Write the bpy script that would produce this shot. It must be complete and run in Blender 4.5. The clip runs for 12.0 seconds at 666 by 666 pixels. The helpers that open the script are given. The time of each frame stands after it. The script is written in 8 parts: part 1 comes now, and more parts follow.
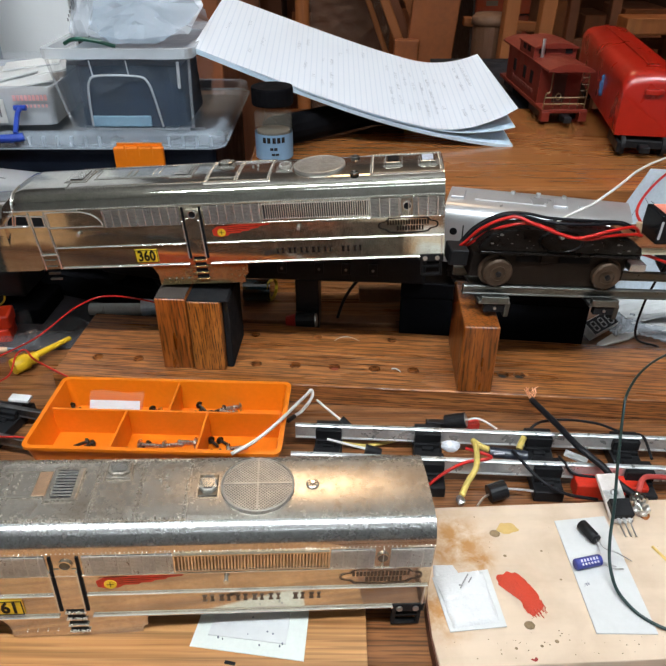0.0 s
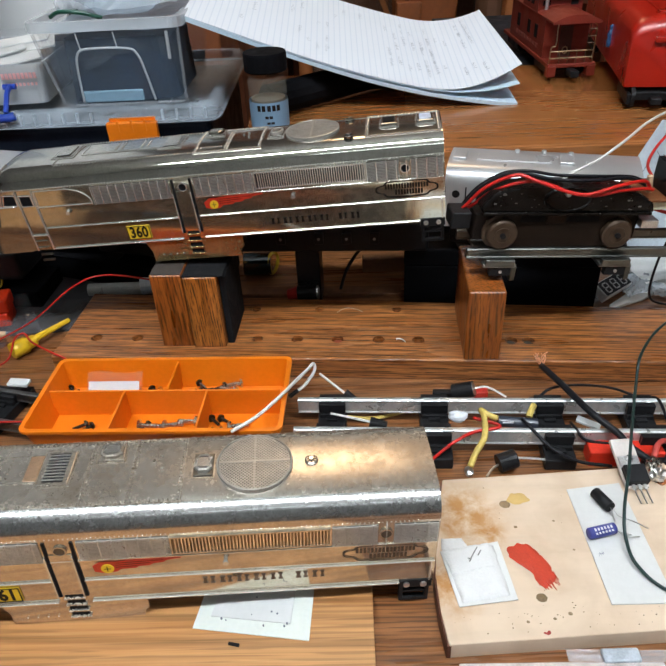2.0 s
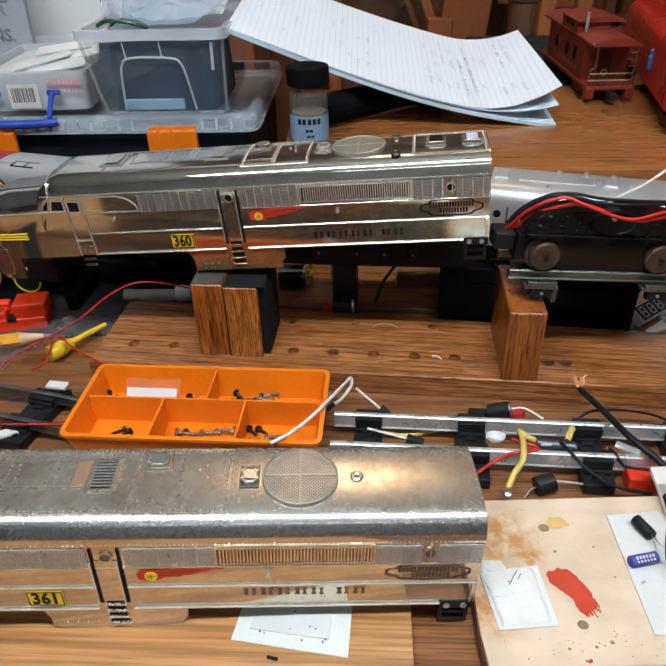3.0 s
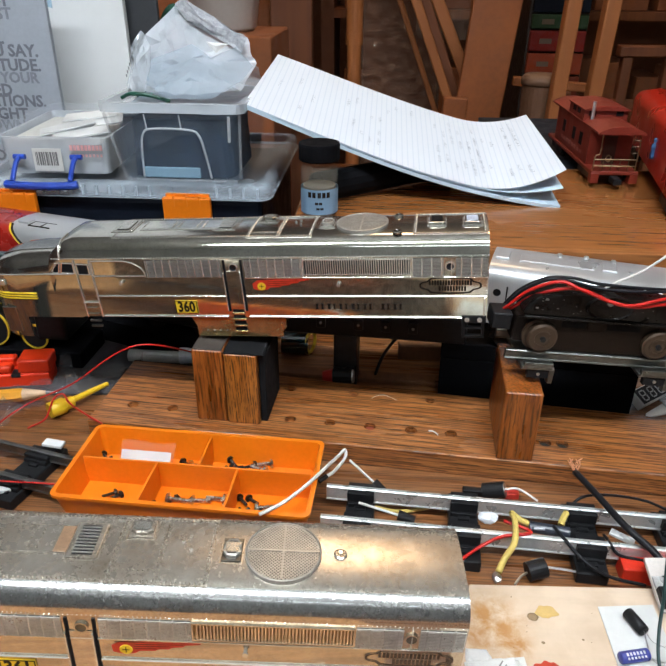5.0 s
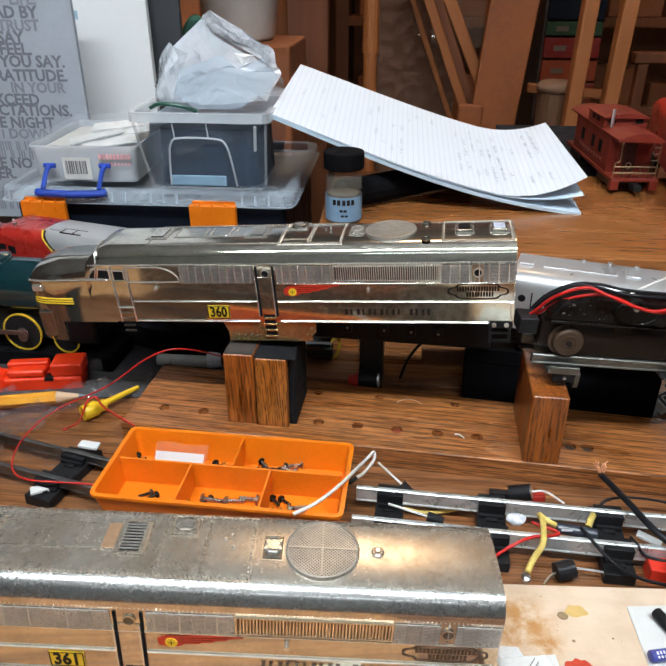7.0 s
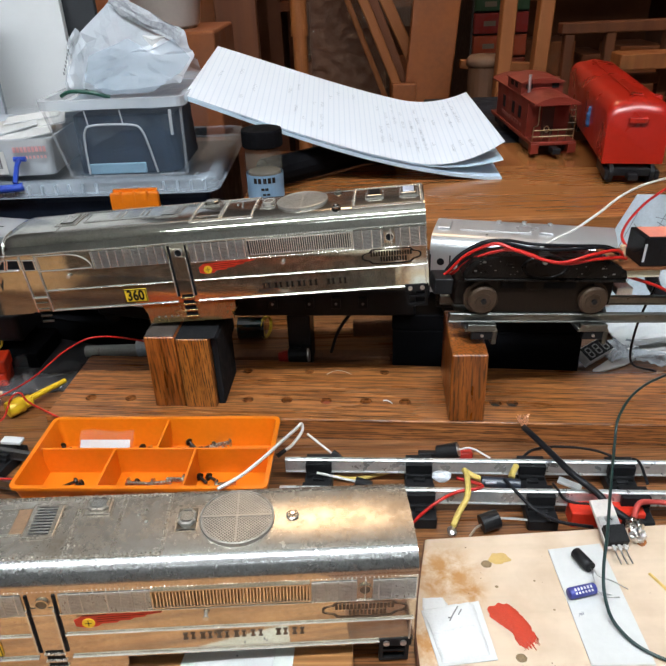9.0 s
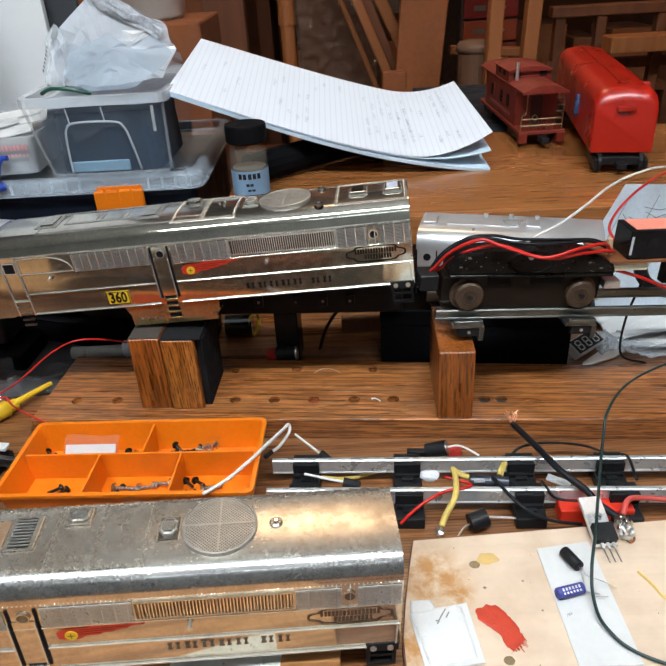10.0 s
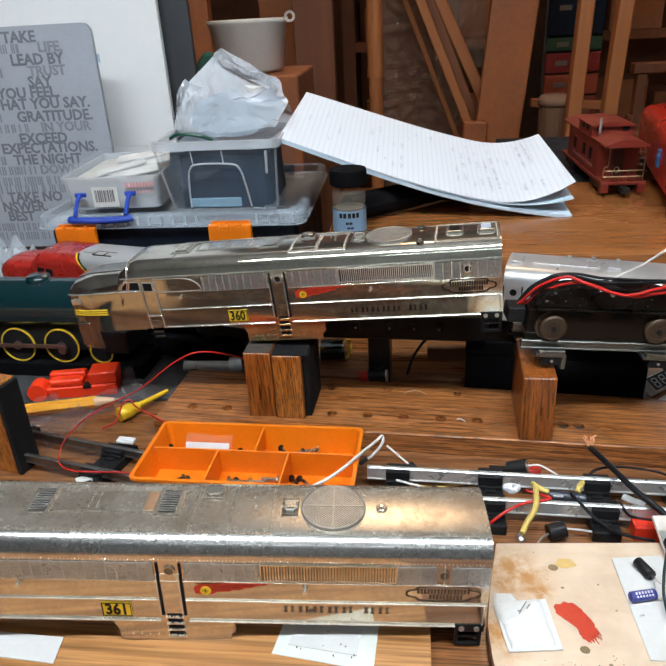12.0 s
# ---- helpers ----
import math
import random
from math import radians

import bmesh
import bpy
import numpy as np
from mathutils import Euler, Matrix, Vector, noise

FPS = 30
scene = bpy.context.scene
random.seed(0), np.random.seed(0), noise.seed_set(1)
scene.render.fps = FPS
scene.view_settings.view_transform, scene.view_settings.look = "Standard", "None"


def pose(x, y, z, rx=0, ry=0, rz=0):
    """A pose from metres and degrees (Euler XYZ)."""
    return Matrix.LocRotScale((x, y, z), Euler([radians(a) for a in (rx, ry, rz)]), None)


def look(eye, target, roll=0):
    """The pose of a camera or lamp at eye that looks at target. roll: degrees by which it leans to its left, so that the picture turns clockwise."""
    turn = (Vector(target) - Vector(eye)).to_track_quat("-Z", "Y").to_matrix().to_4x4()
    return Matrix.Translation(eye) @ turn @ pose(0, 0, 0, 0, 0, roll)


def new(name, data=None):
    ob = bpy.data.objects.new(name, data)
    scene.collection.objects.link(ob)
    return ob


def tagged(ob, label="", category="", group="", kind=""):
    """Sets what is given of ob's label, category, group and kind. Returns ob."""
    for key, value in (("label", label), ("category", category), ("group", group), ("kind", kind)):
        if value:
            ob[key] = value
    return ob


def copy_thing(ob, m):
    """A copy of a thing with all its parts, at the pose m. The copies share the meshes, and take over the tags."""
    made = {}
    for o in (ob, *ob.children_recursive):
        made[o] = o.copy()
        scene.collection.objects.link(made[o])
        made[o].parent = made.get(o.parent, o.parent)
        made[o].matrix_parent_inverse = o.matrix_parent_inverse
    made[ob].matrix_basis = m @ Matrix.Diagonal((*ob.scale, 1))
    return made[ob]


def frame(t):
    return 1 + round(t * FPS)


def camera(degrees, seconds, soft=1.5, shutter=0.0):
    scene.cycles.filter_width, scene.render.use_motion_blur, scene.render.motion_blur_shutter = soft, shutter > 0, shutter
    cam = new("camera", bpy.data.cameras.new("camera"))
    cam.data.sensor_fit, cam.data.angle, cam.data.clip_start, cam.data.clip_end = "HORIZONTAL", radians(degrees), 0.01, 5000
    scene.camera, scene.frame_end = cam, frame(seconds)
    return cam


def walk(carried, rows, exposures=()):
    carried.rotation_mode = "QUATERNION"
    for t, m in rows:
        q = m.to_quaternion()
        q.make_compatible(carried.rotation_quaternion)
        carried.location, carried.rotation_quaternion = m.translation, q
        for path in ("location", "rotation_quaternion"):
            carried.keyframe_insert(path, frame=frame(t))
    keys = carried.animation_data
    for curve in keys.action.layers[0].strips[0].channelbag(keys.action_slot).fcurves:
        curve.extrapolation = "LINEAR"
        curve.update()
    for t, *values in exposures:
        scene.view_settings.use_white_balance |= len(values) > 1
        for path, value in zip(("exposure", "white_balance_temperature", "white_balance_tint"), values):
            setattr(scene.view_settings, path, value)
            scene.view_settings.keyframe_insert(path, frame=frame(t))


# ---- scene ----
cam = camera(52.5, 12.0, soft=1.8)
# seconds, x, y, z, and the turns of pose()
PATH = [
    (0, 0, 0, 0.2587, 57.703, -0.01, 0),
    (0.5, -0.0034, 0.0017, 0.2568, 57.514, 0.368, 1.004),
    (1, -0.0056, 0.004, 0.2563, 57.232, 0.384, 1.278),
    (1.5, 0.0036, 0.0074, 0.2512, 56.52, 1.25, 0.373),
    (2, 0.0082, 0.0088, 0.2507, 55.55, 2.496, -0.055),
    (2.5, -0.0002, 0.0043, 0.2538, 56.725, 1.714, 1.585),
    (3, -0.0064, 0.009, 0.2536, 56.497, 1.308, 2.009),
    (3.5, 0.0015, 0.0141, 0.2462, 56.016, 1.362, 1.508),
    (3.7, -0.0054, 0.0136, 0.256, 58.138, 0.099, 3.09),
    (5.3, 0.002, 0.0086, 0.261, 61.746, -0.339, 4.511),
    (5.5, 0.0014, 0.0084, 0.2616, 61.689, -0.228, 4.968),
    (6, -0.0027, 0.0073, 0.2603, 61.579, -0.358, 5.368),
    (6.5, -0.0037, 0.0061, 0.2598, 61.478, 0.495, 5.185),
    (7, -0.0088, 0.0003, 0.2637, 62.215, -0.004, 4.967),
    (7.2, -0.0129, 0.0003, 0.2625, 62.23, 0.006, 5.729),
    (8.8, -0.002, -0.0033, 0.2598, 61.189, 1.552, 5.501),
    (9, 0.0158, -0.0033, 0.2536, 61.332, 2.168, 0.23),
    (9.5, 0.0145, 0.0044, 0.2556, 60.674, 2.777, 0.308),
    (10, 0.0225, 0.0034, 0.2567, 60.296, 2.986, -0.503),
    (10.5, 0.0173, 0.0027, 0.2586, 61.132, 2.275, -0.376),
    (11, 0.026, 0.0033, 0.2599, 61.237, 3.354, 0.079),
    (11.5, 0.0269, 0.0006, 0.2603, 61.364, 4.442, 4.017),
    (12, 0.0039, -0.0442, 0.2685, 64.17, 2.935, 5.587),
]
walk(cam, [(t, pose(*row)) for t, *row in PATH], exposures=((0.0, 0.0), (2.0, -0.06), (3.7, 0.01), (5.3, 0.15), (7.2, 0.16), (8.8, 0.09), (12.0, 0.09)))

# ---- light ----
world = bpy.data.worlds.new("room_air")
world.use_nodes = True
world.node_tree.nodes["Background"].inputs[0].default_value = (0.9, 0.78, 0.62, 1)
world.node_tree.nodes["Background"].inputs[1].default_value = 0.02
scene.world = world


def area(name, at, target, sx, sy, watts, color):
    data = bpy.data.lights.new(name, "AREA")
    data.shape, data.size, data.size_y, data.energy, data.color = "RECTANGLE", sx, sy, watts, color
    ob = new(name, data)
    ob.matrix_world = look(at, target)
    return ob


area("ceiling_lamp", (0.05, 1.7, 1.62), (0.05, 1.5, 0), 0.5, 0.5, 8, (1.0, 0.68, 0.4))


def tube_glow(name, strength):
    m = bpy.data.materials.new(name)
    m.use_nodes = True
    glow = m.node_tree.nodes["Principled BSDF"]
    glow.inputs["Emission Color"].default_value, glow.inputs["Emission Strength"].default_value = (0.9, 0.98, 1.05, 1), strength
    return m


# The second, dim glow is for an added fill tube.
TUBE_LIGHT, FILL_TUBE = tube_glow("cool_tube_glow", 93.0), tube_glow("dim_fill_glow", 14.0)


# ---- materials ----
def node(nt, kind, **sets):
    n = nt.nodes.new(kind)
    for k, v in sets.items():
        n.inputs[k].default_value = v
    return n


def base(name, rough=0.5, metal=0.0):
    m = bpy.data.materials.new(name)
    m.use_nodes = True
    p = m.node_tree.nodes["Principled BSDF"]
    p.inputs["Roughness"].default_value = rough
    p.inputs["Metallic"].default_value = metal
    return m, m.node_tree, p


def coords(nt, stretch=(1, 1, 1), turn=0.0):
    tc, mp = nt.nodes.new("ShaderNodeTexCoord"), nt.nodes.new("ShaderNodeMapping")
    mp.inputs["Scale"].default_value = stretch
    mp.inputs["Rotation"].default_value = (0, 0, turn)
    nt.links.new(tc.outputs["Object"], mp.inputs["Vector"])
    return mp.outputs["Vector"]


def grain(nt, vec, scale, detail=4.0, rough=0.55, warp=0.35):
    n = node(nt, "ShaderNodeTexNoise", Scale=scale, Detail=detail, Roughness=rough, Distortion=warp)
    nt.links.new(vec, n.inputs["Vector"])
    return n.outputs["Fac"]


def ramp(nt, fac, stops):
    r = nt.nodes.new("ShaderNodeValToRGB")
    e = r.color_ramp.elements
    e[0].position, e[0].color = stops[0][0], (*stops[0][1], 1)
    e[1].position, e[1].color = stops[-1][0], (*stops[-1][1], 1)
    for at, c in stops[1:-1]:
        e.new(at).color = (*c, 1)
    nt.links.new(fac, r.inputs["Fac"])
    return r.outputs["Color"]


def mix(nt, fac, a, b, how="MIX"):
    m = nt.nodes.new("ShaderNodeMix")
    m.data_type, m.blend_type = "RGBA", how
    for sock, v in ((m.inputs[0], fac), (m.inputs[6], a), (m.inputs[7], b)):
        if hasattr(v, "is_output"):
            nt.links.new(v, sock)
        else:
            sock.default_value = v if isinstance(v, float) else (*v, 1)
    return m.outputs[2]


def bump(nt, p, height, strength, distance):
    b = node(nt, "ShaderNodeBump", Strength=strength, Distance=distance)
    nt.links.new(height, b.inputs["Height"])
    nt.links.new(b.outputs["Normal"], p.inputs["Normal"])


def plain(name, c, rough=0.5, metal=0.0, vary=0.15, scale=60.0, relief=0.0, coat=0.0):
    """A surface of one colour with cloudy wear at two scales."""
    m, nt, p = base(name, rough, metal)
    v = coords(nt)
    big, fine = grain(nt, v, scale, 3.0), grain(nt, v, scale * 9, 2.0)
    lo, hi = tuple(x * (1 - vary) for x in c), tuple(min(1, x * (1 + vary)) for x in c)
    col = mix(nt, 0.35, ramp(nt, big, ((0.3, lo), (0.7, hi))), ramp(nt, fine, ((0.35, lo), (0.65, hi))))
    nt.links.new(col, p.inputs["Base Color"])
    rr = ramp(nt, big, ((0.3, (rough * 0.8,) * 3), (0.7, (min(1, rough * 1.25),) * 3)))
    nt.links.new(rr, p.inputs["Roughness"])
    if relief:
        bump(nt, p, fine, 0.4, relief)
    p.inputs["Coat Weight"].default_value = coat
    p.inputs["Coat Roughness"].default_value = 0.12
    p.inputs["Specular IOR Level"].default_value = 0.04 if max(c) < 0.007 else 0.15 if max(c) < 0.02 else 0.5
    return m


def wood(name, dark, mid, light, along=0, gap=420.0, rough=0.32, coat=0.3, pores=0.6, turn=0.0, run=0.03, dash=2.5, lines=0.0, pitch=150.0):
    """Oak: wavering streaks along one axis, short dark open pores in rows, a worn varnish."""
    m, nt, p = base(name, rough)

    def along_grain(across, length):
        st = [across] * 3
        st[along] = length
        return coords(nt, tuple(st), turn)

    streak = grain(nt, along_grain(gap, gap * run), 1.0, 3.0, 0.6, 0.5)
    wide = grain(nt, along_grain(gap * 0.12, gap * run * 0.3), 1.0, 4.0, 0.55, 0.6)
    por = grain(nt, along_grain(gap * 1.25, gap * run * dash), 1.0, 2.0, 0.65, 0.4)
    ringed = node(nt, "ShaderNodeTexWave", Scale=gap * 0.55, Distortion=9.0, Detail=3.0)
    ringed.inputs["Detail Scale"].default_value = 0.22
    ringed.bands_direction = "DIAGONAL"
    nt.links.new(along_grain(1.0, run * 0.5), ringed.inputs["Vector"])
    col = mix(nt, 0.5, ramp(nt, streak, ((0.3, dark), (0.5, mid), (0.7, light))), ramp(nt, wide, ((0.3, dark), (0.5, mid), (0.7, light))))
    rows = ramp(nt, ringed.outputs["Fac"], ((0.2, (1, 1, 1)), (0.7, (0.3, 0.3, 0.3))))
    deep = mix(nt, rows, (1.0, 1.0, 1.0), ramp(nt, por, ((0.44, (1 - pores,) * 3), (0.57, (1, 1, 1)))))
    if lines:
        ring_line = node(nt, "ShaderNodeTexWave", Scale=pitch, Distortion=6.0, Detail=3.0)
        ring_line.inputs["Detail Scale"].default_value = 0.55
        ring_line.bands_direction = "DIAGONAL"
        nt.links.new(along_grain(1.0, 0.03), ring_line.inputs["Vector"])
        col = mix(nt, 1.0, col, ramp(nt, ring_line.outputs["Fac"], ((0.06, (1 - lines, 1 - lines * 1.12, 1 - lines * 1.2)), (0.32, (1, 1, 1)))), "MULTIPLY")
    nt.links.new(mix(nt, 1.0, col, deep, "MULTIPLY"), p.inputs["Base Color"])
    nt.links.new(ramp(nt, wide, ((0.35, (rough * 0.75,) * 3), (0.65, (min(1, rough * 1.5),) * 3))), p.inputs["Roughness"])
    bump(nt, p, por, 0.35, 0.0004)
    p.inputs["Coat Weight"].default_value, p.inputs["Coat Roughness"].default_value = coat, 0.15
    return m


def plated(name, c, tarnish, rough, spots=0.5, scale=70.0, mottle=0.2, relief=0.16, metal=1.0, sway=0.35):
    """Old nickel plate: bright metal with brown tarnish, fine pitting and a slightly uneven gloss."""
    m, nt, p = base(name, rough, metal)
    v = coords(nt)
    cloud, fine, pit = grain(nt, v, scale, 6.0, 0.7, 0.0), grain(nt, v, scale * 9, 5.0, 0.75, 0.0), grain(nt, v, scale * 30, 3.0, 0.6, 0.0)
    col = ramp(nt, cloud, ((0.36, c), (0.66, tarnish)))
    col = mix(nt, mottle, col, ramp(nt, fine, ((0.34, tuple(x * 0.6 for x in tarnish)), (0.5, tarnish), (0.64, c))))
    col = mix(nt, 1.0, col, ramp(nt, pit, ((0.34, (1 - spots,) * 3), (0.46, (1, 1, 1)))), "MULTIPLY")
    nt.links.new(col, p.inputs["Base Color"])
    rr = mix(nt, 0.5, ramp(nt, cloud, ((0.34, (rough * (1 - sway),) * 3), (0.68, (rough * (1 + sway),) * 3))), ramp(nt, fine, ((0.34, (rough * (1 + sway),) * 3), (0.66, (rough * (1 - sway),) * 3))))
    nt.links.new(rr, p.inputs["Roughness"])
    bump(nt, p, mix(nt, 0.6, pit, cloud), relief, 0.0003)
    return m


def clear(name, c, rough=0.25, alpha=0.35, gloss=0.5):
    """Thin clear or frosted plastic: partly see-through, glossy."""
    m, nt, p = base(name, rough)
    v = coords(nt)
    nt.links.new(ramp(nt, grain(nt, v, 40.0), ((0.3, tuple(x * 0.85 for x in c)), (0.7, c))), p.inputs["Base Color"])
    p.inputs["Alpha"].default_value = alpha
    p.inputs["Specular IOR Level"].default_value = gloss
    p.inputs["Transmission Weight"].default_value = 0.0
    return m


def stained_board():
    """Pale birch with amber flux stains soaked in at three spots."""
    m = wood("pale_birch_board", (0.66, 0.51, 0.37), (0.69, 0.54, 0.4), (0.71, 0.56, 0.42), 0, 130, 0.6, 0.0, 0.03)
    nt = m.node_tree
    p = nt.nodes["Principled BSDF"]
    was = p.inputs["Base Color"].links[0].from_socket
    v = coords(nt)
    rag = grain(nt, v, 130.0, 4.0, 0.65)
    total = None
    for at, r in (((0.056, 0.2125, 0.009), 0.022), ((0.047, 0.178, 0.009), 0.018), ((0.0655, 0.203, 0.009), 0.010)):
        d = nt.nodes.new("ShaderNodeVectorMath")
        d.operation = "DISTANCE"
        d.inputs[1].default_value = at
        nt.links.new(v, d.inputs[0])
        k = node(nt, "ShaderNodeMapRange")
        k.inputs[1].default_value, k.inputs[2].default_value, k.inputs[3].default_value, k.inputs[4].default_value = r * 0.35, r, 1.0, 0.0
        nt.links.new(d.outputs["Value"], k.inputs[0])
        if total is None:
            total = k.outputs[0]
        else:
            s_ = nt.nodes.new("ShaderNodeMath")
            s_.operation = "MAXIMUM"
            nt.links.new(total, s_.inputs[0])
            nt.links.new(k.outputs[0], s_.inputs[1])
            total = s_.outputs[0]
    g = nt.nodes.new("ShaderNodeMath")
    g.operation = "MULTIPLY"
    nt.links.new(total, g.inputs[0])
    nt.links.new(ramp(nt, rag, ((0.34, (0, 0, 0)), (0.6, (1, 1, 1)))), g.inputs[1])
    col = mix(nt, g.outputs[0], was, (0.5, 0.25, 0.08))
    dust = ramp(nt, grain(nt, v, 45.0, 4.0), ((0.35, (0.86, 0.83, 0.8)), (0.6, (1, 1, 1))))
    nt.links.new(mix(nt, 1.0, col, dust, "MULTIPLY"), p.inputs["Base Color"])
    return m


OAK_DARK = wood("dark_stained_oak", (0.23, 0.068, 0.016), (0.37, 0.13, 0.034), (0.54, 0.216, 0.064), 0, 620, 0.28, 0.25, 0.8, 0.0, 0.035, 2.5, 0.4, 125)
OAK_BENCH = wood("bench_oak", (0.17, 0.06, 0.02), (0.25, 0.098, 0.034), (0.34, 0.146, 0.053), 0, 620, 0.28, 0.3, 0.6, 0.0, 0.02, 2.5, 0.25, 90)
OAK_BLOCK = wood("block_oak", (0.2, 0.05, 0.007), (0.46, 0.15, 0.022), (0.55, 0.19, 0.03), 2, 760, 0.42, 0.06, 0.85, 0.0, 0.09, 1.4, 0.2, 60)
OAK_SHELF = wood("shelf_oak", (0.29, 0.098, 0.026), (0.35, 0.13, 0.038), (0.41, 0.162, 0.05), 0, 200, 0.2, 0.6, 0.3, 0.0, 0.05)
OAK_LIGHT = wood("light_oak", (0.36, 0.15, 0.046), (0.54, 0.265, 0.098), (0.68, 0.38, 0.165), 0, 420, 0.45, 0.1, 0.35, 0.0, 0.016, 2.5, 0.28, 62)
OAK_RED = wood("red_brown_oak", (0.12, 0.026, 0.004), (0.34, 0.092, 0.014), (0.44, 0.135, 0.022), 2, 480, 0.34, 0.12, 0.7, 0.0, 0.09, 1.4, 0.15, 60)
PLY = stained_board()
NICKEL = plated("bright_nickel", (0.66, 0.655, 0.57), (0.5, 0.495, 0.42), 0.06, 0.2, 40, 0.25, 0.07, 0.95)
NICKEL_OLD = plated("yellowed_nickel", (0.72, 0.645, 0.53), (0.54, 0.46, 0.355), 0.09, 0.25, 45, 0.3, 0.06, 0.89)
NICKEL_ROOF = plated("tarnished_nickel", (0.57, 0.53, 0.465), (0.3, 0.252, 0.197), 0.27, 0.28, 24, 0.26, 0.03, 0.7, 0.3)
NICKEL_WORN = plated("worn_bright_shoulder", (0.5, 0.51, 0.5), (0.3, 0.295, 0.28), 0.25, 0.3, 34, 0.45, 0.05, 0.93, 0.5)
NICKEL_STUD = plated("worn_nickel_stud", (0.72, 0.68, 0.6), (0.45, 0.4, 0.34), 0.28, 0.2, 90, 0.2, 0.05, 0.8)
NICKEL_TOP = plated("satin_nickel_roof", (0.66, 0.65, 0.6), (0.46, 0.44, 0.39), 0.15, 0.2, 50, 0.25, 0.07, 0.97)
# Worn relief; the paler base also paints in light caught on raised edges.
NICKEL_GLINT = plated("worn_glint_relief", (0.88, 0.87, 0.82), (0.76, 0.74, 0.68), 0.2, 0.04, 60, 0.05, 0.02, 0.8)
STEEL = plated("rail_steel", (0.82, 0.83, 0.84), (0.62, 0.6, 0.57), 0.38, 0.4, 120)
ORANGE = plain("orange_plastic", (0.75, 0.178, 0.005), 0.36, 0, 0.08, 40)
BLACK_P = plain("black_plastic", (0.012, 0.012, 0.013), 0.4, 0, 0.3, 90, 0.0002)
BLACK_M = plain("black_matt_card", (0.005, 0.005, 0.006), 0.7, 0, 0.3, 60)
PAPER = plain("white_paper", (0.63, 0.63, 0.615), 0.8, 0, 0.05, 40, 0.0001)
CARD = plain("brown_cardboard", (0.22, 0.062, 0.015), 0.8, 0, 0.15, 12)
FLOORM = plain("workshop_floor", (0.12, 0.075, 0.05), 0.7, 0, 0.25, 5)
WALLM = plain("brown_wall_panel", (0.11, 0.034, 0.011), 0.7, 0, 0.2, 3)


# ---- building helpers ----
def mesh_of(bm, name, smooth=False):
    me = bpy.data.meshes.new(name)
    bmesh.ops.recalc_face_normals(bm, faces=bm.faces[:])
    bm.to_mesh(me)
    bm.free()
    if smooth:
        for poly in me.polygons:
            poly.use_smooth = True
    return me


def part(name, bm, material, parent=None, label="", smooth=False, at=None):
    me = bm if isinstance(bm, bpy.types.Mesh) else mesh_of(bm, name, smooth)
    if material and not me.materials:
        me.materials.append(material)
    ob = new(name, me)
    if parent:
        ob.parent = parent
    if at is not None:
        ob.matrix_basis = at
    return tagged(ob, label)


def thing(name, label, category, at=None, group="", kind=""):
    ob = new(name)
    ob.empty_display_size = 0.01
    if at is not None:
        ob.matrix_basis = at
    return tagged(ob, label, category, group, kind)


def solo(name, bm, material, label, category, at=None, group="", kind="", smooth=False):
    return tagged(part(name, bm, material, None, "", smooth, at), label, category, group, kind)


def add_box(bm, x0, x1, y0, y1, z0, z1, m=None):
    vs = [bm.verts.new(v) for v in ((x0, y0, z0), (x1, y0, z0), (x1, y1, z0), (x0, y1, z0), (x0, y0, z1), (x1, y0, z1), (x1, y1, z1), (x0, y1, z1))]
    for f in ((0, 3, 2, 1), (4, 5, 6, 7), (0, 1, 5, 4), (1, 2, 6, 5), (2, 3, 7, 6), (3, 0, 4, 7)):
        bm.faces.new([vs[i] for i in f])
    if m is not None:
        bmesh.ops.transform(bm, matrix=m, verts=vs)
    return vs


def box(x0, x1, y0, y1, z0, z1, bevel=0.0, m=None, segs=3):
    bm = bmesh.new()
    add_box(bm, x0, x1, y0, y1, z0, z1, m)
    if bevel:
        bmesh.ops.bevel(bm, geom=bm.edges[:], offset=bevel, segments=segs, profile=0.5, affect="EDGES")
    return bm


def add_cyl(bm, a, b, r0, r1=None, n=16, caps=True):
    a, b = Vector(a), Vector(b)
    r1 = r0 if r1 is None else r1
    q = (b - a).to_track_quat("Z", "Y")
    rings = []
    for c, r in ((a, r0), (b, r1)):
        rings.append([bm.verts.new(c + q @ Vector((r * math.cos(2 * math.pi * i / n), r * math.sin(2 * math.pi * i / n), 0))) for i in range(n)])
    for i in range(n):
        bm.faces.new((rings[0][i], rings[0][(i + 1) % n], rings[1][(i + 1) % n], rings[1][i]))
    if caps:
        bm.faces.new(rings[0][::-1])
        bm.faces.new(rings[1])


def cyl(a, b, r0, r1=None, n=16):
    bm = bmesh.new()
    add_cyl(bm, a, b, r0, r1, n)
    return bm


def lathe(profile, n=24, axis="z", cap=True):
    """Turned shape from (radius, height) pairs."""
    bm = bmesh.new()
    rings = []
    for r, h in profile:
        ring = []
        for i in range(n):
            c, s_ = r * math.cos(2 * math.pi * i / n), r * math.sin(2 * math.pi * i / n)
            ring.append(bm.verts.new((c, s_, h) if axis == "z" else (c, h, s_)))
        rings.append(ring)
    for r0, r1 in zip(rings, rings[1:]):
        for i in range(n):
            bm.faces.new((r0[i], r0[(i + 1) % n], r1[(i + 1) % n], r1[i]))
    if cap:
        bm.faces.new(rings[0][::-1])
        bm.faces.new(rings[-1])
    return bm


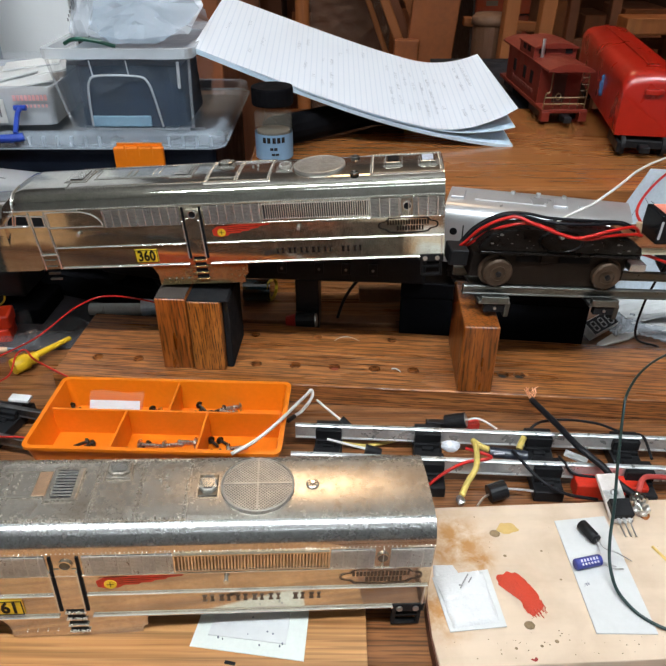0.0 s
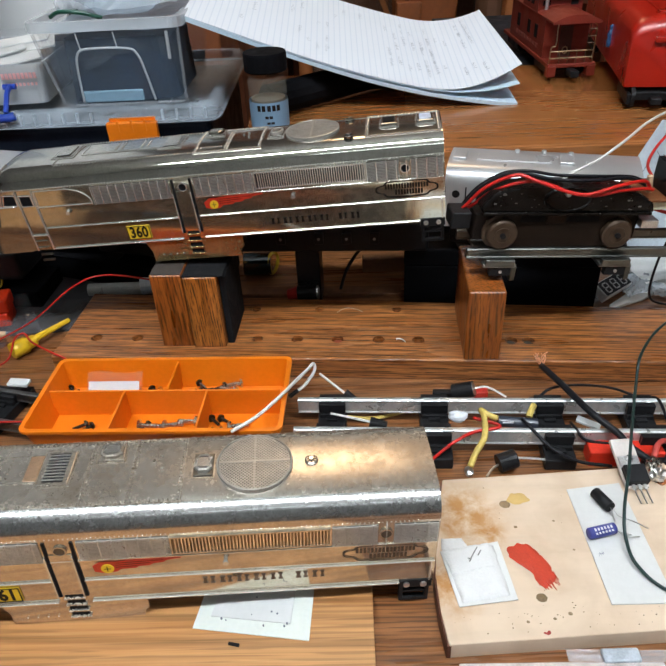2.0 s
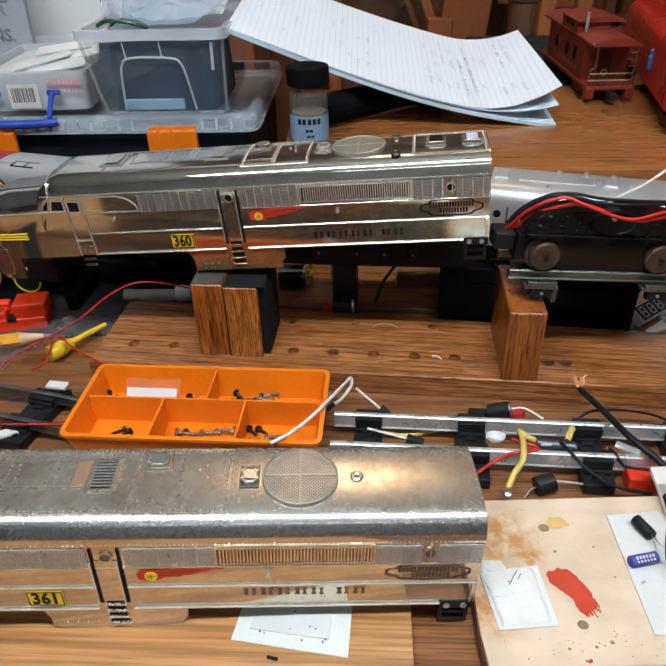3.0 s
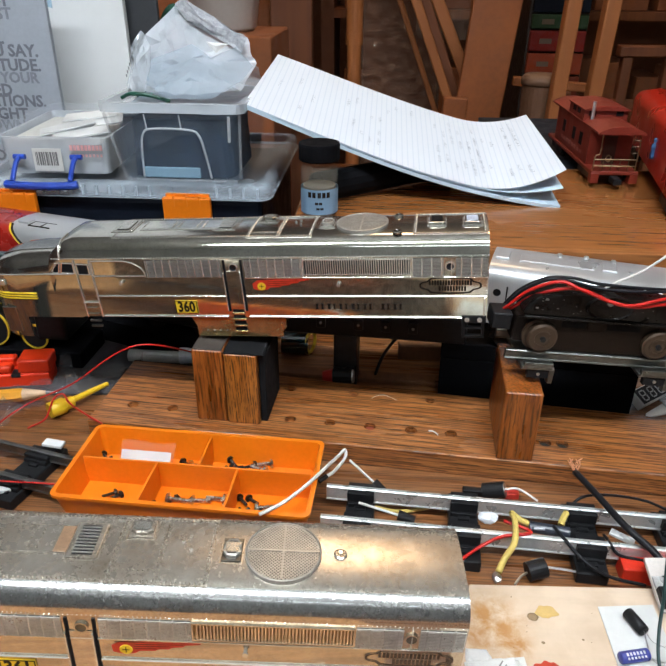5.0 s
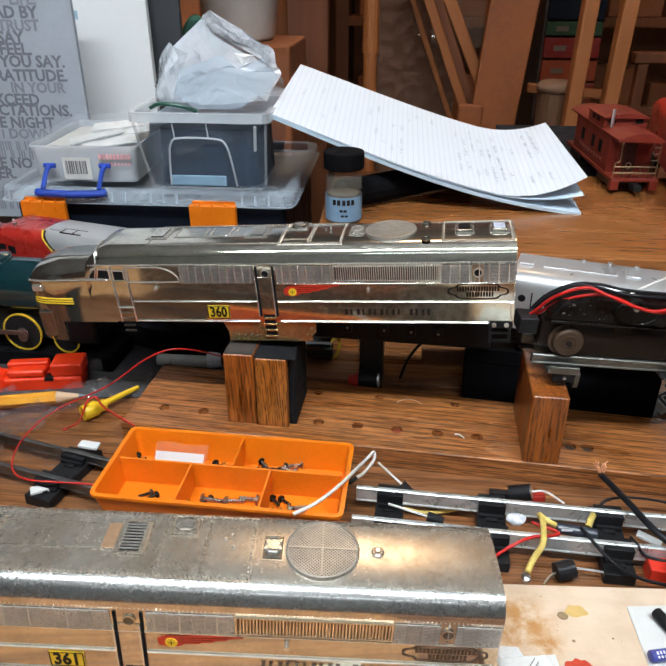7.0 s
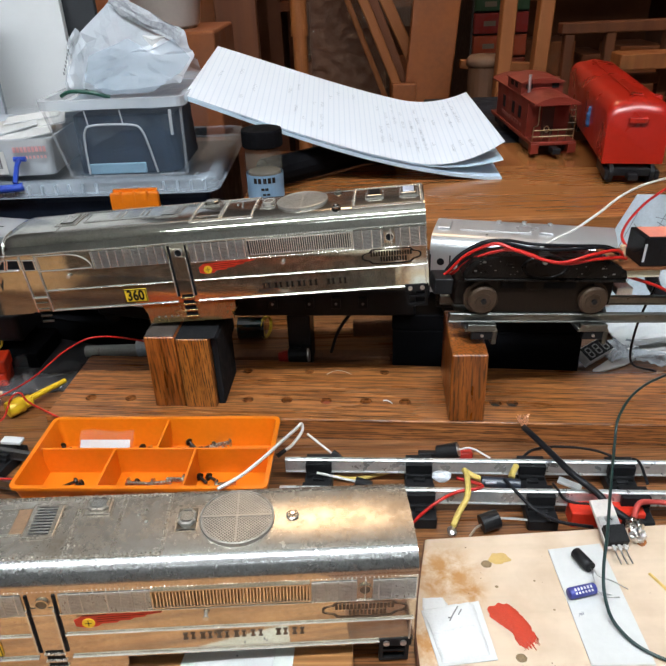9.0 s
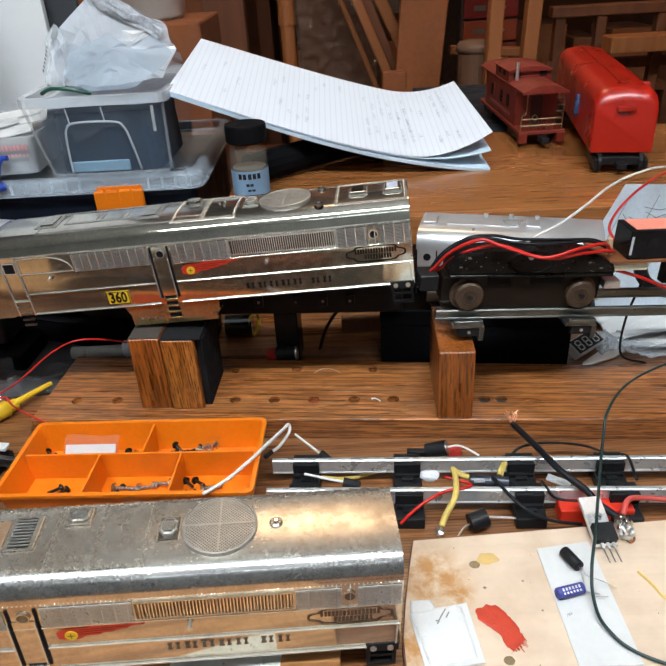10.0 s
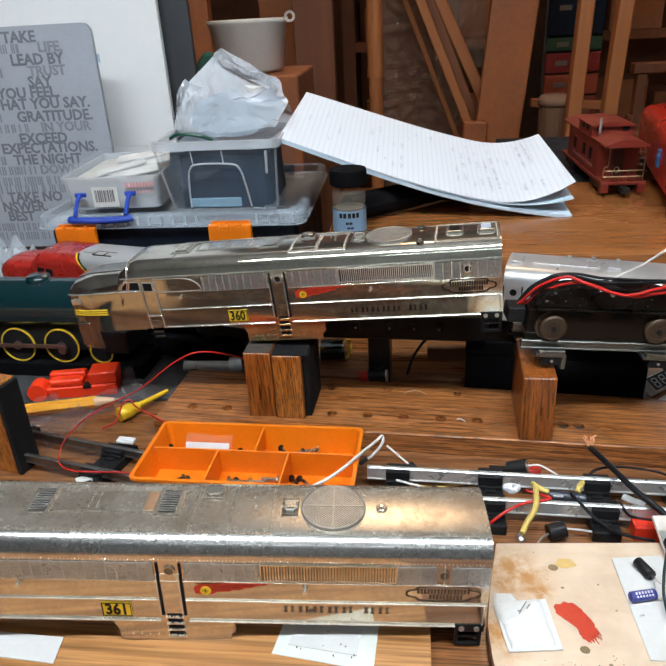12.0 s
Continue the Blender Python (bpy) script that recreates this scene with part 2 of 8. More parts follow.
def glide(points, steps=8):
    """Points on a smooth line through the given ones."""
    p = [Vector(v) for v in points]
    p = [2 * p[0] - p[1]] + p + [2 * p[-1] - p[-2]]
    out = []
    for a, b, c, d in zip(p, p[1:], p[2:], p[3:]):
        for i in range(steps):
            t = i / steps
            out.append(0.5 * (2 * b + (c - a) * t + (2 * a - 5 * b + 4 * c - d) * t * t + (3 * b - a - 3 * c + d) * t ** 3))
    return out + [p[-2]]


def add_tube(bm, points, r, n=8, steps=8):
    line = glide(points, steps)
    rings = []
    for i, p in enumerate(line):
        d = (line[min(i + 1, len(line) - 1)] - line[max(i - 1, 0)]).normalized()
        side = d.cross(Vector((0.13, 0.21, 0.97))).normalized()
        up = side.cross(d)
        rings.append([bm.verts.new(p + r * (math.cos(2 * math.pi * k / n) * side + math.sin(2 * math.pi * k / n) * up)) for k in range(n)])
    for a, b in zip(rings, rings[1:]):
        for k in range(n):
            bm.faces.new((a[k], a[(k + 1) % n], b[(k + 1) % n], b[k]))
    bm.faces.new(rings[0][::-1])
    bm.faces.new(rings[-1])


def tube(points, r, n=8, steps=8):
    bm = bmesh.new()
    add_tube(bm, points, r, n, steps)
    return bm


def slab(outline, z0, z1, bevel=0.0):
    """An upright prism over a flat outline of (x, y)."""
    bm = bmesh.new()
    low, high = [bm.verts.new((x, y, z0)) for x, y in outline], [bm.verts.new((x, y, z1)) for x, y in outline]
    bm.faces.new(low[::-1])
    top = bm.faces.new(high)
    for i in range(len(outline)):
        j = (i + 1) % len(outline)
        bm.faces.new((low[i], low[j], high[j], high[i]))
    if bevel:
        bmesh.ops.bevel(bm, geom=bm.edges[:], offset=bevel, segments=2, profile=0.5, affect="EDGES")
    return bm


def lettering(text, size, depth=0.0001, align="CENTER"):
    cu = bpy.data.curves.new("letters", "FONT")
    cu.body, cu.size, cu.extrude, cu.align_x, cu.align_y = text, size, depth, align, "CENTER"
    cu.offset = size * 0.03
    cu.resolution_u = 2
    ob = new("letters", cu)
    me = bpy.data.meshes.new_from_object(ob.evaluated_get(bpy.context.evaluated_depsgraph_get()))
    bpy.data.objects.remove(ob)
    return me


def sheet(fn, nx, ny, thick=0.0002):
    """A thin curved sheet; fn(u, v) gives a place for u, v in 0..1."""
    bm = bmesh.new()
    g = [[bm.verts.new(fn(i / nx, j / ny)) for i in range(nx + 1)] for j in range(ny + 1)]
    for j in range(ny):
        for i in range(nx):
            bm.faces.new((g[j][i], g[j][i + 1], g[j + 1][i + 1], g[j + 1][i]))
    bmesh.ops.recalc_face_normals(bm, faces=bm.faces[:])
    if thick:
        bmesh.ops.solidify(bm, geom=bm.faces[:], thickness=thick)
    return bm


# ---- the setting ----
def shop_light(x, y, z, label, tubes=(-0.02, 0.02), glow=TUBE_LIGHT):
    fixture = thing("shop_light", label, "ceiling light", pose(x, y, z))
    for dy in tubes:
        part("glowing_tube", cyl((-0.6, dy, 0), (0.6, dy, 0), 0.013, n=16), glow, fixture)
    part("batten", box(-0.62, 0.62, -0.02, 0.02, 0.03, 0.06, 0.003), ENAMEL, fixture)
    for dx in (-0.606, 0.606):
        part("tube_holder", box(dx - 0.006, dx + 0.006, -0.055, 0.055, -0.02, 0.03, 0.002), ENAMEL, fixture)
    for dx in (-0.4, 0.4):
        part("hanging_rod", cyl((dx, 0, 0.06), (dx, 0, 1.7 - z), 0.003, n=8), STEEL, fixture)


ENAMEL = plain("white_enamel", (0.75, 0.75, 0.74), 0.4)
shop_light(0.0, -0.16, 1.12, "twin tube shop light hanging over the bench")
# Added out of view: fills front faces and lifts reflections on the shells.
shop_light(0.1, -1.25, 1.4, "unseen single tube fill light added before the bench", (0.0,), FILL_TUBE)

solo("floor", box(-3, 3.5, -2, 4.2, -0.82, -0.8), FLOORM, "dark worn workshop floor", "floor", kind="structure")
solo("ceiling", box(-3, 3.5, -2, 4.2, 1.7, 1.75), plain("ceiling_grey", (0.5, 0.49, 0.46), 0.8, 0, 0.08, 4), "dusty grey workshop ceiling", "ceiling", kind="structure")
solo("wall_back", box(-3, 3.5, 4.2, 4.3, -0.8, 1.7), WALLM, "dim brown panelled workshop wall", "wall", kind="structure")
solo("wall_front", box(-3, 3.5, -2.1, -2, -0.8, 1.7), plain("pale_plaster", (0.36, 0.36, 0.35), 0.8, 0, 0.06, 4), "pale grey plastered workshop wall", "wall", kind="structure")
solo("wall_left", box(-3.1, -3, -2, 4.2, -0.8, 1.7), WALLM, "dim brown panelled workshop wall", "wall", kind="structure")
solo("wall_right", box(3.5, 3.6, -2, 4.2, -0.8, 1.7), WALLM, "dim brown panelled workshop wall", "wall", kind="structure")


# ---- workbench ----
bench = thing("workbench", "large dark oak workbench with a worn varnished top", "workbench")
part("bench_top", box(-1.0, 1.0, -0.1, 0.75, -0.035, 0.0, 0.003), OAK_BENCH, bench)
for x in (-0.95, 0.89):
    for y in (-0.05, 0.64):
        part("leg", box(x, x + 0.06, y, y + 0.06, -0.8, -0.035), OAK_DARK, bench)

beam_m = pose(-0.174, 0.3395, 0, 0, 0, -4.3)
DARK_PLUG = plain("dark_plug", (0.02, 0.017, 0.015), 0.7, 0, 0.3, 300)
beam = thing("cradle_beam", "thick dark-stained oak plank drilled with a row of holes, on the bench", "plank", beam_m)


def drilled(solid, holes, depth, top):
    """A plank with blind round holes sunk into its upper face."""
    cutter = bmesh.new()
    for x, y, r in holes:
        add_cyl(cutter, (x, y, top - depth), (x, y, top + 0.002), r, n=20)
    a, c = new("plank", mesh_of(solid, "plank")), new("drill", mesh_of(cutter, "drill"))
    cut = a.modifiers.new("holes", "BOOLEAN")
    cut.object, cut.operation, cut.solver = c, "DIFFERENCE", "EXACT"
    me = bpy.data.meshes.new_from_object(a.evaluated_get(bpy.context.evaluated_depsgraph_get()))
    bpy.data.objects.remove(a)
    bpy.data.objects.remove(c)
    return me


HOLES = [(x, 0.02, 0.0036) for x in (0.022, 0.0485, 0.098, 0.1245, 0.1492, 0.174, 0.199, 0.223, 0.278, 0.288)] + [(x, 0.054, 0.0032) for x in (0.118, 0.16, 0.21)]
plank = box(0, 0.52, 0, 0.072, 0.0, 0.0145, 0.0012)
for v in plank.verts:
    if v.co.y > 0.05:
        v.co.y += 0.002 - 0.045 * v.co.x
part("plank", drilled(plank, HOLES, 0.0042, 0.0145), OAK_DARK, beam)
# One hole has a red bottom, two have a near-black one.
for x, r, m in ((0.174, 0.0034, plain("red_hole_plug", (0.2, 0.03, 0.012), 0.6, 0, 0.3, 300)), (0.278, 0.0034, DARK_PLUG), (0.288, 0.0034, DARK_PLUG)):
    part("hole_plug", cyl((x, 0.02, 0.0104), (x, 0.02, 0.0118), r, n=16), m, beam)

FELT = plain("black_foam_pad", (0.01, 0.01, 0.011), 0.9, 0, 0.4, 200, 0.0005)
cr = thing("cradle_block", "pair of upright oak cradle blocks with black foam on one face", "wooden block", pose(-0.1055, 0.3455, 0.0145, 0, 0, -3))
part("block", box(0, 0.0188, 0, 0.04, 0, 0.0495, 0.001), OAK_RED, cr, "darker reddish oak half")
part("worn_top", box(0.0006, 0.0182, 0.0006, 0.0394, 0.0495, 0.0501, 0.0003), plain("grey_worn_end_grain", (0.05, 0.038, 0.03), 0.85, 0, 0.6, 700, 0.002), cr)
part("block", box(0.0196, 0.0392, -0.001, 0.04, 0, 0.0485, 0.001), OAK_BLOCK, cr, "paler open-grained oak half")
part("foam_pad", box(0.0194, 0.0432, -0.0006, 0.041, 0.0485, 0.0494, 0.0004), FELT, cr)
part("foam_pad", box(0.0394, 0.0436, 0.003, 0.041, 0, 0.047, 0.0008), FELT, cr)
cr2 = thing("cradle_block", "single upright varnished oak cradle block on the drilled plank", "wooden block", pose(0.0768, 0.3235, 0.0145, 0, 0, -3))
part("block", box(-0.003, 0.0172, -0.003, 0.053, 0, 0.0455, 0.0012), OAK_RED, cr2)
cr3 = thing("cradle_block", "oak cradle block faced with a strip of black foam", "wooden block", pose(-0.2525, 0.2945, 0, 0, 0, -14))
part("block", box(-0.06, 0.0, 0, 0.018, 0, 0.066, 0.0012), OAK_BLOCK, cr3)
part("foam_pad", box(0.0002, 0.0034, -0.0004, 0.0175, 0, 0.065, 0.0008), FELT, cr3)

solo("front_board", slab(((-0.6, 0.02), (0.0125, 0.02), (0.0142, 0.21), (-0.6, 0.21)), 0, 0.0065, 0.0004), OAK_LIGHT, "light oak board with straight grain under a metal shell", "board")
pb = thing("pale_board", "pale birch board stained with paint and flux", "board")
END = [(0.0415, 0.1515), (0.0403, 0.165), (0.0402, 0.182), (0.0430, 0.2), (0.0465, 0.218), (0.0500, 0.2345)]
part("board", slab(END + [(0.2, 0.2415), (0.36, 0.249), (0.36, 0.1665), (0.2, 0.159)], 0, 0.009, 0.0005), PLY, pb)
# Thin slab over the left end, darker and redder than the board.
part("dark_end", slab([(x - 0.0007, y) for x, y in END] + [(x + 0.001, y) for x, y in END[::-1]], 0, 0.0082, 0.0002), plain("red_brown_end", (0.1, 0.03, 0.014), 0.6, 0, 0.3, 90, 0.0004), pb, "dark red-brown end of the board")

# ---- orange parts tray ----
TRAY = pose(-0.155, 0.254, 0.0135, 0, 0, -2.3)
tray = thing("parts_tray", "orange plastic parts tray with five compartments of small screws", "tray", TRAY)
TW, TD, TH, TT = 0.1285, 0.058, 0.018, 0.0013


def rounded(x0, x1, y0, y1, r, n=4):
    out = []
    for cx, cy, a in ((x1 - r, y0 + r, -90), (x1 - r, y1 - r, 0), (x0 + r, y1 - r, 90), (x0 + r, y0 + r, 180)):
        for i in range(n + 1):
            b = radians(a + 90 * i / n)
            out.append((cx + r * math.cos(b), cy + r * math.sin(b)))
    return out


def tub(x0, x1, y0, y1, z0, z1, r, wall, taper=0.0, rim=0.0, floor_t=None):
    """An open box with rounded corners, walls of some thickness and a rim."""
    bm = bmesh.new()
    ft = wall if floor_t is None else floor_t
    loops = [rounded(x0 + taper, x1 - taper, y0 + taper, y1 - taper, r), rounded(x0, x1, y0, y1, r)]
    if rim:
        loops += [rounded(x0 - rim, x1 + rim, y0 - rim, y1 + rim, r), rounded(x0 - rim, x1 + rim, y0 - rim, y1 + rim, r)]
    loops += [rounded(x0 + wall, x1 - wall, y0 + wall, y1 - wall, max(r - wall, 0.0004)), rounded(x0 + taper + wall, x1 - taper - wall, y0 + taper + wall, y1 - taper - wall, max(r - wall, 0.0004))]
    zs = [z0, z1] + ([z1, z1 + rim] if rim else []) + [z1 + rim, z0 + ft]
    if rim:
        zs[1] = zs[2] = z1 - rim * 0.6
    rings = [[bm.verts.new((x, y, z)) for x, y in lp] for lp, z in zip(loops, zs)]
    n = len(rings[0])
    for a, b in zip(rings, rings[1:]):
        for i in range(n):
            bm.faces.new((a[i], a[(i + 1) % n], b[(i + 1) % n], b[i]))
    bm.faces.new(rings[0][::-1])
    bm.faces.new(rings[-1])
    return bm


part("tray_body", tub(0, TW, 0, TD, 0, TH - 0.001, 0.004, TT, 0.003, 0.001), ORANGE, tray)
part("divider", box(0.003, TW - 0.003, 0.0305, 0.0317, 0.001, TH - 0.0005, 0.0003), ORANGE, tray)
part("divider", box(0.0655, 0.0667, 0.0317, TD - 0.002, 0.001, TH - 0.0005, 0.0003), ORANGE, tray)
for x in (0.043, 0.0865):
    part("divider", box(x, x + 0.0012, 0.002, 0.0305, 0.001, TH - 0.0005, 0.0003), ORANGE, tray)


# ---- track ----
RAILM = plain("galvanised_rail", (0.6, 0.62, 0.61), 0.3, 0.6, 0.16, 120, 0.0002)


def rail_mesh(length, h=0.0062):
    bm = bmesh.new()
    prof = ((-0.0017, 0), (0.0017, 0), (0.0017, 0.0006), (0.0013, 0.0011), (0.0013, h - 0.0016), (0.0015, h - 0.0012), (0.0015, h - 0.0005), (0.0009, h), (-0.0009, h), (-0.0015, h - 0.0005), (-0.0015, h - 0.0012), (-0.0013, h - 0.0016), (-0.0013, 0.0011), (-0.0017, 0.0006))
    a, b = [bm.verts.new((0, y, z)) for y, z in prof], [bm.verts.new((length, y, z)) for y, z in prof]
    bm.faces.new(a[::-1])
    bm.faces.new(b)
    for i in range(len(prof)):
        bm.faces.new((a[i], a[(i + 1) % len(prof)], b[(i + 1) % len(prof)], b[i]))
    return bm


def add_tie(track, x, w=0.017, y0=-0.013, y1=0.036, label="", chair=0.0117):
    tie = part("tie", box(x - w / 2, x + w / 2, y0, y1, 0, 0.0068, 0.0008), BLACK_P, track, label)
    for y in (0, 0.0233):
        for s_ in (-1, 1):
            bm = box(x - w / 2 + 0.001, x + w / 2 - 0.001, min(y + s_ * 0.0018, y + s_ * 0.006), max(y + s_ * 0.0018, y + s_ * 0.006), 0.0066, 0.0092, 0.0003)
            part("rail_chair", bm, BLACK_P, tie)
            bm = box(x - w / 2 + 0.0005, x + w / 2 - 0.0005, min(y + s_ * 0.0016, y + s_ * 0.0046), max(y + s_ * 0.0016, y + s_ * 0.0046), 0.0092, chair, 0.0004)
            part("rail_clip", bm, BLACK_P, tie)
        part("spike_head", box(x - 0.003, x + 0.003, y - 0.0085, y - 0.006, 0.0066, 0.0082, 0.0003), BLACK_P, tie)


track = thing("train_track", "straight model train track with steel rails and black plastic ties", "track", pose(-0.0222, 0.2672, 0, 0, 0, -3.3))
for y in (0.0, 0.0233):
    part("rail", rail_mesh(0.42, 0.0088), RAILM, track, at=pose(0, y, 0.0068))
for x in (0.0187, 0.0733, 0.1335, 0.18, 0.24):
    add_tie(track, x, 0.0152, chair=0.0150)
track2 = thing("train_track", "short dull track piece with grey rails and a black tie", "track", pose(-0.32, 0.3185, 0, 0, 0, -14))
DULL_RAIL = plated("grey_rail", (0.3, 0.3, 0.3), (0.2, 0.19, 0.18), 0.4, 0.5, 120)
for y in (0.0, 0.0233):
    part("rail", rail_mesh(0.19), DULL_RAIL, track2, at=pose(0, y, 0.0068))
for x in (0.045, 0.128):
    add_tie(track2, x)


# ---- locomotive shells ----
W2, LOW, GUT, TOP = 0.0228, -0.0135, 0.0235, 0.0335
# Near-black for gaps and windows: the shade inside them is in the colour.
SHADE_BLACK = plain("shade_black_recess", (0.006, 0.006, 0.007), 0.7, 0, 0.3)
INK = plain("black_print", (0.012, 0.008, 0.006), 0.5, 0, 0.3, 300)
WORN_INK = plain("worn_brown_print", (0.075, 0.042, 0.022), 0.5, 0, 0.4, 500)
YELLOW_INK = plain("yellow_print", (0.75, 0.5, 0.02), 0.45, 0, 0.12, 200)
# Darkened nickel that puts the shade between louvers into the colour.
BAND_SHADE = plated("shaded_band_recess", (0.14, 0.135, 0.12), (0.09, 0.083, 0.07), 0.4, 0.3, 90)
LOUVER = plated("grey_louver_nickel", (0.7, 0.7, 0.67), (0.48, 0.475, 0.45), 0.33, 0.2, 120, 0.3, 0.1, 0.75)
PORT = plated("grey_porthole_plate", (0.22, 0.21, 0.19), (0.15, 0.14, 0.12), 0.35, 0.3, 200)
# Floor under the fan and cap meshes, coloured dark as if shaded.
FAN_SHADE = plain("shaded_fan_floor", (0.07, 0.062, 0.052), 0.6, 0.3, 0.3, 300)
FANMESH = plated("fan_mesh_nickel", (0.56, 0.54, 0.5), (0.4, 0.375, 0.33), 0.42, 0.2, 90, 0.3, 0.05, 0.68)
RED_INK = plain("red_print", (0.5, 0.03, 0.012), 0.45, 0, 0.3, 250)


def ring(x, w, g, r, low, dome=0.6):
    """One cross-section: up the near side, over the rounded shoulders, down the far side. The near side is y = 0."""
    pts = [(x, W2 - w, low), (x, W2 - w, (low + g) / 2), (x, W2 - w, g)]
    sh = min(0.0095, w * 0.6) if dome == 0.6 else w * dome
    for i in range(1, 6):
        a = radians(90 * i / 5)
        pts.append((x, W2 - w + sh * (1 - math.cos(a)), g + (r - g) * math.sin(a)))
    pts.append((x, W2 - w * 0.3, r + 0.0005))
    pts.append((x, W2, r + 0.0007))
    return pts + [(px, 2 * W2 - py, pz) for px, py, pz in pts[-2::-1]]


def loft(rings, wall=0.0014, ends=(False, False)):
    bm = bmesh.new()
    rv = [[bm.verts.new(p) for p in rg] for rg in rings]
    for a, b in zip(rv, rv[1:]):
        for i in range(len(a) - 1):
            bm.faces.new((a[i], a[i + 1], b[i + 1], b[i]))
    for on, rg in zip(ends, (rv[0], rv[-1])):
        if on:
            bm.faces.new(rg)
    bmesh.ops.recalc_face_normals(bm, faces=bm.faces[:])
    bmesh.ops.solidify(bm, geom=bm.faces[:], thickness=wall)
    return bm


def smooth_by_angle(ob, degrees=35):
    ob.data.polygons.foreach_set("use_smooth", [True] * len(ob.data.polygons))
    ob.data.set_sharp_from_angle(angle=radians(degrees))
    return ob


def roof_z(y):
    """Height of the roof's outside at a place across the shell."""
    y = min(y, 2 * W2 - y)
    if y < 0.0095:
        return GUT + (TOP - GUT) * math.sqrt(max(0.0, 1 - (1 - y / 0.0095) ** 2))
    if y < W2 * 0.7:
        return TOP + 0.0005 * (y - 0.0095) / (W2 * 0.7 - 0.0095)
    return TOP + 0.0005 + 0.0002 * (y - W2 * 0.7) / (W2 * 0.3)


def rivets(rows, r=0.0007):
    """Lines of small dome heads on the roof: (from, to, spacing, height over the roof)."""
    bm = bmesh.new()
    for (x0, y0), (x1, y1), gap, up in rows:
        n = max(1, round(math.hypot(x1 - x0, y1 - y0) / gap))
        for i in range(n + 1):
            x, y = x0 + (x1 - x0) * i / n, y0 + (y1 - y0) * i / n
            c = Vector((x, y, roof_z(y) + up))
            top = bm.verts.new(c + Vector((0, 0, r * 0.75)))
            mid = [bm.verts.new(c + Vector((r * 0.72 * math.cos(k * 1.0472), r * 0.72 * math.sin(k * 1.0472), r * 0.55))) for k in range(6)]
            rg = [bm.verts.new(c + Vector((r * math.cos(k * 1.0472), r * math.sin(k * 1.0472), -0.0003))) for k in range(6)]
            for k in range(6):
                bm.faces.new((rg[k], rg[(k + 1) % 6], mid[(k + 1) % 6], mid[k]))
                bm.faces.new((mid[k], mid[(k + 1) % 6], top))
    return bm


def roof_bead(x0, x1, y0, y1, w=0.00036, h=0.00045):
    """A raised outline that lies on the curved roof."""
    bm = bmesh.new()
    for y in (y0, y1):
        add_box(bm, x0 - w, x1 + w, y - w, y + w, roof_z(y) - 0.0004, roof_z(y) + h)
    for x in (x0, x1):
        n = 6
        ys = [y0 + (y1 - y0) * i / n for i in range(n + 1)]
        lo = [[bm.verts.new((x + s_ * w, y, roof_z(y) - 0.0004)) for y in ys] for s_ in (-1, 1)]
        hi = [[bm.verts.new((x + s_ * w, y, roof_z(y) + h)) for y in ys] for s_ in (-1, 1)]
        for i in range(n):
            bm.faces.new((hi[0][i], hi[1][i], hi[1][i + 1], hi[0][i + 1]))
            for s_ in (0, 1):
                bm.faces.new((lo[s_][i], lo[s_][i + 1], hi[s_][i + 1], hi[s_][i]))
    return bm


def side_rivets(rows, r=0.0005):
    bm = bmesh.new()
    for (x0, z0), (x1, z1), gap in rows:
        n = max(1, int(math.hypot(x1 - x0, z1 - z0) / gap))
        for i in range(n + 1):
            x, z = x0 + (x1 - x0) * i / n, z0 + (z1 - z0) * i / n
            top = bm.verts.new((x, -r * 0.9, z + r * 0.2))
            rg = [bm.verts.new((x + r * math.cos(k * 1.0472), 0.0001, z + r * math.sin(k * 1.0472))) for k in range(6)]
            for k in range(6):
                bm.faces.new((rg[k], rg[(k + 1) % 6], top))
    return bm


def flat_shape(outline, y=-0.00025, thick=0.0002):
    """A thin print on the near side, from (x, z) pairs."""
    bm = bmesh.new()
    a = [bm.verts.new((x, y, z)) for x, z in outline]
    b = [bm.verts.new((x, y + thick, z)) for x, z in outline]
    bm.faces.new(a)
    bm.faces.new(b[::-1])
    for i in range(len(a)):
        j = (i + 1) % len(a)
        bm.faces.new((a[j], a[i], b[i], b[j]))
    return bm


def disc_side(x, z, r, y0, y1, n=18):
    return cyl((x, y0, z), (x, y1, z), r, n=n)


def worn_marks(spans, z0, z1):
    """A worn printed word as plain upright strokes and bars."""
    bm = bmesh.new()
    for x0, x1, bar in spans:
        w, t = x1 - x0, 0.0004
        for a, b in ((x0 + w * 0.08, x0 + w * (0.27 + 0.1 * bar)), (x1 - w * 0.3, x1 - w * 0.1)):
            add_box(bm, a, b, -0.00032, -0.0001, z0 + t, z1 - t)
            for z in (z0, z1 - t):
                add_box(bm, a - w * 0.08, b + w * 0.08, -0.00032, -0.0001, z, z + t)
    return bm


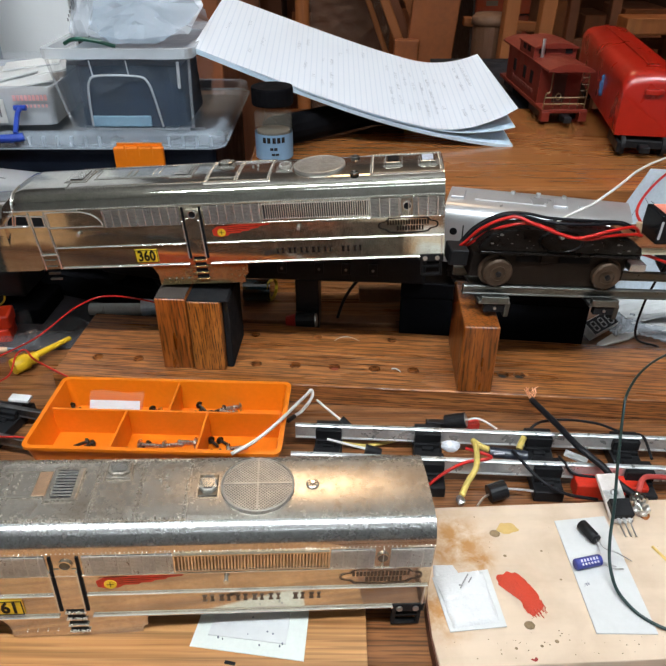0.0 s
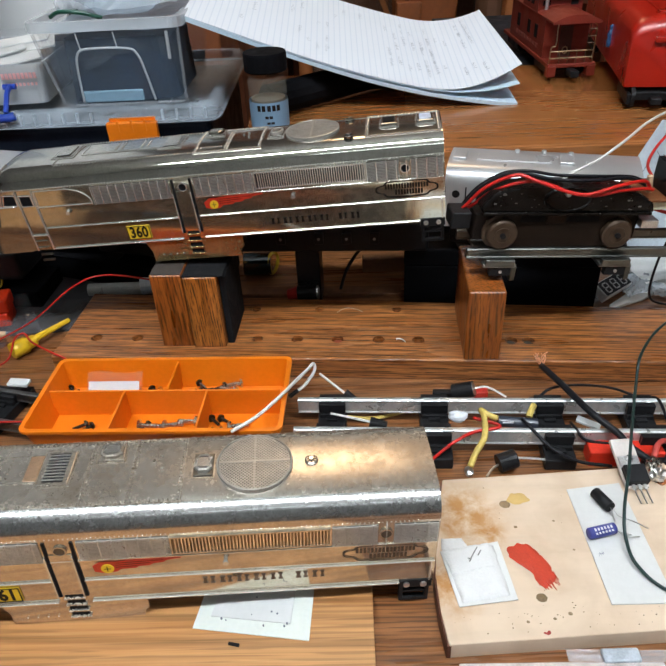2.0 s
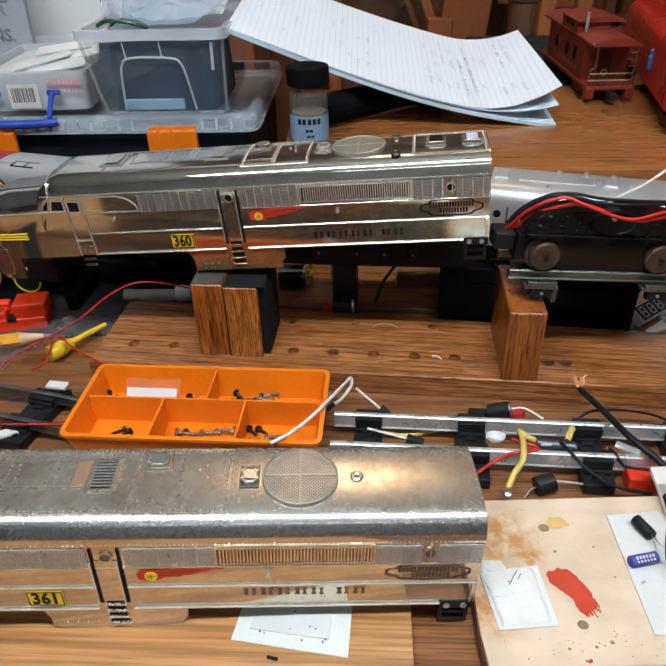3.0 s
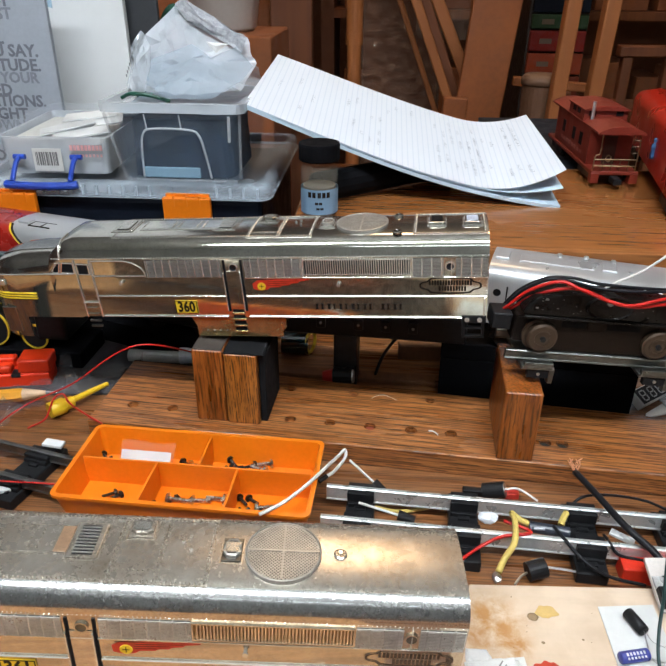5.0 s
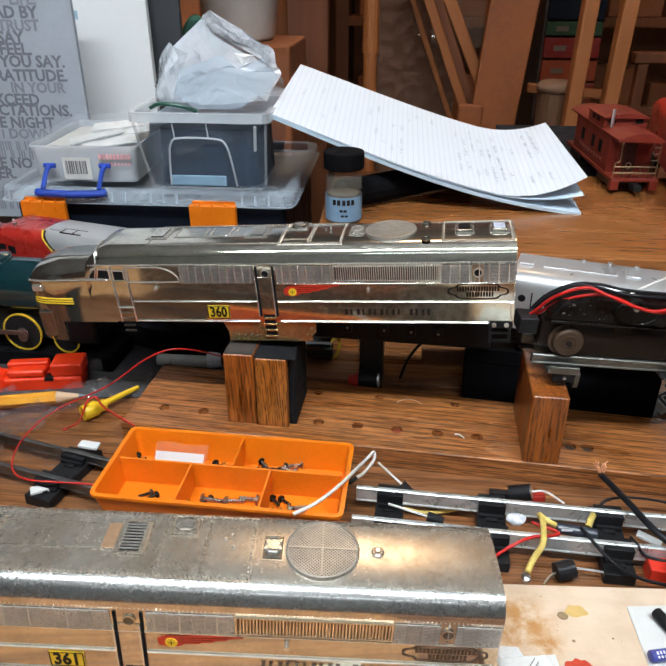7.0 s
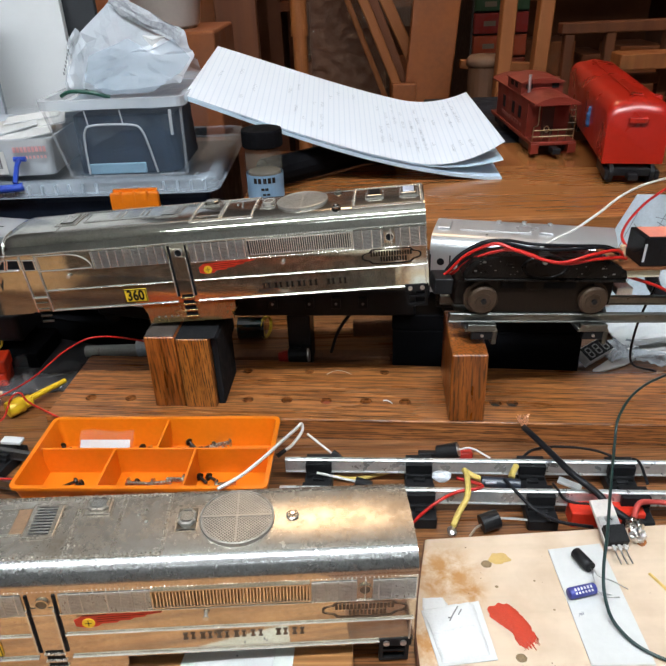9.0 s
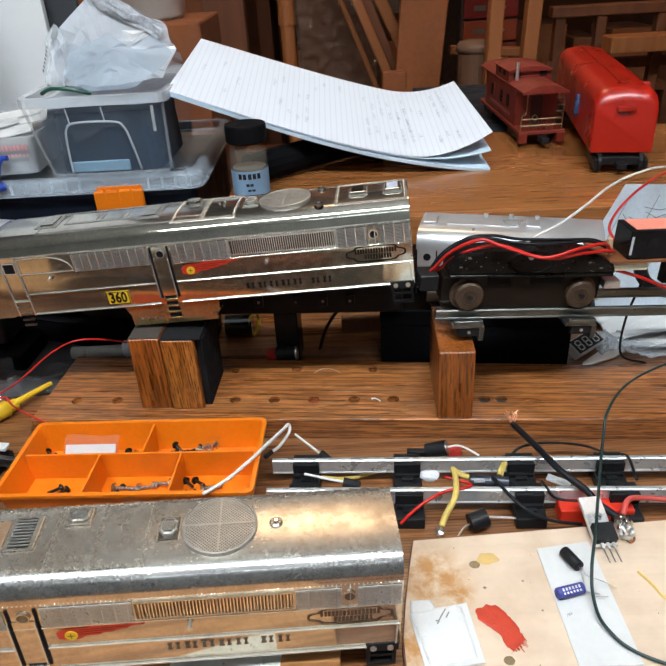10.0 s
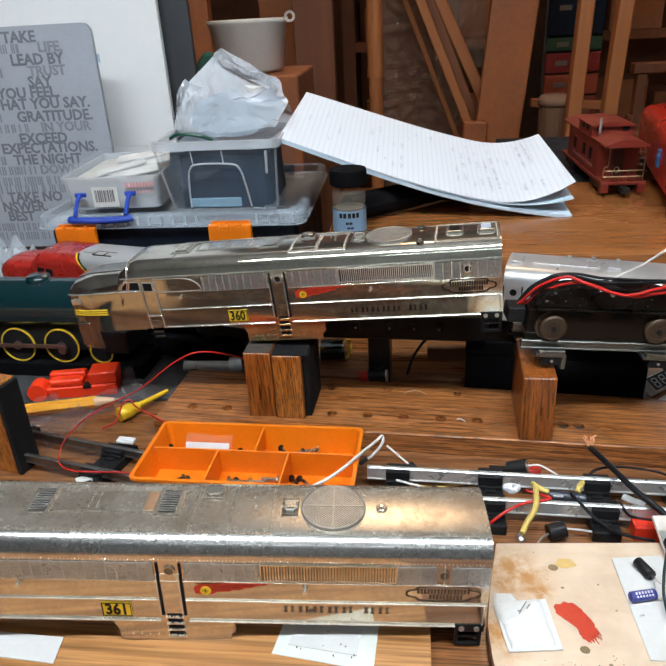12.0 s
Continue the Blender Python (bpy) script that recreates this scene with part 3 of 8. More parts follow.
def meshed_cap(parent, x, y, z, rx, ry, m):
    """An eight-sided vent cap with a grid pressed into its top."""
    shape = lambda s_: [(x + rx * s_ * u, y + ry * s_ * v) for u, v in ((1, 0.5), (0.5, 1), (-0.5, 1), (-1, 0.5), (-1, -0.5), (-0.5, -1), (0.5, -1), (1, -0.5))]
    bm = bmesh.new()
    rings = [[bm.verts.new((px, py, pz)) for px, py in shape(s_)] for s_, pz in ((1.0, z), (0.95, z + 0.0012), (0.78, z + 0.0015), (0.74, z + 0.0012))]
    for p0, p1 in zip(rings, rings[1:]):
        for i in range(8):
            bm.faces.new((p0[i], p0[(i + 1) % 8], p1[(i + 1) % 8], p1[i]))
    cap = part("vent_cap", bm, m, parent)
    part("cap_floor", slab(shape(0.76), z + 0.0008, z + 0.00115), FAN_SHADE, cap)
    bm = bmesh.new()
    for i in range(-4, 5):
        k = i / 4.6
        for s_ in (-1, 1):
            c = Vector((x + k * rx * 0.7, y, z + 0.0013))
            add_box(bm, -0.00012, 0.00012, -ry * 0.62, ry * 0.62, -0.0001, 0.00015, Matrix.Translation(c) @ Matrix.Rotation(s_ * 0.5, 4, "Z"))
    tagged(part("cap_mesh", bm, NICKEL_GLINT, cap), kind="stuff")


def shell_details(loco, number, sf, roof_mat, old, nx=-0.2035):
    """Relief and print on the near side and roof of one shell."""
    # long ribs
    for x0, x1 in ((nx, -0.1255), (-0.1133, 0.0208)):
        part("side_rib", box(x0, x1, -0.0009, 0.0, -0.0004, 0.0004, 0.00025), NICKEL_GLINT, loco)
        part("side_rib", box(x0 + 0.0005, x1 - (0.013 if x1 > 0 else 0), -0.0011, 0.0, -0.0134, -0.0125, 0.0003), NICKEL_GLINT, loco)
    part("side_rib", box(0.0192, 0.0199, -0.0008, 0.0, -0.0121, -0.0007, 0.0002), NICKEL_GLINT, loco)
    # fluted band
    fl_me = mesh_of(box(-0.00018, 0.00018, -0.00085, 0.0, 0.0118, 0.0226) if old else box(-0.0003, 0.0003, -0.001, 0.0, 0.0118, 0.0226), "flute")
    x = nx + 0.034 if not old else nx
    while x < 0.019:
        if not (-0.0795 < x < -0.0195) and not (-0.1255 < x < -0.1125):
            part("flute", fl_me, LOUVER if old else NICKEL_GLINT, loco, at=pose(x, 0, 0))
        x += 0.0047 if x < -0.02 else 0.0052
    part("band_ledge", box(nx if old else -0.1125, 0.0208, -0.0005, 0.0, 0.0110, 0.0117, 0.0002), NICKEL_GLINT, loco)
    bm = bmesh.new()
    spans = [(nx if old else nx + 0.033, -0.1258), (-0.1122, -0.0792), (-0.0193, -0.0022), (0.004, 0.0205)]
    for x0, x1 in spans:
        for i in range(13):
            add_box(bm, x0, x1, -0.0007, -0.0001, 0.0121 + i * 0.00081, 0.01252 + i * 0.00081)
    # dark sheets behind the louvers stand in for the shade there
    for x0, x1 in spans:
        part("band_recess", box(x0, x1, -0.00015, 0.0, 0.0119, 0.0226), BAND_SHADE, loco)
    tagged(part("band_louvers", bm, LOUVER, loco), kind="stuff")
    # radiator grille; its backing is coloured like the shade between the bars
    gr = part("grille", box(-0.0782, -0.0204, -0.0002, 0.0, 0.0134, 0.0222), SHADE_BLACK if not old else GRILLE_SHADE, loco)
    bar_me = mesh_of(box(0, 0.0006, -0.0009, -0.0002, 0.0137, 0.0219), "grille_bar")
    for i in range(46):
        part("grille_bar", bar_me, NICKEL_OLD if old else NICKEL_GLINT, gr, at=pose(-0.0772 + i * 0.00124, 0, 0))
    for z0, z1 in ((0.0131, 0.0137), (0.0219, 0.0225)):
        part("grille_frame", box(-0.0788, -0.0198, -0.0011, 0.0, z0, z1), NICKEL_OLD if old else NICKEL_GLINT, gr)
    for x in (-0.0788, -0.0204):
        part("grille_frame", box(x, x + 0.0006, -0.0011, 0.0, 0.0137, 0.0219), NICKEL_OLD if old else NICKEL_GLINT, gr)
    # portholes
    for x in (0.0009, -0.1187):
        hole = part("porthole", disc_side(x, 0.0178, 0.0024 if old else 0.0021, -0.0006 if old else -0.0003, 0.0), PORT if old else SHADE_BLACK, loco)
        rb = lathe([(0.0026, 0.0), (0.0026, -0.0009), (0.0020, -0.0009), (0.0020, -0.0001)], 20, "y", False)
        part("porthole_ring", rb, NICKEL_OLD if old else NICKEL_GLINT, hole, at=pose(x, 0, 0.0178))
    # door posts with the step under them
    door = part("cab_door", box(-0.1235, -0.1148, -0.0004, 0.0, -0.0085, 0.0155, 0.0002), NICKEL_OLD if old else NICKEL, loco)
    for x in (-0.1246, -0.1146):
        part("door_slot", box(x, x + 0.0011, -0.0005, 0.0, -0.0095, 0.0222), SHADE_BLACK, door)
        part("door_post", box(x - 0.0008, x - 0.0001, -0.0011, 0.0, -0.0095, 0.0145, 0.0002), NICKEL_GLINT, door)
    for z in (-0.0112, -0.0153, -0.0194, -0.0235):
        dy = max(0.0, (-0.0134 - z) * 0.03)
        part("step", box(-0.1232, -0.1152, dy - 0.0009, dy + 0.0006, z, z + 0.001, 0.0002), NICKEL_STUD if old else NICKEL_WARM, door)
        part("step_gap", box(-0.1226, -0.1158, dy - 0.0002, dy + 0.0004, z + 0.0012, z + 0.0031), SHADE_BLACK, door)
    # fuel skirt; on the bright shell its gold is a painted reflection
    sk = [(-0.147, -0.0134), (-0.0918, -0.0134), (-0.0922, -0.0205), (-0.0945, -0.0225), (-0.0945, -0.0266), (-0.1462, -0.0266), (-0.1462, -0.020), (-0.149, -0.0134)]
    for y in (0.0002, 2 * W2 - 0.0016):
        bm = flat_shape(sk, y, 0.0014)
        for v in bm.verts:
            v.co.y += (-0.0134 - v.co.z) * (0.03 if y < W2 else -0.03)
        part("fuel_skirt", bm, NICKEL_OLD if old else NICKEL_WARM, loco)
    part("tank_floor", box(-0.1455, -0.095, 0.0022, 2 * W2 - 0.0022, -0.0264, -0.0254), NICKEL_OLD, loco)
    tagged(part("side_rivets", side_rivets([((nx - (0 if old else 0.024), 0.0236), (0.0208, 0.0236), 0.00165), ((-0.14, -0.0225), (-0.128, -0.0225), 0.004)] + ([] if old else [((nx, 0.0122), (-0.172, 0.0122), 0.0017), ((0.0207, 0.001), (0.0207, 0.023), 0.002)]), 0.0003 if old else 0.00068), NICKEL_STUD if old else NICKEL_GLINT, loco), kind="stuff")
    for x, z in ((-0.0595, 0.0082), (-0.187, 0.0094)):
        pin = part("lift_pin", disc_side(x, z, 0.0008, -0.0016, 0.0, 10), NICKEL_GLINT, loco)
        part("pin_head", disc_side(x, z - 0.0006, 0.0012, -0.0022, -0.0016, 10), NICKEL_GLINT, pin)
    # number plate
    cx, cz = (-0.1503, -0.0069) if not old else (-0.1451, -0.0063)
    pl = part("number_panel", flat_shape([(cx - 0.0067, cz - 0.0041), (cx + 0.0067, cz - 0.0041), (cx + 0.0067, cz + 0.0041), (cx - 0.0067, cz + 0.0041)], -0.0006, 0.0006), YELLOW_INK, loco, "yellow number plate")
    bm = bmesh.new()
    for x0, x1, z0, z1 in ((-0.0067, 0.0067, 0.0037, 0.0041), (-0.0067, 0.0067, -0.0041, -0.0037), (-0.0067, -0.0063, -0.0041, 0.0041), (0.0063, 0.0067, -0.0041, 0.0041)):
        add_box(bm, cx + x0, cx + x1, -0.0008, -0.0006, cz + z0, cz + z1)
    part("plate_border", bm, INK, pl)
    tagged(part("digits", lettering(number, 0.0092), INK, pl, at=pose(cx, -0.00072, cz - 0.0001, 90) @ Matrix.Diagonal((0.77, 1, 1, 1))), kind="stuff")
    # flame with a round sun
    fx = -0.1085
    wing = [(fx, 0.0045), (fx + 0.0035, 0.0035), (fx + 0.008, 0.0040), (fx + 0.010, 0.0055), (fx + 0.0155, 0.0056), (fx + 0.0165, 0.0066), (fx + 0.0205, 0.0067), (fx + 0.022, 0.0078), (fx + 0.026, 0.0082), (fx + 0.0268, 0.0092), (fx + 0.0325, 0.0100), (fx + 0.0325, 0.0106), (fx + 0.012, 0.0107), (fx + 0.003, 0.0100), (fx - 0.0004, 0.0078)]
    fl = part("flame_emblem", flat_shape(wing), RED_INK, loco, "worn red winged emblem")
    part("sun_disc", disc_side(fx + 0.0049, 0.0062, 0.0024, -0.0006, -0.0002), YELLOW_INK, fl, "yellow disc")
    bm = bmesh.new()
    add_box(bm, fx + 0.0036, fx + 0.0062, -0.0007, -0.0006, 0.0061, 0.0064)
    add_box(bm, fx + 0.00475, fx + 0.00505, -0.0007, -0.0006, 0.0048, 0.0076)
    part("cross_lines", bm, INK, fl)
    bm = bmesh.new()
    for x0, x1, z0, z1 in ((0.008, 0.016, 0.0064, 0.0068), (0.008, 0.021, 0.0076, 0.0082), (0.0085, 0.026, 0.0088, 0.0094), (0.001, 0.012, 0.0101, 0.0102)):
        vs = [bm.verts.new(v) for v in ((fx + x0, -0.0003, z0), (fx + x1, -0.0003, z1), (fx + x1, -0.0003, z1 + 0.0003), (fx + x0, -0.0003, z0 + 0.0003))]
        bm.faces.new(vs)
    tagged(part("feather_lines", bm, INK, fl), kind="stuff")
    # maker's oval as plain shapes
    ox = 0.0012
    oval = []
    for i in range(40):
        a = 2 * math.pi * i / 40
        c, s_ = math.cos(a), math.sin(a)
        bulge = 1.0 if abs(c) < 0.62 else 0.62
        oval.append((ox + 0.0166 * math.copysign(abs(c) ** 0.8, c), 0.0064 + 0.0049 * bulge * math.copysign(abs(s_) ** 0.6, s_)))
    bm = bmesh.new()
    inner = [(ox + (x - ox) * 0.945, 0.0064 + (z - 0.0064) * 0.86) for x, z in oval]
    a, b = [bm.verts.new((x, -0.0003, z)) for x, z in oval], [bm.verts.new((x, -0.0003, z)) for x, z in inner]
    for i in range(40):
        bm.faces.new((a[i], a[(i + 1) % 40], b[(i + 1) % 40], b[i]))
    mk = part("maker_oval", bm, WORN_INK if old else INK, loco, "thin black maker's outline")
    bm = bmesh.new()
    for z0, z1, x0, n, w in ((0.0067, 0.0094, -0.0115, 8, 0.0029), (0.0033, 0.006, -0.0062, 5, 0.003)):
        for i in range(n):
            x = ox + x0 + i * w
            add_box(bm, x, x + w * 0.36, -0.0003, -0.0001, z0, z1)
            add_box(bm, x + w * 0.52, x + w * 0.86, -0.0003, -0.0001, z0, z1)
    part("maker_print", bm, WORN_INK if old else INK, mk)
    # road name as plain strokes
    x0, x1, z0 = sf
    u = (x1 - x0) / 16.6
    spans = [(x0 + u * a, x0 + u * (a + 1.7), k) for a, k in ((0, 0.5), (2.3, 1.0), (4.6, 0.35), (6.9, 1.0), (9.2, 0.4), (12.6, 1.0), (14.9, 0.5))]
    tagged(part("road_name", worn_marks(spans, z0, z0 + 0.0034), WORN_INK if old else INK, loco), kind="stuff")
    # roof
    RT = TOP + 0.0006
    fan = part("roof_fan", lathe([(0.0146, RT - 0.0009), (0.0146, RT + 0.0011), (0.0139, RT + 0.0013), (0.0136, RT + 0.0008), (0.0, RT + 0.0008)], 40, cap=False), FANMESH, loco, at=pose(-0.0475, W2, 0))
    # disc below the mesh with its shade painted in
    part("fan_floor", cyl((0, 0, RT + 0.0003), (0, 0, RT + 0.00085), 0.0134, n=40), FAN_SHADE, fan)
    bm = bmesh.new()
    for i in range(-13, 14):
        d = i * 0.00098
        h = math.sqrt(max(0.0136 ** 2 - d * d, 0))
        for s_ in (-1, 1):
            add_box(bm, d - 0.0002, d + 0.0002, -h, h, RT + 0.0008, RT + 0.00105 + 0.00004 * s_, Matrix.Rotation(s_ * 0.785, 4, "Z"))
    tagged(part("fan_mesh", bm, FANMESH, fan), kind="stuff")
    bm = bmesh.new()
    add_box(bm, -0.0136, 0.0136, -0.0004, 0.0004, RT + 0.0009, RT + 0.0014)
    add_box(bm, -0.0004, 0.0004, -0.0136, 0.0136, RT + 0.0009, RT + 0.0015)
    part("fan_cross", bm, FANMESH, fan)
    hz = RT - 0.0003
    hatch = part("roof_hatch", box(-0.0705, -0.0632, 0.0172, 0.0286, hz, hz + 0.0011, 0.0003), PORT if old else roof_mat, loco)
    meshed_cap(hatch, -0.0668, W2, hz + 0.0011, 0.0034, 0.0044, FANMESH)
    studs = [(-0.0258, W2)] if old else [(-0.0278, 0.034), (-0.0272, 0.0082)]
    for x, y in studs:
        st = part("roof_stud", lathe([(0.0026, hz), (0.0026, hz + 0.0009), (0.0019, hz + 0.0013), (0.0, hz + 0.0013)], 18, cap=False), roof_mat, loco, at=pose(x, y, 0))
        for k in range(8):
            part("stud_slot", box(0.0008, 0.0018, -0.00022, 0.00022, hz + 0.0012, hz + 0.00138, m=Matrix.Rotation(k * 0.7854, 4, "Z")), SHADE_BLACK, st)
        part("stud_hub", cyl((0, 0, hz + 0.0012), (0, 0, hz + 0.002), 0.0008, n=10), NICKEL_GLINT, st)
    a, b = 0.0075, 0.0382
    rows = [((x, a), (x, b), 0.0017, 0.0) for x in (-0.0752, -0.0924, -0.0938, -0.1098, nx + 0.0125)]
    rows += [((nx + 0.0125, y), (-0.0752, y), 0.0017, 0.0) for y in (a, b)]
    rows.append(((-0.1092, 0.0122), (-0.0945, 0.0122), 0.0018, 0.0))
    rows += [((x, 0.0205), (x, 0.0295), 0.0024, 0.0006) for x in (-0.1585, -0.155, -0.1435, -0.140)]
    if not old:
        rows += [((-0.0175, y), (0.0192, y), 0.0018, 0.0) for y in (0.0085, 0.0372)]
        rows += [((x, 0.0085), (x, 0.0372), 0.0018, 0.0) for x in (-0.0175, 0.0192)]
    tagged(part("roof_rivets", rivets(rows, 0.0005 if old else 0.00066), NICKEL_STUD if old else NICKEL_GLINT, loco), kind="stuff")
    vent = part("square_vent", box(-0.1075, -0.0978, 0.0272, 0.0362, hz, hz + 0.0012, 0.0003), roof_mat, loco)
    meshed_cap(vent, -0.1026, 0.0317, hz + 0.0012, 0.0044, 0.0038, roof_mat)
    for x0 in ((-0.128, -0.187) if old else (-0.132, -0.194)):
        lv = part("louver_box", box(x0, x0 + 0.0115, 0.0162, 0.0335, hz, hz + 0.0009, 0.0003), roof_mat, loco)
        part("louver_slot", box(x0 + 0.002, x0 + 0.0095, 0.0175, 0.0322, hz + 0.0009, hz + 0.0011), SHADE_BLACK, lv)
        for i in range(9):
            part("louver_blade", box(x0 + 0.0018, x0 + 0.0097, 0.0179 + i * 0.00158, 0.0186 + i * 0.00158, hz + 0.001, hz + 0.0015), NICKEL_GLINT, lv)
    part("roof_panel", box(-0.1765, -0.1285, 0.0185, 0.0315, hz + 0.0001, hz + 0.0008, 0.0002), roof_mat, loco)
    if old:
        part("bare_patch", box(-0.1335, -0.1285, 0.0185, 0.0315, hz + 0.0005, hz + 0.001, 0.0002), plated("scraped_copper_patch", (0.75, 0.55, 0.38), (0.6, 0.42, 0.28), 0.5, 0.2, 60), loco, "scraped coppery patch")
    else:
        for x0 in (-0.0105, 0.0085):
            bx = part("roof_box", box(x0, x0 + 0.0085, 0.0175, 0.0285, hz, hz + 0.0022, 0.0005), roof_mat, loco)
            part("box_grid", box(x0 + 0.0012, x0 + 0.0073, 0.019, 0.027, hz + 0.0022, hz + 0.0027, 0.0002), SHADE_BLACK if x0 < 0 else plain("chipped_blue_white", (0.5, 0.55, 0.68), 0.4, 0.2, 0.5, 500), bx)
    beads = [(-0.1108, -0.0932, a - 0.001, b + 0.0008), (-0.0932, -0.0742, a - 0.001, b + 0.0008), (-0.071, -0.0628, 0.0165, 0.0292), (-0.1082, -0.0972, 0.0265, 0.0368), (-0.1775, -0.1285, 0.0178, 0.0322)]
    beads += [(x0 - 0.0006, x0 + 0.0121, 0.0155, 0.0342) for x0 in ((-0.128, -0.187) if old else (-0.132, -0.194))]
    if not old:
        beads += [(-0.0185, 0.0202, 0.0075, 0.0382), (-0.0112, -0.0013, 0.017, 0.029), (0.0078, 0.0178, 0.017, 0.029)]
    for x0, x1, y0, y1 in beads:
        part("roof_bead", roof_bead(x0, x1, y0, y1, 0.0002 if old else 0.0003, 0.0003 if old else 0.00045), NICKEL_STUD if old else NICKEL_GLINT, loco)
    for x, y in ((-0.0825, 0.022), (-0.086, 0.026), (-0.0835, 0.0285)):
        part("roof_bolt", cyl((x, y, hz), (x, y, hz + 0.0011), 0.0007, n=8), NICKEL_GLINT, loco)
    # coupler bracket under the tail
    br = part("coupler_bracket", box(0.0075, 0.0208, -0.0005, 0.004, -0.0165, -0.0118, 0.0004), BRACKET, loco)
    for x in (0.0105, 0.0173):
        part("bracket_screw", disc_side(x, -0.0142, 0.0013, -0.0012, -0.0004, 12), STEEL, br)
    if True:
        bm = bmesh.new()
        for x0, x1, z0, z1 in ((0.008, 0.0095, -0.026, -0.0165), (0.0185, 0.02, -0.026, -0.0165), (0.0095, 0.0185, -0.026, -0.0245), (0.0095, 0.0185, -0.0205, -0.0193)):
            add_box(bm, x0, x1, 0.0002, 0.0025, z0, z1)
        part("bracket_loop", bm, BRACKET, br)


# Nickel with the warm reflection of the wood below put into its colour.
NICKEL_WARM = plated("warm_reflection_nickel", (0.46, 0.37, 0.18), (0.3, 0.21, 0.085), 0.24, 0.3, 60, 0.3, 0.06, 0.75)
# Brown backing with the shade behind the grille bars in its colour.
GRILLE_SHADE = plated("brown_grille_shade", (0.3, 0.2, 0.1), (0.2, 0.13, 0.06), 0.4, 0.4, 90)
BRACKET = plain("black_iron", (0.015, 0.015, 0.016), 0.45, 0.3, 0.3)


def body_rings(front):
    """Stations along a shell; front 'cab' gives the nose and windscreen, 'plain' a flat end."""
    rg = []
    if front == "cab":
        for x, w, g, r, low in ((-0.2758, 0.0085, 0.003, 0.0075, -0.022), (-0.275, 0.0135, 0.0075, 0.0125, -0.026), (-0.2725, 0.0178, 0.0115, 0.0172, -0.0278), (-0.268, 0.0205, 0.0132, 0.0208, -0.028), (-0.260, 0.0222, 0.0138, 0.0228, -0.028), (-0.2541, 0.0227, 0.0142, 0.0234, -0.028), (-0.254, 0.0227, 0.0142, 0.0234, -0.0142), (-0.2315, W2, 0.0148, 0.0242, -0.0142), (-0.2305, W2, 0.0175, 0.0262, -0.0142), (-0.2225, W2, GUT, TOP - 0.0006, -0.0142), (-0.2175, W2, GUT, TOP, -0.0142)):
            rg.append(ring(x, w, g, r, low, 0.68 if x < -0.231 else 0.6))
    else:
        rg.append(ring(-0.262, W2, GUT, TOP, LOW))
    for i in range(9):
        x = -0.2165 + i * (0.0212 + 0.2165) / 8
        rg.append(ring(x, W2, GUT, TOP, LOW))
    return rg


SHELL_A = pose(0.0406, 0.3458, 0.1042, 1.27, -4.21, -4.22)
SHELL_B = pose(0.0176, 0.1749, 0.028, 0.54, 2.55, 3.87)
la = thing("locomotive_shell", "bright nickel-plated toy diesel shell with number 360, propped on wooden blocks", "toy locomotive", SHELL_A)
ob = smooth_by_angle(part("body_shell", loft(body_rings("cab"), ends=(True, True)), NICKEL, la))
ob.data.materials.append(NICKEL_TOP)
for poly in ob.data.polygons:
    if (poly.center.z > TOP - 0.0025 and poly.normal.z > 0.5) or (poly.center.x < -0.216 and poly.center.z > 0.0145 and poly.normal.z > 0.12):
        poly.material_index = 1
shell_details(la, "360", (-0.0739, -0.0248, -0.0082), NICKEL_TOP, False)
# cab: windows, arched panel, door, nose stripes, pilot
for outline in ([(-0.2290, 0.0152), (-0.2250, 0.0152), (-0.2232, 0.0212), (-0.2258, 0.0212)], [(-0.2235, 0.0152), (-0.2150, 0.0148), (-0.2150, 0.0208), (-0.2215, 0.0212)], [(-0.2128, 0.0140), (-0.2058, 0.0138), (-0.2058, 0.0200), (-0.2128, 0.0204)]):
    wd = part("cab_window", flat_shape(outline, -0.0003, 0.0004), SHADE_BLACK, la)
    bm = bmesh.new()
    for (x0, z0), (x1, z1) in zip(outline, outline[1:] + outline[:1]):
        add_cyl(bm, (x0, -0.0004, z0), (x1, -0.0004, z1), 0.0004, n=6)
    part("window_frame", bm, NICKEL_GLINT, wd)
for x in (-0.2142, -0.2046):
    bm = bmesh.new()
    add_cyl(bm, (x, -0.0005, 0.0228), (x + 0.0006, -0.0005, -0.0135), 0.0005, n=6)
    part("door_rail", bm, NICKEL_GLINT, la)
part("door_sill", box(-0.2142, -0.2042, -0.0012, 0, -0.0045, -0.0036, 0.0002), NICKEL_GLINT, la)
for z in (-0.0085, -0.0125, -0.0168, -0.0205):
    part("cab_step", box(-0.2132, -0.2060, -0.0008, 0.0006, z, z + 0.0012, 0.0002), NICKEL if z > -0.013 else PORT, la)
arch = [(-0.2035, 0.0128)] + [(-0.2035, 0.0222), (-0.186, 0.0222)] + [(-0.186 + 0.0145 * math.sin(radians(a)), 0.0128 + 0.0094 * math.cos(radians(a))) for a in (15, 30, 45, 60, 75, 90)]
bm = bmesh.new()
for (x0, z0), (x1, z1) in zip(arch, arch[1:] + arch[:1]):
    add_cyl(bm, (x0, -0.0003, z0), (x1, -0.0003, z1), 0.0004, n=6)
part("arched_panel", bm, NICKEL_GLINT, la)
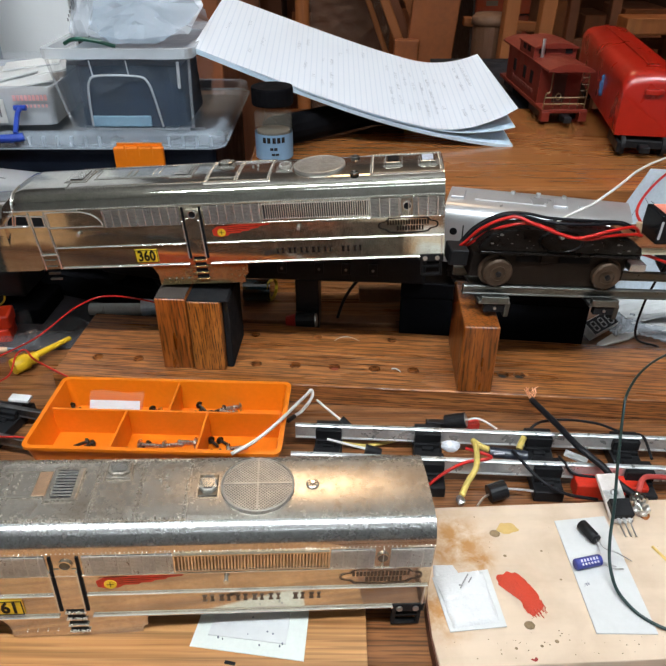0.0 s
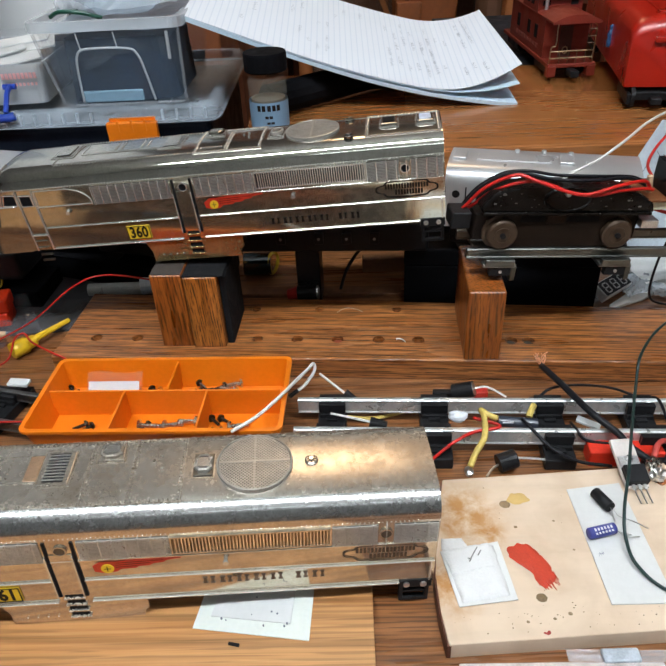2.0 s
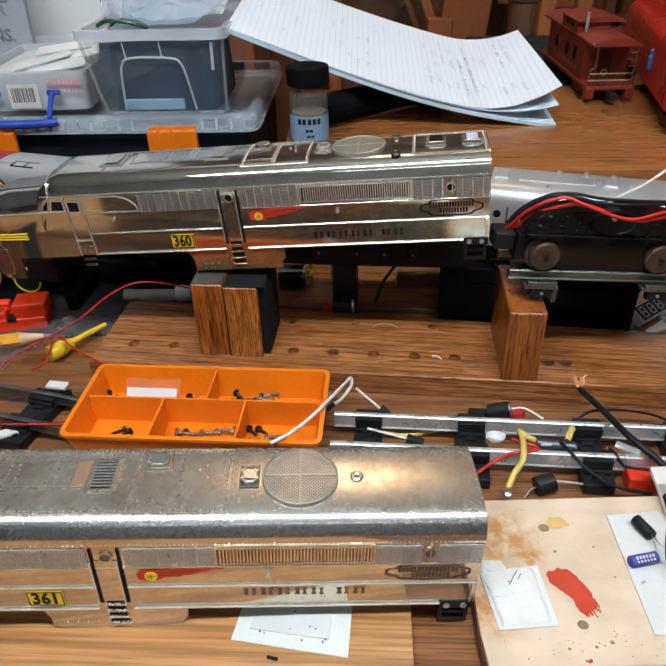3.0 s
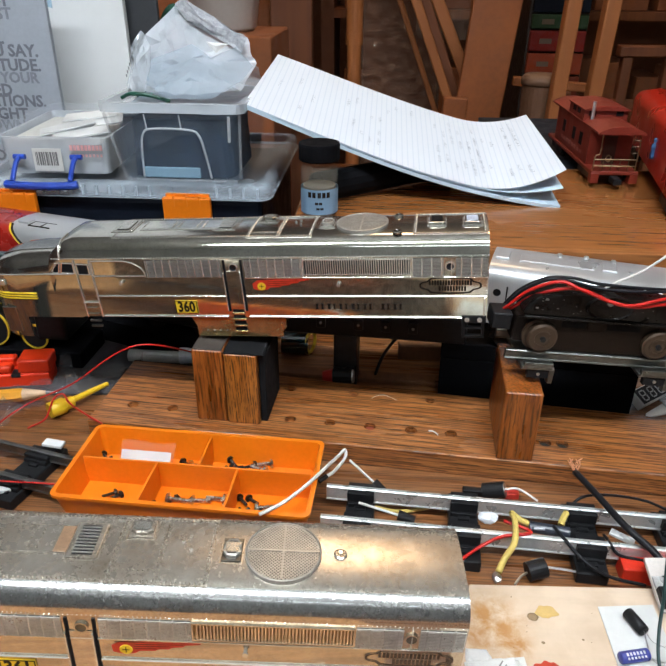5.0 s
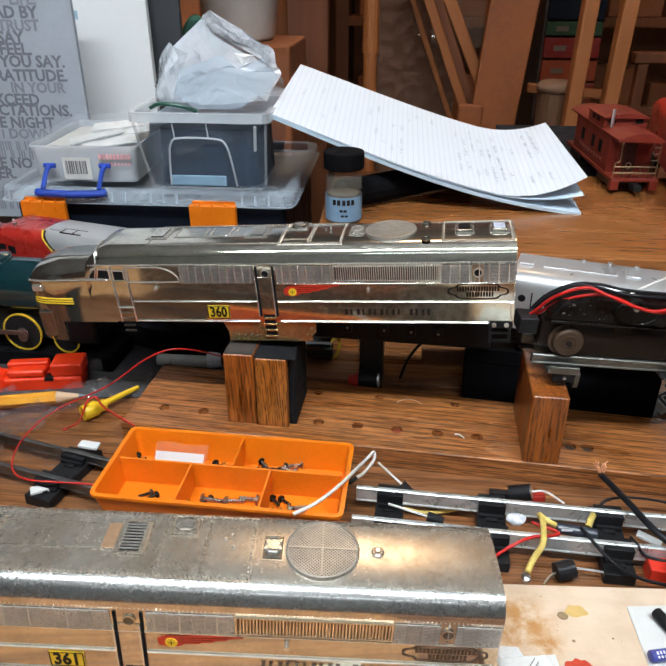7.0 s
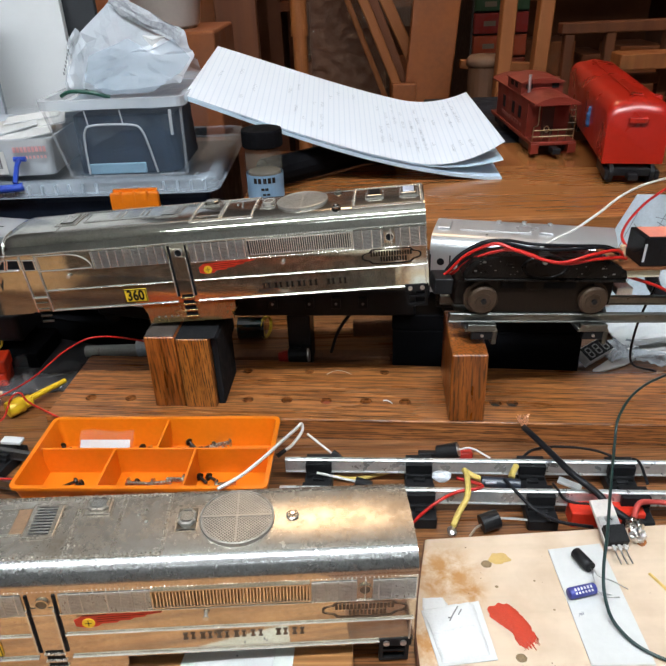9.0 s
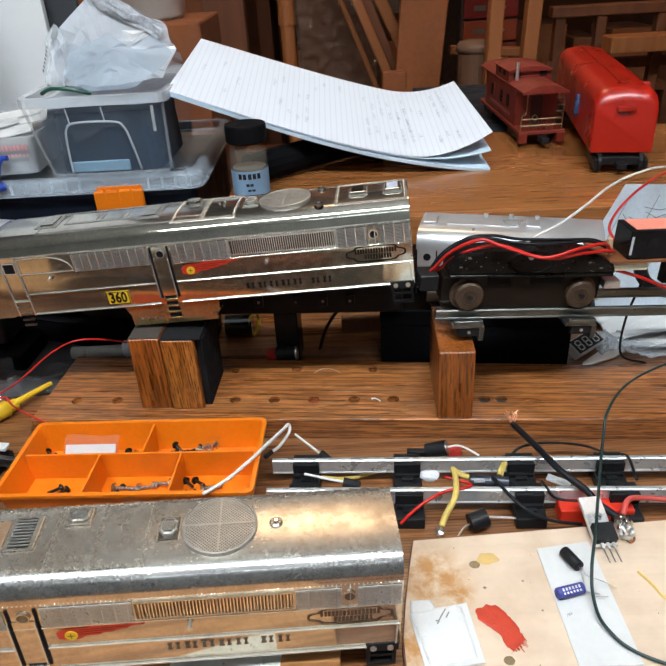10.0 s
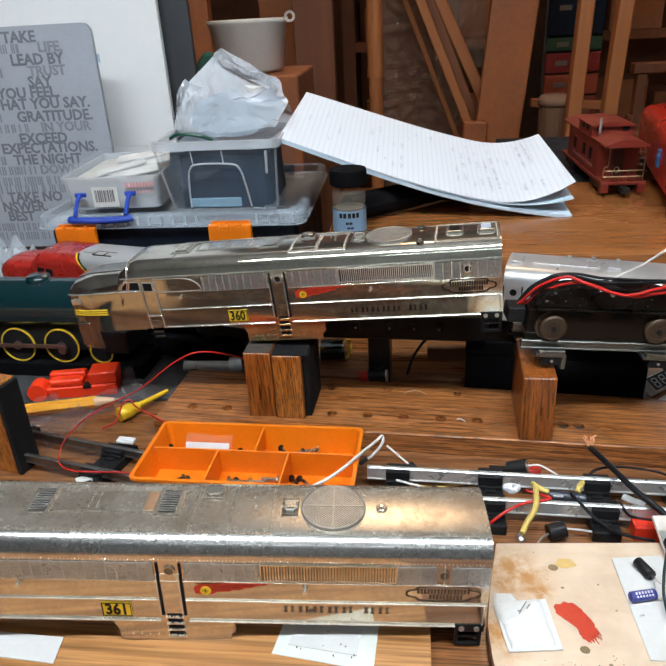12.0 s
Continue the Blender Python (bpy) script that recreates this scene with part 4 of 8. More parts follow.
part("hood_ledge", tube([(-0.2742, W2 - 0.0155, 0.0118), (-0.2718, W2 - 0.0188, 0.0127), (-0.268, W2 - 0.0209, 0.0133), (-0.26, W2 - 0.0225, 0.0137), (-0.25, W2 - 0.0230, 0.0139), (-0.2315, -0.0004, 0.0143), (-0.2165, -0.0004, 0.0143)], 0.00065, 6, 4), NICKEL_GLINT, la, smooth=True)
brow = [(-0.2312, -0.0003, 0.0146), (-0.2262, -0.0003, 0.0195)] + [(px, py - 0.0002, pz + 0.0001) for px, py, pz in ring(-0.2225, W2, GUT, TOP - 0.0006, -0.0142)[2:9]]
part("cab_brow", tube(brow, 0.0005, 6, 4), NICKEL_GLINT, la)
for z in (0.0016, 0.0, -0.0016):
    pts = [(-0.2436, -0.0003, z), (-0.256, 0.0003, z), (-0.2645, 0.0012, z), (-0.2705, 0.0038, z)]
    part("nose_stripe", tube(pts, 0.00055, 6, 4), YELLOW_INK, la, "yellow nose stripe")
    part("stripe_edge", tube([(x, y + 0.0002, zz - 0.0008) for x, y, zz in pts], 0.00035, 5, 4), INK, la)
part("number_board", box(-0.2688, -0.2625, 0.0, 0.003, 0.0068, 0.0105, 0.0004, pose(0, -0.0002, 0)), NICKEL_GLINT, la)
part("pilot_step", box(-0.2695, -0.2605, 0.0, 0.002, -0.0245, -0.0075, 0.0004), NICKEL, la)
part("windscreen", slab([(0.0045, 0.0), (0.0215, 0.0), (0.0195, 0.0068), (0.007, 0.0068)], -0.0003, 0.0003), SHADE_BLACK, la, at=Matrix.Translation((-0.2295, 0, 0.0255)) @ Matrix(((0, 0.72, -0.69, 0), (1, 0, 0, 0), (0, 0.69, 0.72, 0), (0, 0, 0, 1))))
part("windscreen", slab([(0.0045, 0.0), (0.0215, 0.0), (0.0195, 0.0068), (0.007, 0.0068)], -0.0003, 0.0003), SHADE_BLACK, la, at=Matrix.Translation((-0.2295, 0.0456, 0.0255)) @ Matrix(((0, 0.72, -0.69, 0), (-1, 0, 0, 0), (0, 0.69, 0.72, 0), (0, 0, 0, 1))))

lb = thing("locomotive_shell", "tarnished nickel toy diesel shell numbered 361 on a light board", "toy locomotive", SHELL_B)
body = loft(body_rings("plain"), ends=(True, True))
ob = smooth_by_angle(part("body_shell", body, NICKEL_OLD, lb))
ob.data.materials.append(NICKEL_ROOF)
ob.data.materials.append(NICKEL_WORN)
for poly in ob.data.polygons:
    c = poly.center
    if (c.z > GUT + 0.003 and poly.normal.z > 0.2) or (c.y > W2 * 1.5 and poly.normal.y > 0.3):
        poly.material_index = 2 if poly.normal.z < 0.93 and c.y < W2 else 1
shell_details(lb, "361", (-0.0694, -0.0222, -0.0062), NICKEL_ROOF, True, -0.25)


# ---- raised shelf and the things behind ----
shelf = thing("raised_shelf", "glossy reddish oak shelf raised above the bench", "shelf")
part("shelf_board", slab(((-0.066, 0.4662), (0.40, 0.4662), (0.40, 0.69), (-0.066, 0.69)), 0.066, 0.088, 0.0015), OAK_SHELF, shelf)
part("edge_strip", slab(((-0.066, 0.462), (0.40, 0.462), (0.40, 0.4660), (-0.066, 0.4660)), 0.066, 0.0878, 0.001), OAK_SHELF, shelf)
sup = thing("shelf_support", "dark oak riser under the raised shelf", "riser")
for x in (-0.05, 0.2, 0.36):
    part("riser", box(x, x + 0.02, 0.47, 0.68, 0.0, 0.066), OAK_DARK, sup)
DARKPLATE = plain("blue_black_plate", (0.012, 0.014, 0.019), 0.6, 0, 0.2)
solo("dark_plate", slab(((0.13, 0.6915), (0.25, 0.6915), (0.25, 0.96), (0.13, 0.96)), 0.0, 0.0865, 0.001), DARKPLATE, "blue-black equipment case behind the shelf", "case")

# storage case with a frosted lid
FROST = clear("frosted_plastic", (0.66, 0.74, 0.82), 0.2, 0.06)
FROST2 = clear("milky_plastic", (0.75, 0.79, 0.83), 0.35, 0.42)
NAVY = plain("navy_plastic", (0.008, 0.011, 0.019), 0.45, 0, 0.3)
case = thing("storage_case", "dark storage case with frosted ribbed lid and orange latches", "storage box")
part("case_body", box(-0.343, -0.099, 0.563, 0.757, 0.0, 0.0875, 0.006), NAVY, case)
lid = part("lid", tub(-0.352, -0.091, 0.555, 0.765, 0.101, 0.0885, 0.012, 0.0015, 0.003), clear("bluish_lid_plastic", (0.45, 0.55, 0.65), 0.3, 0.014, 0.1), case, "frosted clear lid")
part("lid_edge", tub(-0.3535, -0.0895, 0.5535, 0.7665, 0.0885, 0.0895, 0.012, 0.003), clear("pale_lid_edge", (0.68, 0.76, 0.84), 0.25, 0.4), lid)
bm = bmesh.new()
skirt = [[bm.verts.new((x, y, z)) for x, y in rounded(-0.3522 + k, -0.0908 - k, 0.5548 + k, 0.7652 - k, 0.012)] for k, z in ((0.0, 0.0896), (0.0003, 0.0985), (0.0012, 0.1008), (0.005, 0.1018), (0.009, 0.1012))]
for r0, r1 in zip(skirt, skirt[1:]):
    for i in range(len(r0)):
        bm.faces.new((r0[i], r0[(i + 1) % len(r0)], r1[(i + 1) % len(r0)], r1[i]))
part("lid_skirt", bm, clear("lid_skirt_plastic", (0.58, 0.67, 0.76), 0.22, 0.34), lid, smooth=True)
bm = bmesh.new()
for i in range(22):
    x = -0.343 + i * 0.0115
    if not (-0.184 < x < -0.138) and not (-0.335 < x < -0.288):
        add_box(bm, x, x + 0.0018, 0.5545, 0.5575, 0.0905, 0.0985)
tagged(part("lid_ribs", bm, clear("rib_plastic", (0.7, 0.78, 0.86), 0.3, 0.5), lid), kind="stuff")
for x0, x1 in ((-0.1805, -0.1395), (-0.3305, -0.2905)):
    lt = box(x0, x1, 0.548, 0.5535, 0.064, 0.0915, 0.0012)
    for i in range(3):
        add_box(lt, x0 + 0.009 + i * 0.011, x0 + 0.0105 + i * 0.011, 0.5475, 0.5495, 0.084, 0.093)
    add_box(lt, x0 + 0.002, x1 - 0.002, 0.5535, 0.557, 0.086, 0.0935)
    part("latch", lt, ORANGE, case, "orange latch")

# small clear box with white cards
sbox = thing("small_parts_box", "small clear plastic box of white cards with a blue handle", "storage box", pose(-0.3262, 0.574, 0.1012, 0, 0, 3))
part("box_body", tub(0, 0.094, 0, 0.12, 0, 0.031, 0.006, 0.0012, 0.003, 0.0012), FROST2, sbox)
part("box_lid", tub(-0.001, 0.095, -0.001, 0.121, 0.039, 0.0325, 0.006, 0.001, 0.002), FROST, sbox)
part("label_sheet", box(0.028, 0.053, -0.0016, -0.0012, 0.003, 0.0225), plain("dull_label_paper", (0.55, 0.54, 0.51), 0.7, 0, 0.06), sbox, "white paper label")
bm = bmesh.new()
rng = random.Random(3)
x = 0.0305
while x < 0.048:
    w = rng.choice((0.0005, 0.0009, 0.0014))
    add_box(bm, x, x + w, -0.0019, -0.0016, 0.008, 0.0195)
    x += w + rng.choice((0.0006, 0.001))
part("barcode", bm, plain("faded_black_print", (0.14, 0.13, 0.13), 0.6), sbox)
PINK = plain("faded_pink_print", (0.6, 0.3, 0.3), 0.8, 0, 0.2)
bm = bmesh.new()
for i in range(9):
    add_box(bm, 0.061 + i * 0.0032, 0.0633 + i * 0.0032, -0.0017, -0.0012, 0.021, 0.0255)
    add_box(bm, 0.061 + i * 0.0032, 0.0627 + i * 0.0032, -0.0017, -0.0012, 0.0155, 0.0178)
part("printed_strip", bm, PINK, sbox)
part("card_stack", box(0.006, 0.088, 0.006, 0.11, 0.002, 0.028, 0.001), plain("grey_card", (0.55, 0.54, 0.5), 0.8, 0, 0.1), sbox)
BLUE = plain("blue_plastic", (0.012, 0.05, 0.35), 0.4, 0, 0.15)
hd = part("handle", tube([(0.0045, -0.021, -0.0018), (0.0105, -0.0225, -0.0025), (0.036, -0.0228, -0.0032), (0.059, -0.0225, -0.0027), (0.0655, -0.021, -0.0018)], 0.0034, 10, 6), BLUE, sbox, "blue handle", at=pose(0.006, -0.002, -0.0005))
for x in (0.0115, 0.0605):
    part("handle_arm", tube([(x, -0.002, 0.0165), (x - 0.0005, -0.010, 0.013), (x - 0.001, -0.0215, 0.001)], 0.0021, 8, 5), BLUE, hd)
    part("handle_pin", cyl((x - 0.005, -0.0022, 0.0165), (x + 0.005, -0.0022, 0.0165), 0.0022, n=10), BLUE, hd)
for i, (dx, dz, turn, tip) in enumerate(((0.004, 0.0405, 20, -6), (-0.012, 0.0432, 24, -10), (0.010, 0.0458, 15, -7), (0.002, 0.049, 12, -5))):
    solo("white_card", box(-0.024, 0.024, -0.011, 0.011, -0.0007, 0.0007, 0.0002), PAPER, "narrow white card slip lying on the clear box", "card", pose(-0.2665 + dx, 0.597 + i * 0.011, 0.1012 + dz - 0.0085, (8, 2, 12, 5)[i], tip, turn), "cards on the small box")

# frosted bin with odds and ends
def crinkled(outline, depth, cuts=4, seed=0.0):
    """A creased piece of film stretched over an outline of places, in flat facets."""
    bm = bmesh.new()
    vs = [bm.verts.new(p) for p in outline]
    mid = sum((v.co for v in vs), Vector()) / len(vs)
    c = bm.verts.new(mid + Vector((0, -depth * 2, 0)))
    for i in range(len(vs)):
        bm.faces.new((vs[i], vs[(i + 1) % len(vs)], c))
    bmesh.ops.subdivide_edges(bm, edges=bm.edges[:], cuts=cuts, use_grid_fill=True)
    bmesh.ops.triangulate(bm, faces=bm.faces[:])
    for v in bm.verts:
        q = v.co + Vector((seed, seed * 0.7, 0))
        v.co += Vector((0.25, 1, 0.3)) * depth * (1.6 * abs(noise.noise(q * 60)) + 1.0 * noise.noise(q * 130) - 0.9 * abs(noise.noise(q * 240)))
    return bm


binn = thing("storage_bin", "frosted plastic bin full of dark parts and bags", "storage box", pose(0, -0.022, 0))


def tapered_bin(which):
    bm = bmesh.new()
    lo, hi = rounded(-0.2135, -0.1145, 0.583, 0.695, 0.008), rounded(-0.2212, -0.1105, 0.571, 0.71, 0.008)
    rim = rounded(-0.2243, -0.1072, 0.5675, 0.7135, 0.009)
    rim_in = rounded(-0.2195, -0.1122, 0.573, 0.708, 0.007)
    lo_in = rounded(-0.212, -0.116, 0.5845, 0.6935, 0.007)
    if which == "rim":
        seq = [(hi, 0.1602), (rim, 0.1602), (rim, 0.1675), (rim_in, 0.1675), (rim_in, 0.1602)]
    else:
        seq = [(lo, 0.1025), (hi, 0.16), (rim_in, 0.16), (lo_in, 0.104)]
    rings = [[bm.verts.new((x, y, z)) for x, y in lp] for lp, z in seq]
    n = len(rings[0])
    for a, b in zip(rings, rings[1:]):
        for i in range(n):
            bm.faces.new((a[i], a[(i + 1) % n], b[(i + 1) % n], b[i]))
    if which == "rim":
        for i in range(n):
            bm.faces.new((rings[-1][i], rings[-1][(i + 1) % n], rings[0][(i + 1) % n], rings[0][i]))
    else:
        bm.faces.new(rings[0][::-1])
        bm.faces.new(rings[-1])
    return bm


part("bin_body", tapered_bin("body"), clear("frosted_bin_plastic", (0.45, 0.6, 0.78), 0.3, 0.065), binn)
part("bin_rim", tapered_bin("rim"), clear("cloudy_rim_plastic", (0.74, 0.78, 0.82), 0.3, 0.36), binn)
part("bin_foot", box(-0.207, -0.197, 0.590, 0.60, 0.1008, 0.1025), FROST2, binn)
part("bin_foot", box(-0.140, -0.130, 0.590, 0.60, 0.1008, 0.1025), FROST2, binn)
part("bin_foot", box(-0.207, -0.130, 0.68, 0.69, 0.1008, 0.1025), FROST2, binn)
yy = lambda z: 0.5815 - (z - 0.1025) * 0.215
arch_pts = [(x, yy(z) - 0.0006, z) for x, z in ((-0.1961, 0.106), (-0.1935, 0.13), (-0.1905, 0.1425), (-0.1825, 0.1475), (-0.152, 0.147), (-0.1445, 0.142), (-0.1415, 0.128), (-0.1388, 0.106))]
STROKE = clear("moulded_line_plastic", (0.74, 0.78, 0.82), 0.35, 0.5)
part("bin_arch", tube(arch_pts, 0.0009, 6, 6), STROKE, binn)
for x in (-0.1865, -0.1585):
    part("bin_rib", tube([(x, yy(0.1475) - 0.0004, 0.1475), (x - 0.0004, yy(0.159) - 0.0004, 0.159)], 0.0006, 6, 3), STROKE, binn)
part("bin_rib", tube([(-0.1205, yy(0.138) - 0.001, 0.138), (-0.119, yy(0.158) - 0.001, 0.158)], 0.0013, 6, 3), STROKE, binn)
for pts in ([(-0.2205, 0.573, 0.159), (-0.2168, 0.5785, 0.13), (-0.213, 0.5845, 0.104)], [(-0.1112, 0.573, 0.159), (-0.1132, 0.5785, 0.13), (-0.1152, 0.5845, 0.104)], [(-0.211, 0.5832, 0.1032), (-0.163, 0.5826, 0.103), (-0.117, 0.5832, 0.1032)]):
    part("bin_edge", tube(pts, 0.0013, 6, 4), clear("cloudy_edge_plastic", (0.68, 0.73, 0.78), 0.35, 0.2), binn)
bm = bmesh.new()
rings = []
for k in range(7):
    s_ = k / 6
    lp = rounded(-0.2085 + 0.004 * s_, -0.1205 - 0.002 * s_, 0.5875 - 0.007 * s_, 0.675, 0.012)
    rings.append([bm.verts.new((x + 0.0008 * noise.noise(Vector((x * 70, y * 70, k))), y + 0.0012 * noise.noise(Vector((x * 60, y * 60, k + 5))), 0.1045 + 0.047 * s_ + 0.006 * (k == 6) * noise.noise(Vector((x * 50, y * 50, 1))))) for x, y in lp])
for a, b in zip(rings, rings[1:]):
    for i in range(len(a)):
        bm.faces.new((a[i], a[(i + 1) % len(a)], b[(i + 1) % len(a)], b[i]))
bm.faces.new(rings[0][::-1])
bm.faces.new(rings[-1])
solo("bag_tail", crinkled(((-0.214, 0.577, 0.1585), (-0.118, 0.577, 0.1585), (-0.117, 0.63, 0.1625), (-0.118, 0.698, 0.1625), (-0.214, 0.698, 0.1625)), 0.003, 5, 3.0), clear("cloudy_blue_film", (0.3, 0.38, 0.46), 0.3, 0.8), "cloudy blue plastic tucked into the frosted bin", "plastic bag", pose(0, -0.022, 0))
solo("crushed_film", crinkled(((-0.2135, 0.5815, 0.157), (-0.118, 0.5815, 0.157), (-0.121, 0.5835, 0.139), (-0.15, 0.5835, 0.146), (-0.178, 0.5845, 0.131), (-0.2085, 0.5855, 0.118)), 0.0012, 4, 8.0), clear("grey_blue_film", (0.4, 0.47, 0.55), 0.2, 0.13), "crushed grey film pressed against the bin wall", "plastic film", pose(0, -0.022, 0))
solo("dark_parts_bundle", bm, plain("slate_blue_cloth", (0.006, 0.016, 0.036), 0.8, 0, 0.7, 40), "dark slate-blue bundle inside the frosted bin", "bundle", pose(0, -0.022, 0))
solo("pale_blue_tissue", box(-0.197, -0.149, 0.584, 0.5866, 0.1045, 0.1135, 0.0012), plain("pale_blue_paper", (0.2, 0.34, 0.44), 0.7, 0, 0.15, 60), "pale blue paper roll at the bottom of the bin", "paper", pose(0, -0.022, 0))
BAGM = clear("clear_bag_film", (0.74, 0.79, 0.84), 0.08, 0.4)


def crumple(seed, cx, cy, cz, rx, ry, rz, n=4, rough=0.28):
    """A crushed film: a ball of flat facets pushed in and out."""
    bm = bmesh.new()
    bmesh.ops.create_icosphere(bm, subdivisions=n, radius=1.0)
    for v in bm.verts:
        k = 1 + rough * noise.noise(v.co * 2.3 + Vector((seed, 0, 0))) + rough * 0.5 * noise.noise(v.co * 5.1 + Vector((0, seed, 0)))
        v.co = Vector((cx + rx * v.co.x * k, cy + ry * v.co.y * k, cz + rz * v.co.z * k))
    return bm


GREYP = plain("grey_print", (0.12, 0.12, 0.13), 0.7)
bag = thing("plastic_bag", "crumpled clear plastic bag with printed paper, on the bin", "plastic bag")


LABELP = plain("grey_printed_paper", (0.34, 0.35, 0.37), 0.7, 0, 0.45, 260)
part("bag_film", crinkled(((-0.2108, 0.588, 0.1775), (-0.1964, 0.603, 0.2123), (-0.1735, 0.625, 0.2349), (-0.1454, 0.625, 0.2229), (-0.1151, 0.615, 0.2081), (-0.1066, 0.605, 0.1898), (-0.1138, 0.578, 0.1734), (-0.1557, 0.572, 0.1699), (-0.1904, 0.574, 0.171)), 0.0035, 5, 0.3), clear("milky_bag_film", (0.7, 0.74, 0.79), 0.12, 0.6), bag)
part("bag_back", crinkled(((-0.215, 0.64, 0.1705), (-0.1964, 0.606, 0.2123), (-0.1735, 0.628, 0.2349), (-0.1454, 0.628, 0.2229), (-0.1151, 0.618, 0.2081), (-0.108, 0.65, 0.1705)), -0.004, 5, 0.9), BAGM, bag)
part("bag_header", crinkled(((-0.1735, 0.618, 0.2349), (-0.1660, 0.616, 0.2395), (-0.1129, 0.604, 0.2100), (-0.1162, 0.603, 0.1995), (-0.1647, 0.611, 0.2222)), 0.0022, 3, 2.0), LABELP, bag, "grey printed header strip")
part("bag_flap", crinkled(((-0.2075, 0.572, 0.1700), (-0.2048, 0.580, 0.2016), (-0.1965, 0.590, 0.2157), (-0.1847, 0.580, 0.2053), (-0.1916, 0.572, 0.1720)), 0.004, 4, 5.0), BAGM, bag)
bm = bmesh.new()
for i in range(7):
    add_box(bm, -0.2035 + 0.0012 * i, -0.2028 + 0.0012 * i, 0.5655, 0.5662, 0.184 + 0.0028 * i, 0.1862 + 0.0028 * i)
part("flap_print", bm, GREYP, bag)
part("bag_front", crinkled(((-0.1860, 0.582, 0.1958), (-0.1543, 0.587, 0.2070), (-0.1378, 0.582, 0.1977), (-0.1177, 0.587, 0.2054), (-0.1045, 0.585, 0.1912), (-0.1123, 0.575, 0.1814), (-0.1354, 0.562, 0.1685), (-0.1695, 0.562, 0.1685), (-0.1904, 0.570, 0.1780)), 0.0024, 5, 7.0), clear("pale_blue_film", (0.36, 0.45, 0.54), 0.34, 0.42, 0.3), bag, "pale blue inner bag", smooth=True)
part("bag_slip", crinkled(((-0.1401, 0.579, 0.2096), (-0.1220, 0.579, 0.2081), (-0.1329, 0.577, 0.2011)), 0.0008, 2), PAPER, bag, "white folded paper corner")
solo("cord", tube([(-0.212, 0.573, 0.167), (-0.202, 0.568, 0.171), (-0.186, 0.567, 0.170), (-0.172, 0.572, 0.165)], 0.0016, 8), plain("green_plastic", (0.006, 0.07, 0.04), 0.4), "dark green cord end on the bin rim", "cord")

# notebook resting on bin, jar and shelf
NEAR, FAR = np.polyfit((0, 0.2, 0.45, 0.65, 1), (0.165, 0.146, 0.121, 0.1075, 0.0935), 3), np.polyfit((0, 0.25, 0.57, 0.8, 1), (0.186, 0.164, 0.139, 0.122, 0.114), 3)
LINED, nt, p = base("ruled_white_paper", 0.8)
wv = nt.nodes.new("ShaderNodeTexWave")
wv.bands_direction, wv.wave_profile = "X", "SIN"
wv.inputs["Scale"].default_value = 66.0
nt.links.new(coords(nt), wv.inputs["Vector"])
nt.links.new(ramp(nt, wv.outputs["Fac"], ((0.0, (0.6, 0.645, 0.72)), (0.07, (0.66, 0.7, 0.76)), (0.16, (0.7, 0.73, 0.78)))), p.inputs["Base Color"])
BLUEPAPER = plain("bluish_paper_edge", (0.55, 0.68, 0.78), 0.8, 0, 0.08)


def pad(lift, curl, u1=1.0, shrink=0.0):
    def fn(u, v):
        u2 = u * u1
        z = np.polyval(NEAR, u2) * (1 - v) + np.polyval(FAR, u2) * v + lift * (0.25 + 0.75 * u2)
        z += curl * max(0, u2 - 0.72) ** 2 / 0.078 * (1 - 0.25 * v)
        return (-0.110 + 0.2606 * u2 + 0.006 * v * (1 - 2.1 * u2), 0.565 - 0.003 * u2 + shrink + (0.156 - 2 * shrink) * v, float(z))
    return fn


nb = thing("writing_pad", "bent white ruled writing pad with handwritten notes, leaning on a bin", "notepad")
part("lower_page", sheet(pad(-0.0022, -0.002), 30, 8, 0.0028), BLUEPAPER, nb, "bluish lower pages")
part("middle_page", sheet(pad(0.0012, 0.010), 30, 8, 0.0006), BLUEPAPER, nb)
part("top_page", sheet(pad(0.0022, 0.024), 30, 8, 0.0003), LINED, nb, "ruled top page")
GRAPH = plain("pencil_grey", (0.16, 0.17, 0.2), 0.7, 0, 0.3)
bm, rng, fn = bmesh.new(), random.Random(11), pad(0.0036, 0.024)
for _ in range(64):
    grp = rng.random()
    u0 = rng.uniform(0.6, 0.92) if grp < 0.7 else (rng.uniform(0.06, 0.2) if grp < 0.82 else rng.uniform(0.3, 0.55))
    v0 = rng.uniform(0.12, 0.8)
    u0 = round(u0 * 34) / 34
    for k in range(rng.randint(3, 9)):
        v = v0 + k * 0.013
        du, dv = rng.uniform(0.004, 0.013), rng.uniform(-0.006, 0.012)
        if v + dv < 0.95:
            a, c = fn(u0, v), fn(u0 + du, v + dv)
            w_ = 0.0004
            bm.faces.new([bm.verts.new(q) for q in ((a[0], a[1] - w_, a[2]), (c[0], c[1] - w_, c[2]), (c[0], c[1] + w_, c[2]), (a[0], a[1] + w_, a[2]))])
tagged(part("pencil_notes", bm, plain("faint_pencil", (0.3, 0.32, 0.37), 0.8), nb), kind="stuff")

# jar
GLASSJ = clear("jar_plastic", (0.5, 0.46, 0.38), 0.08, 0.16)
jar = thing("small_jar", "small clear jar with black cap and pale blue label", "jar", pose(-0.0462, 0.53, 0.0882))
part("jar_body", lathe([(0.0, 0.0), (0.0135, 0.0), (0.0145, 0.002), (0.0145, 0.0365), (0.012, 0.0405), (0.0115, 0.0432)], 28, cap=False), GLASSJ, jar, smooth=True)
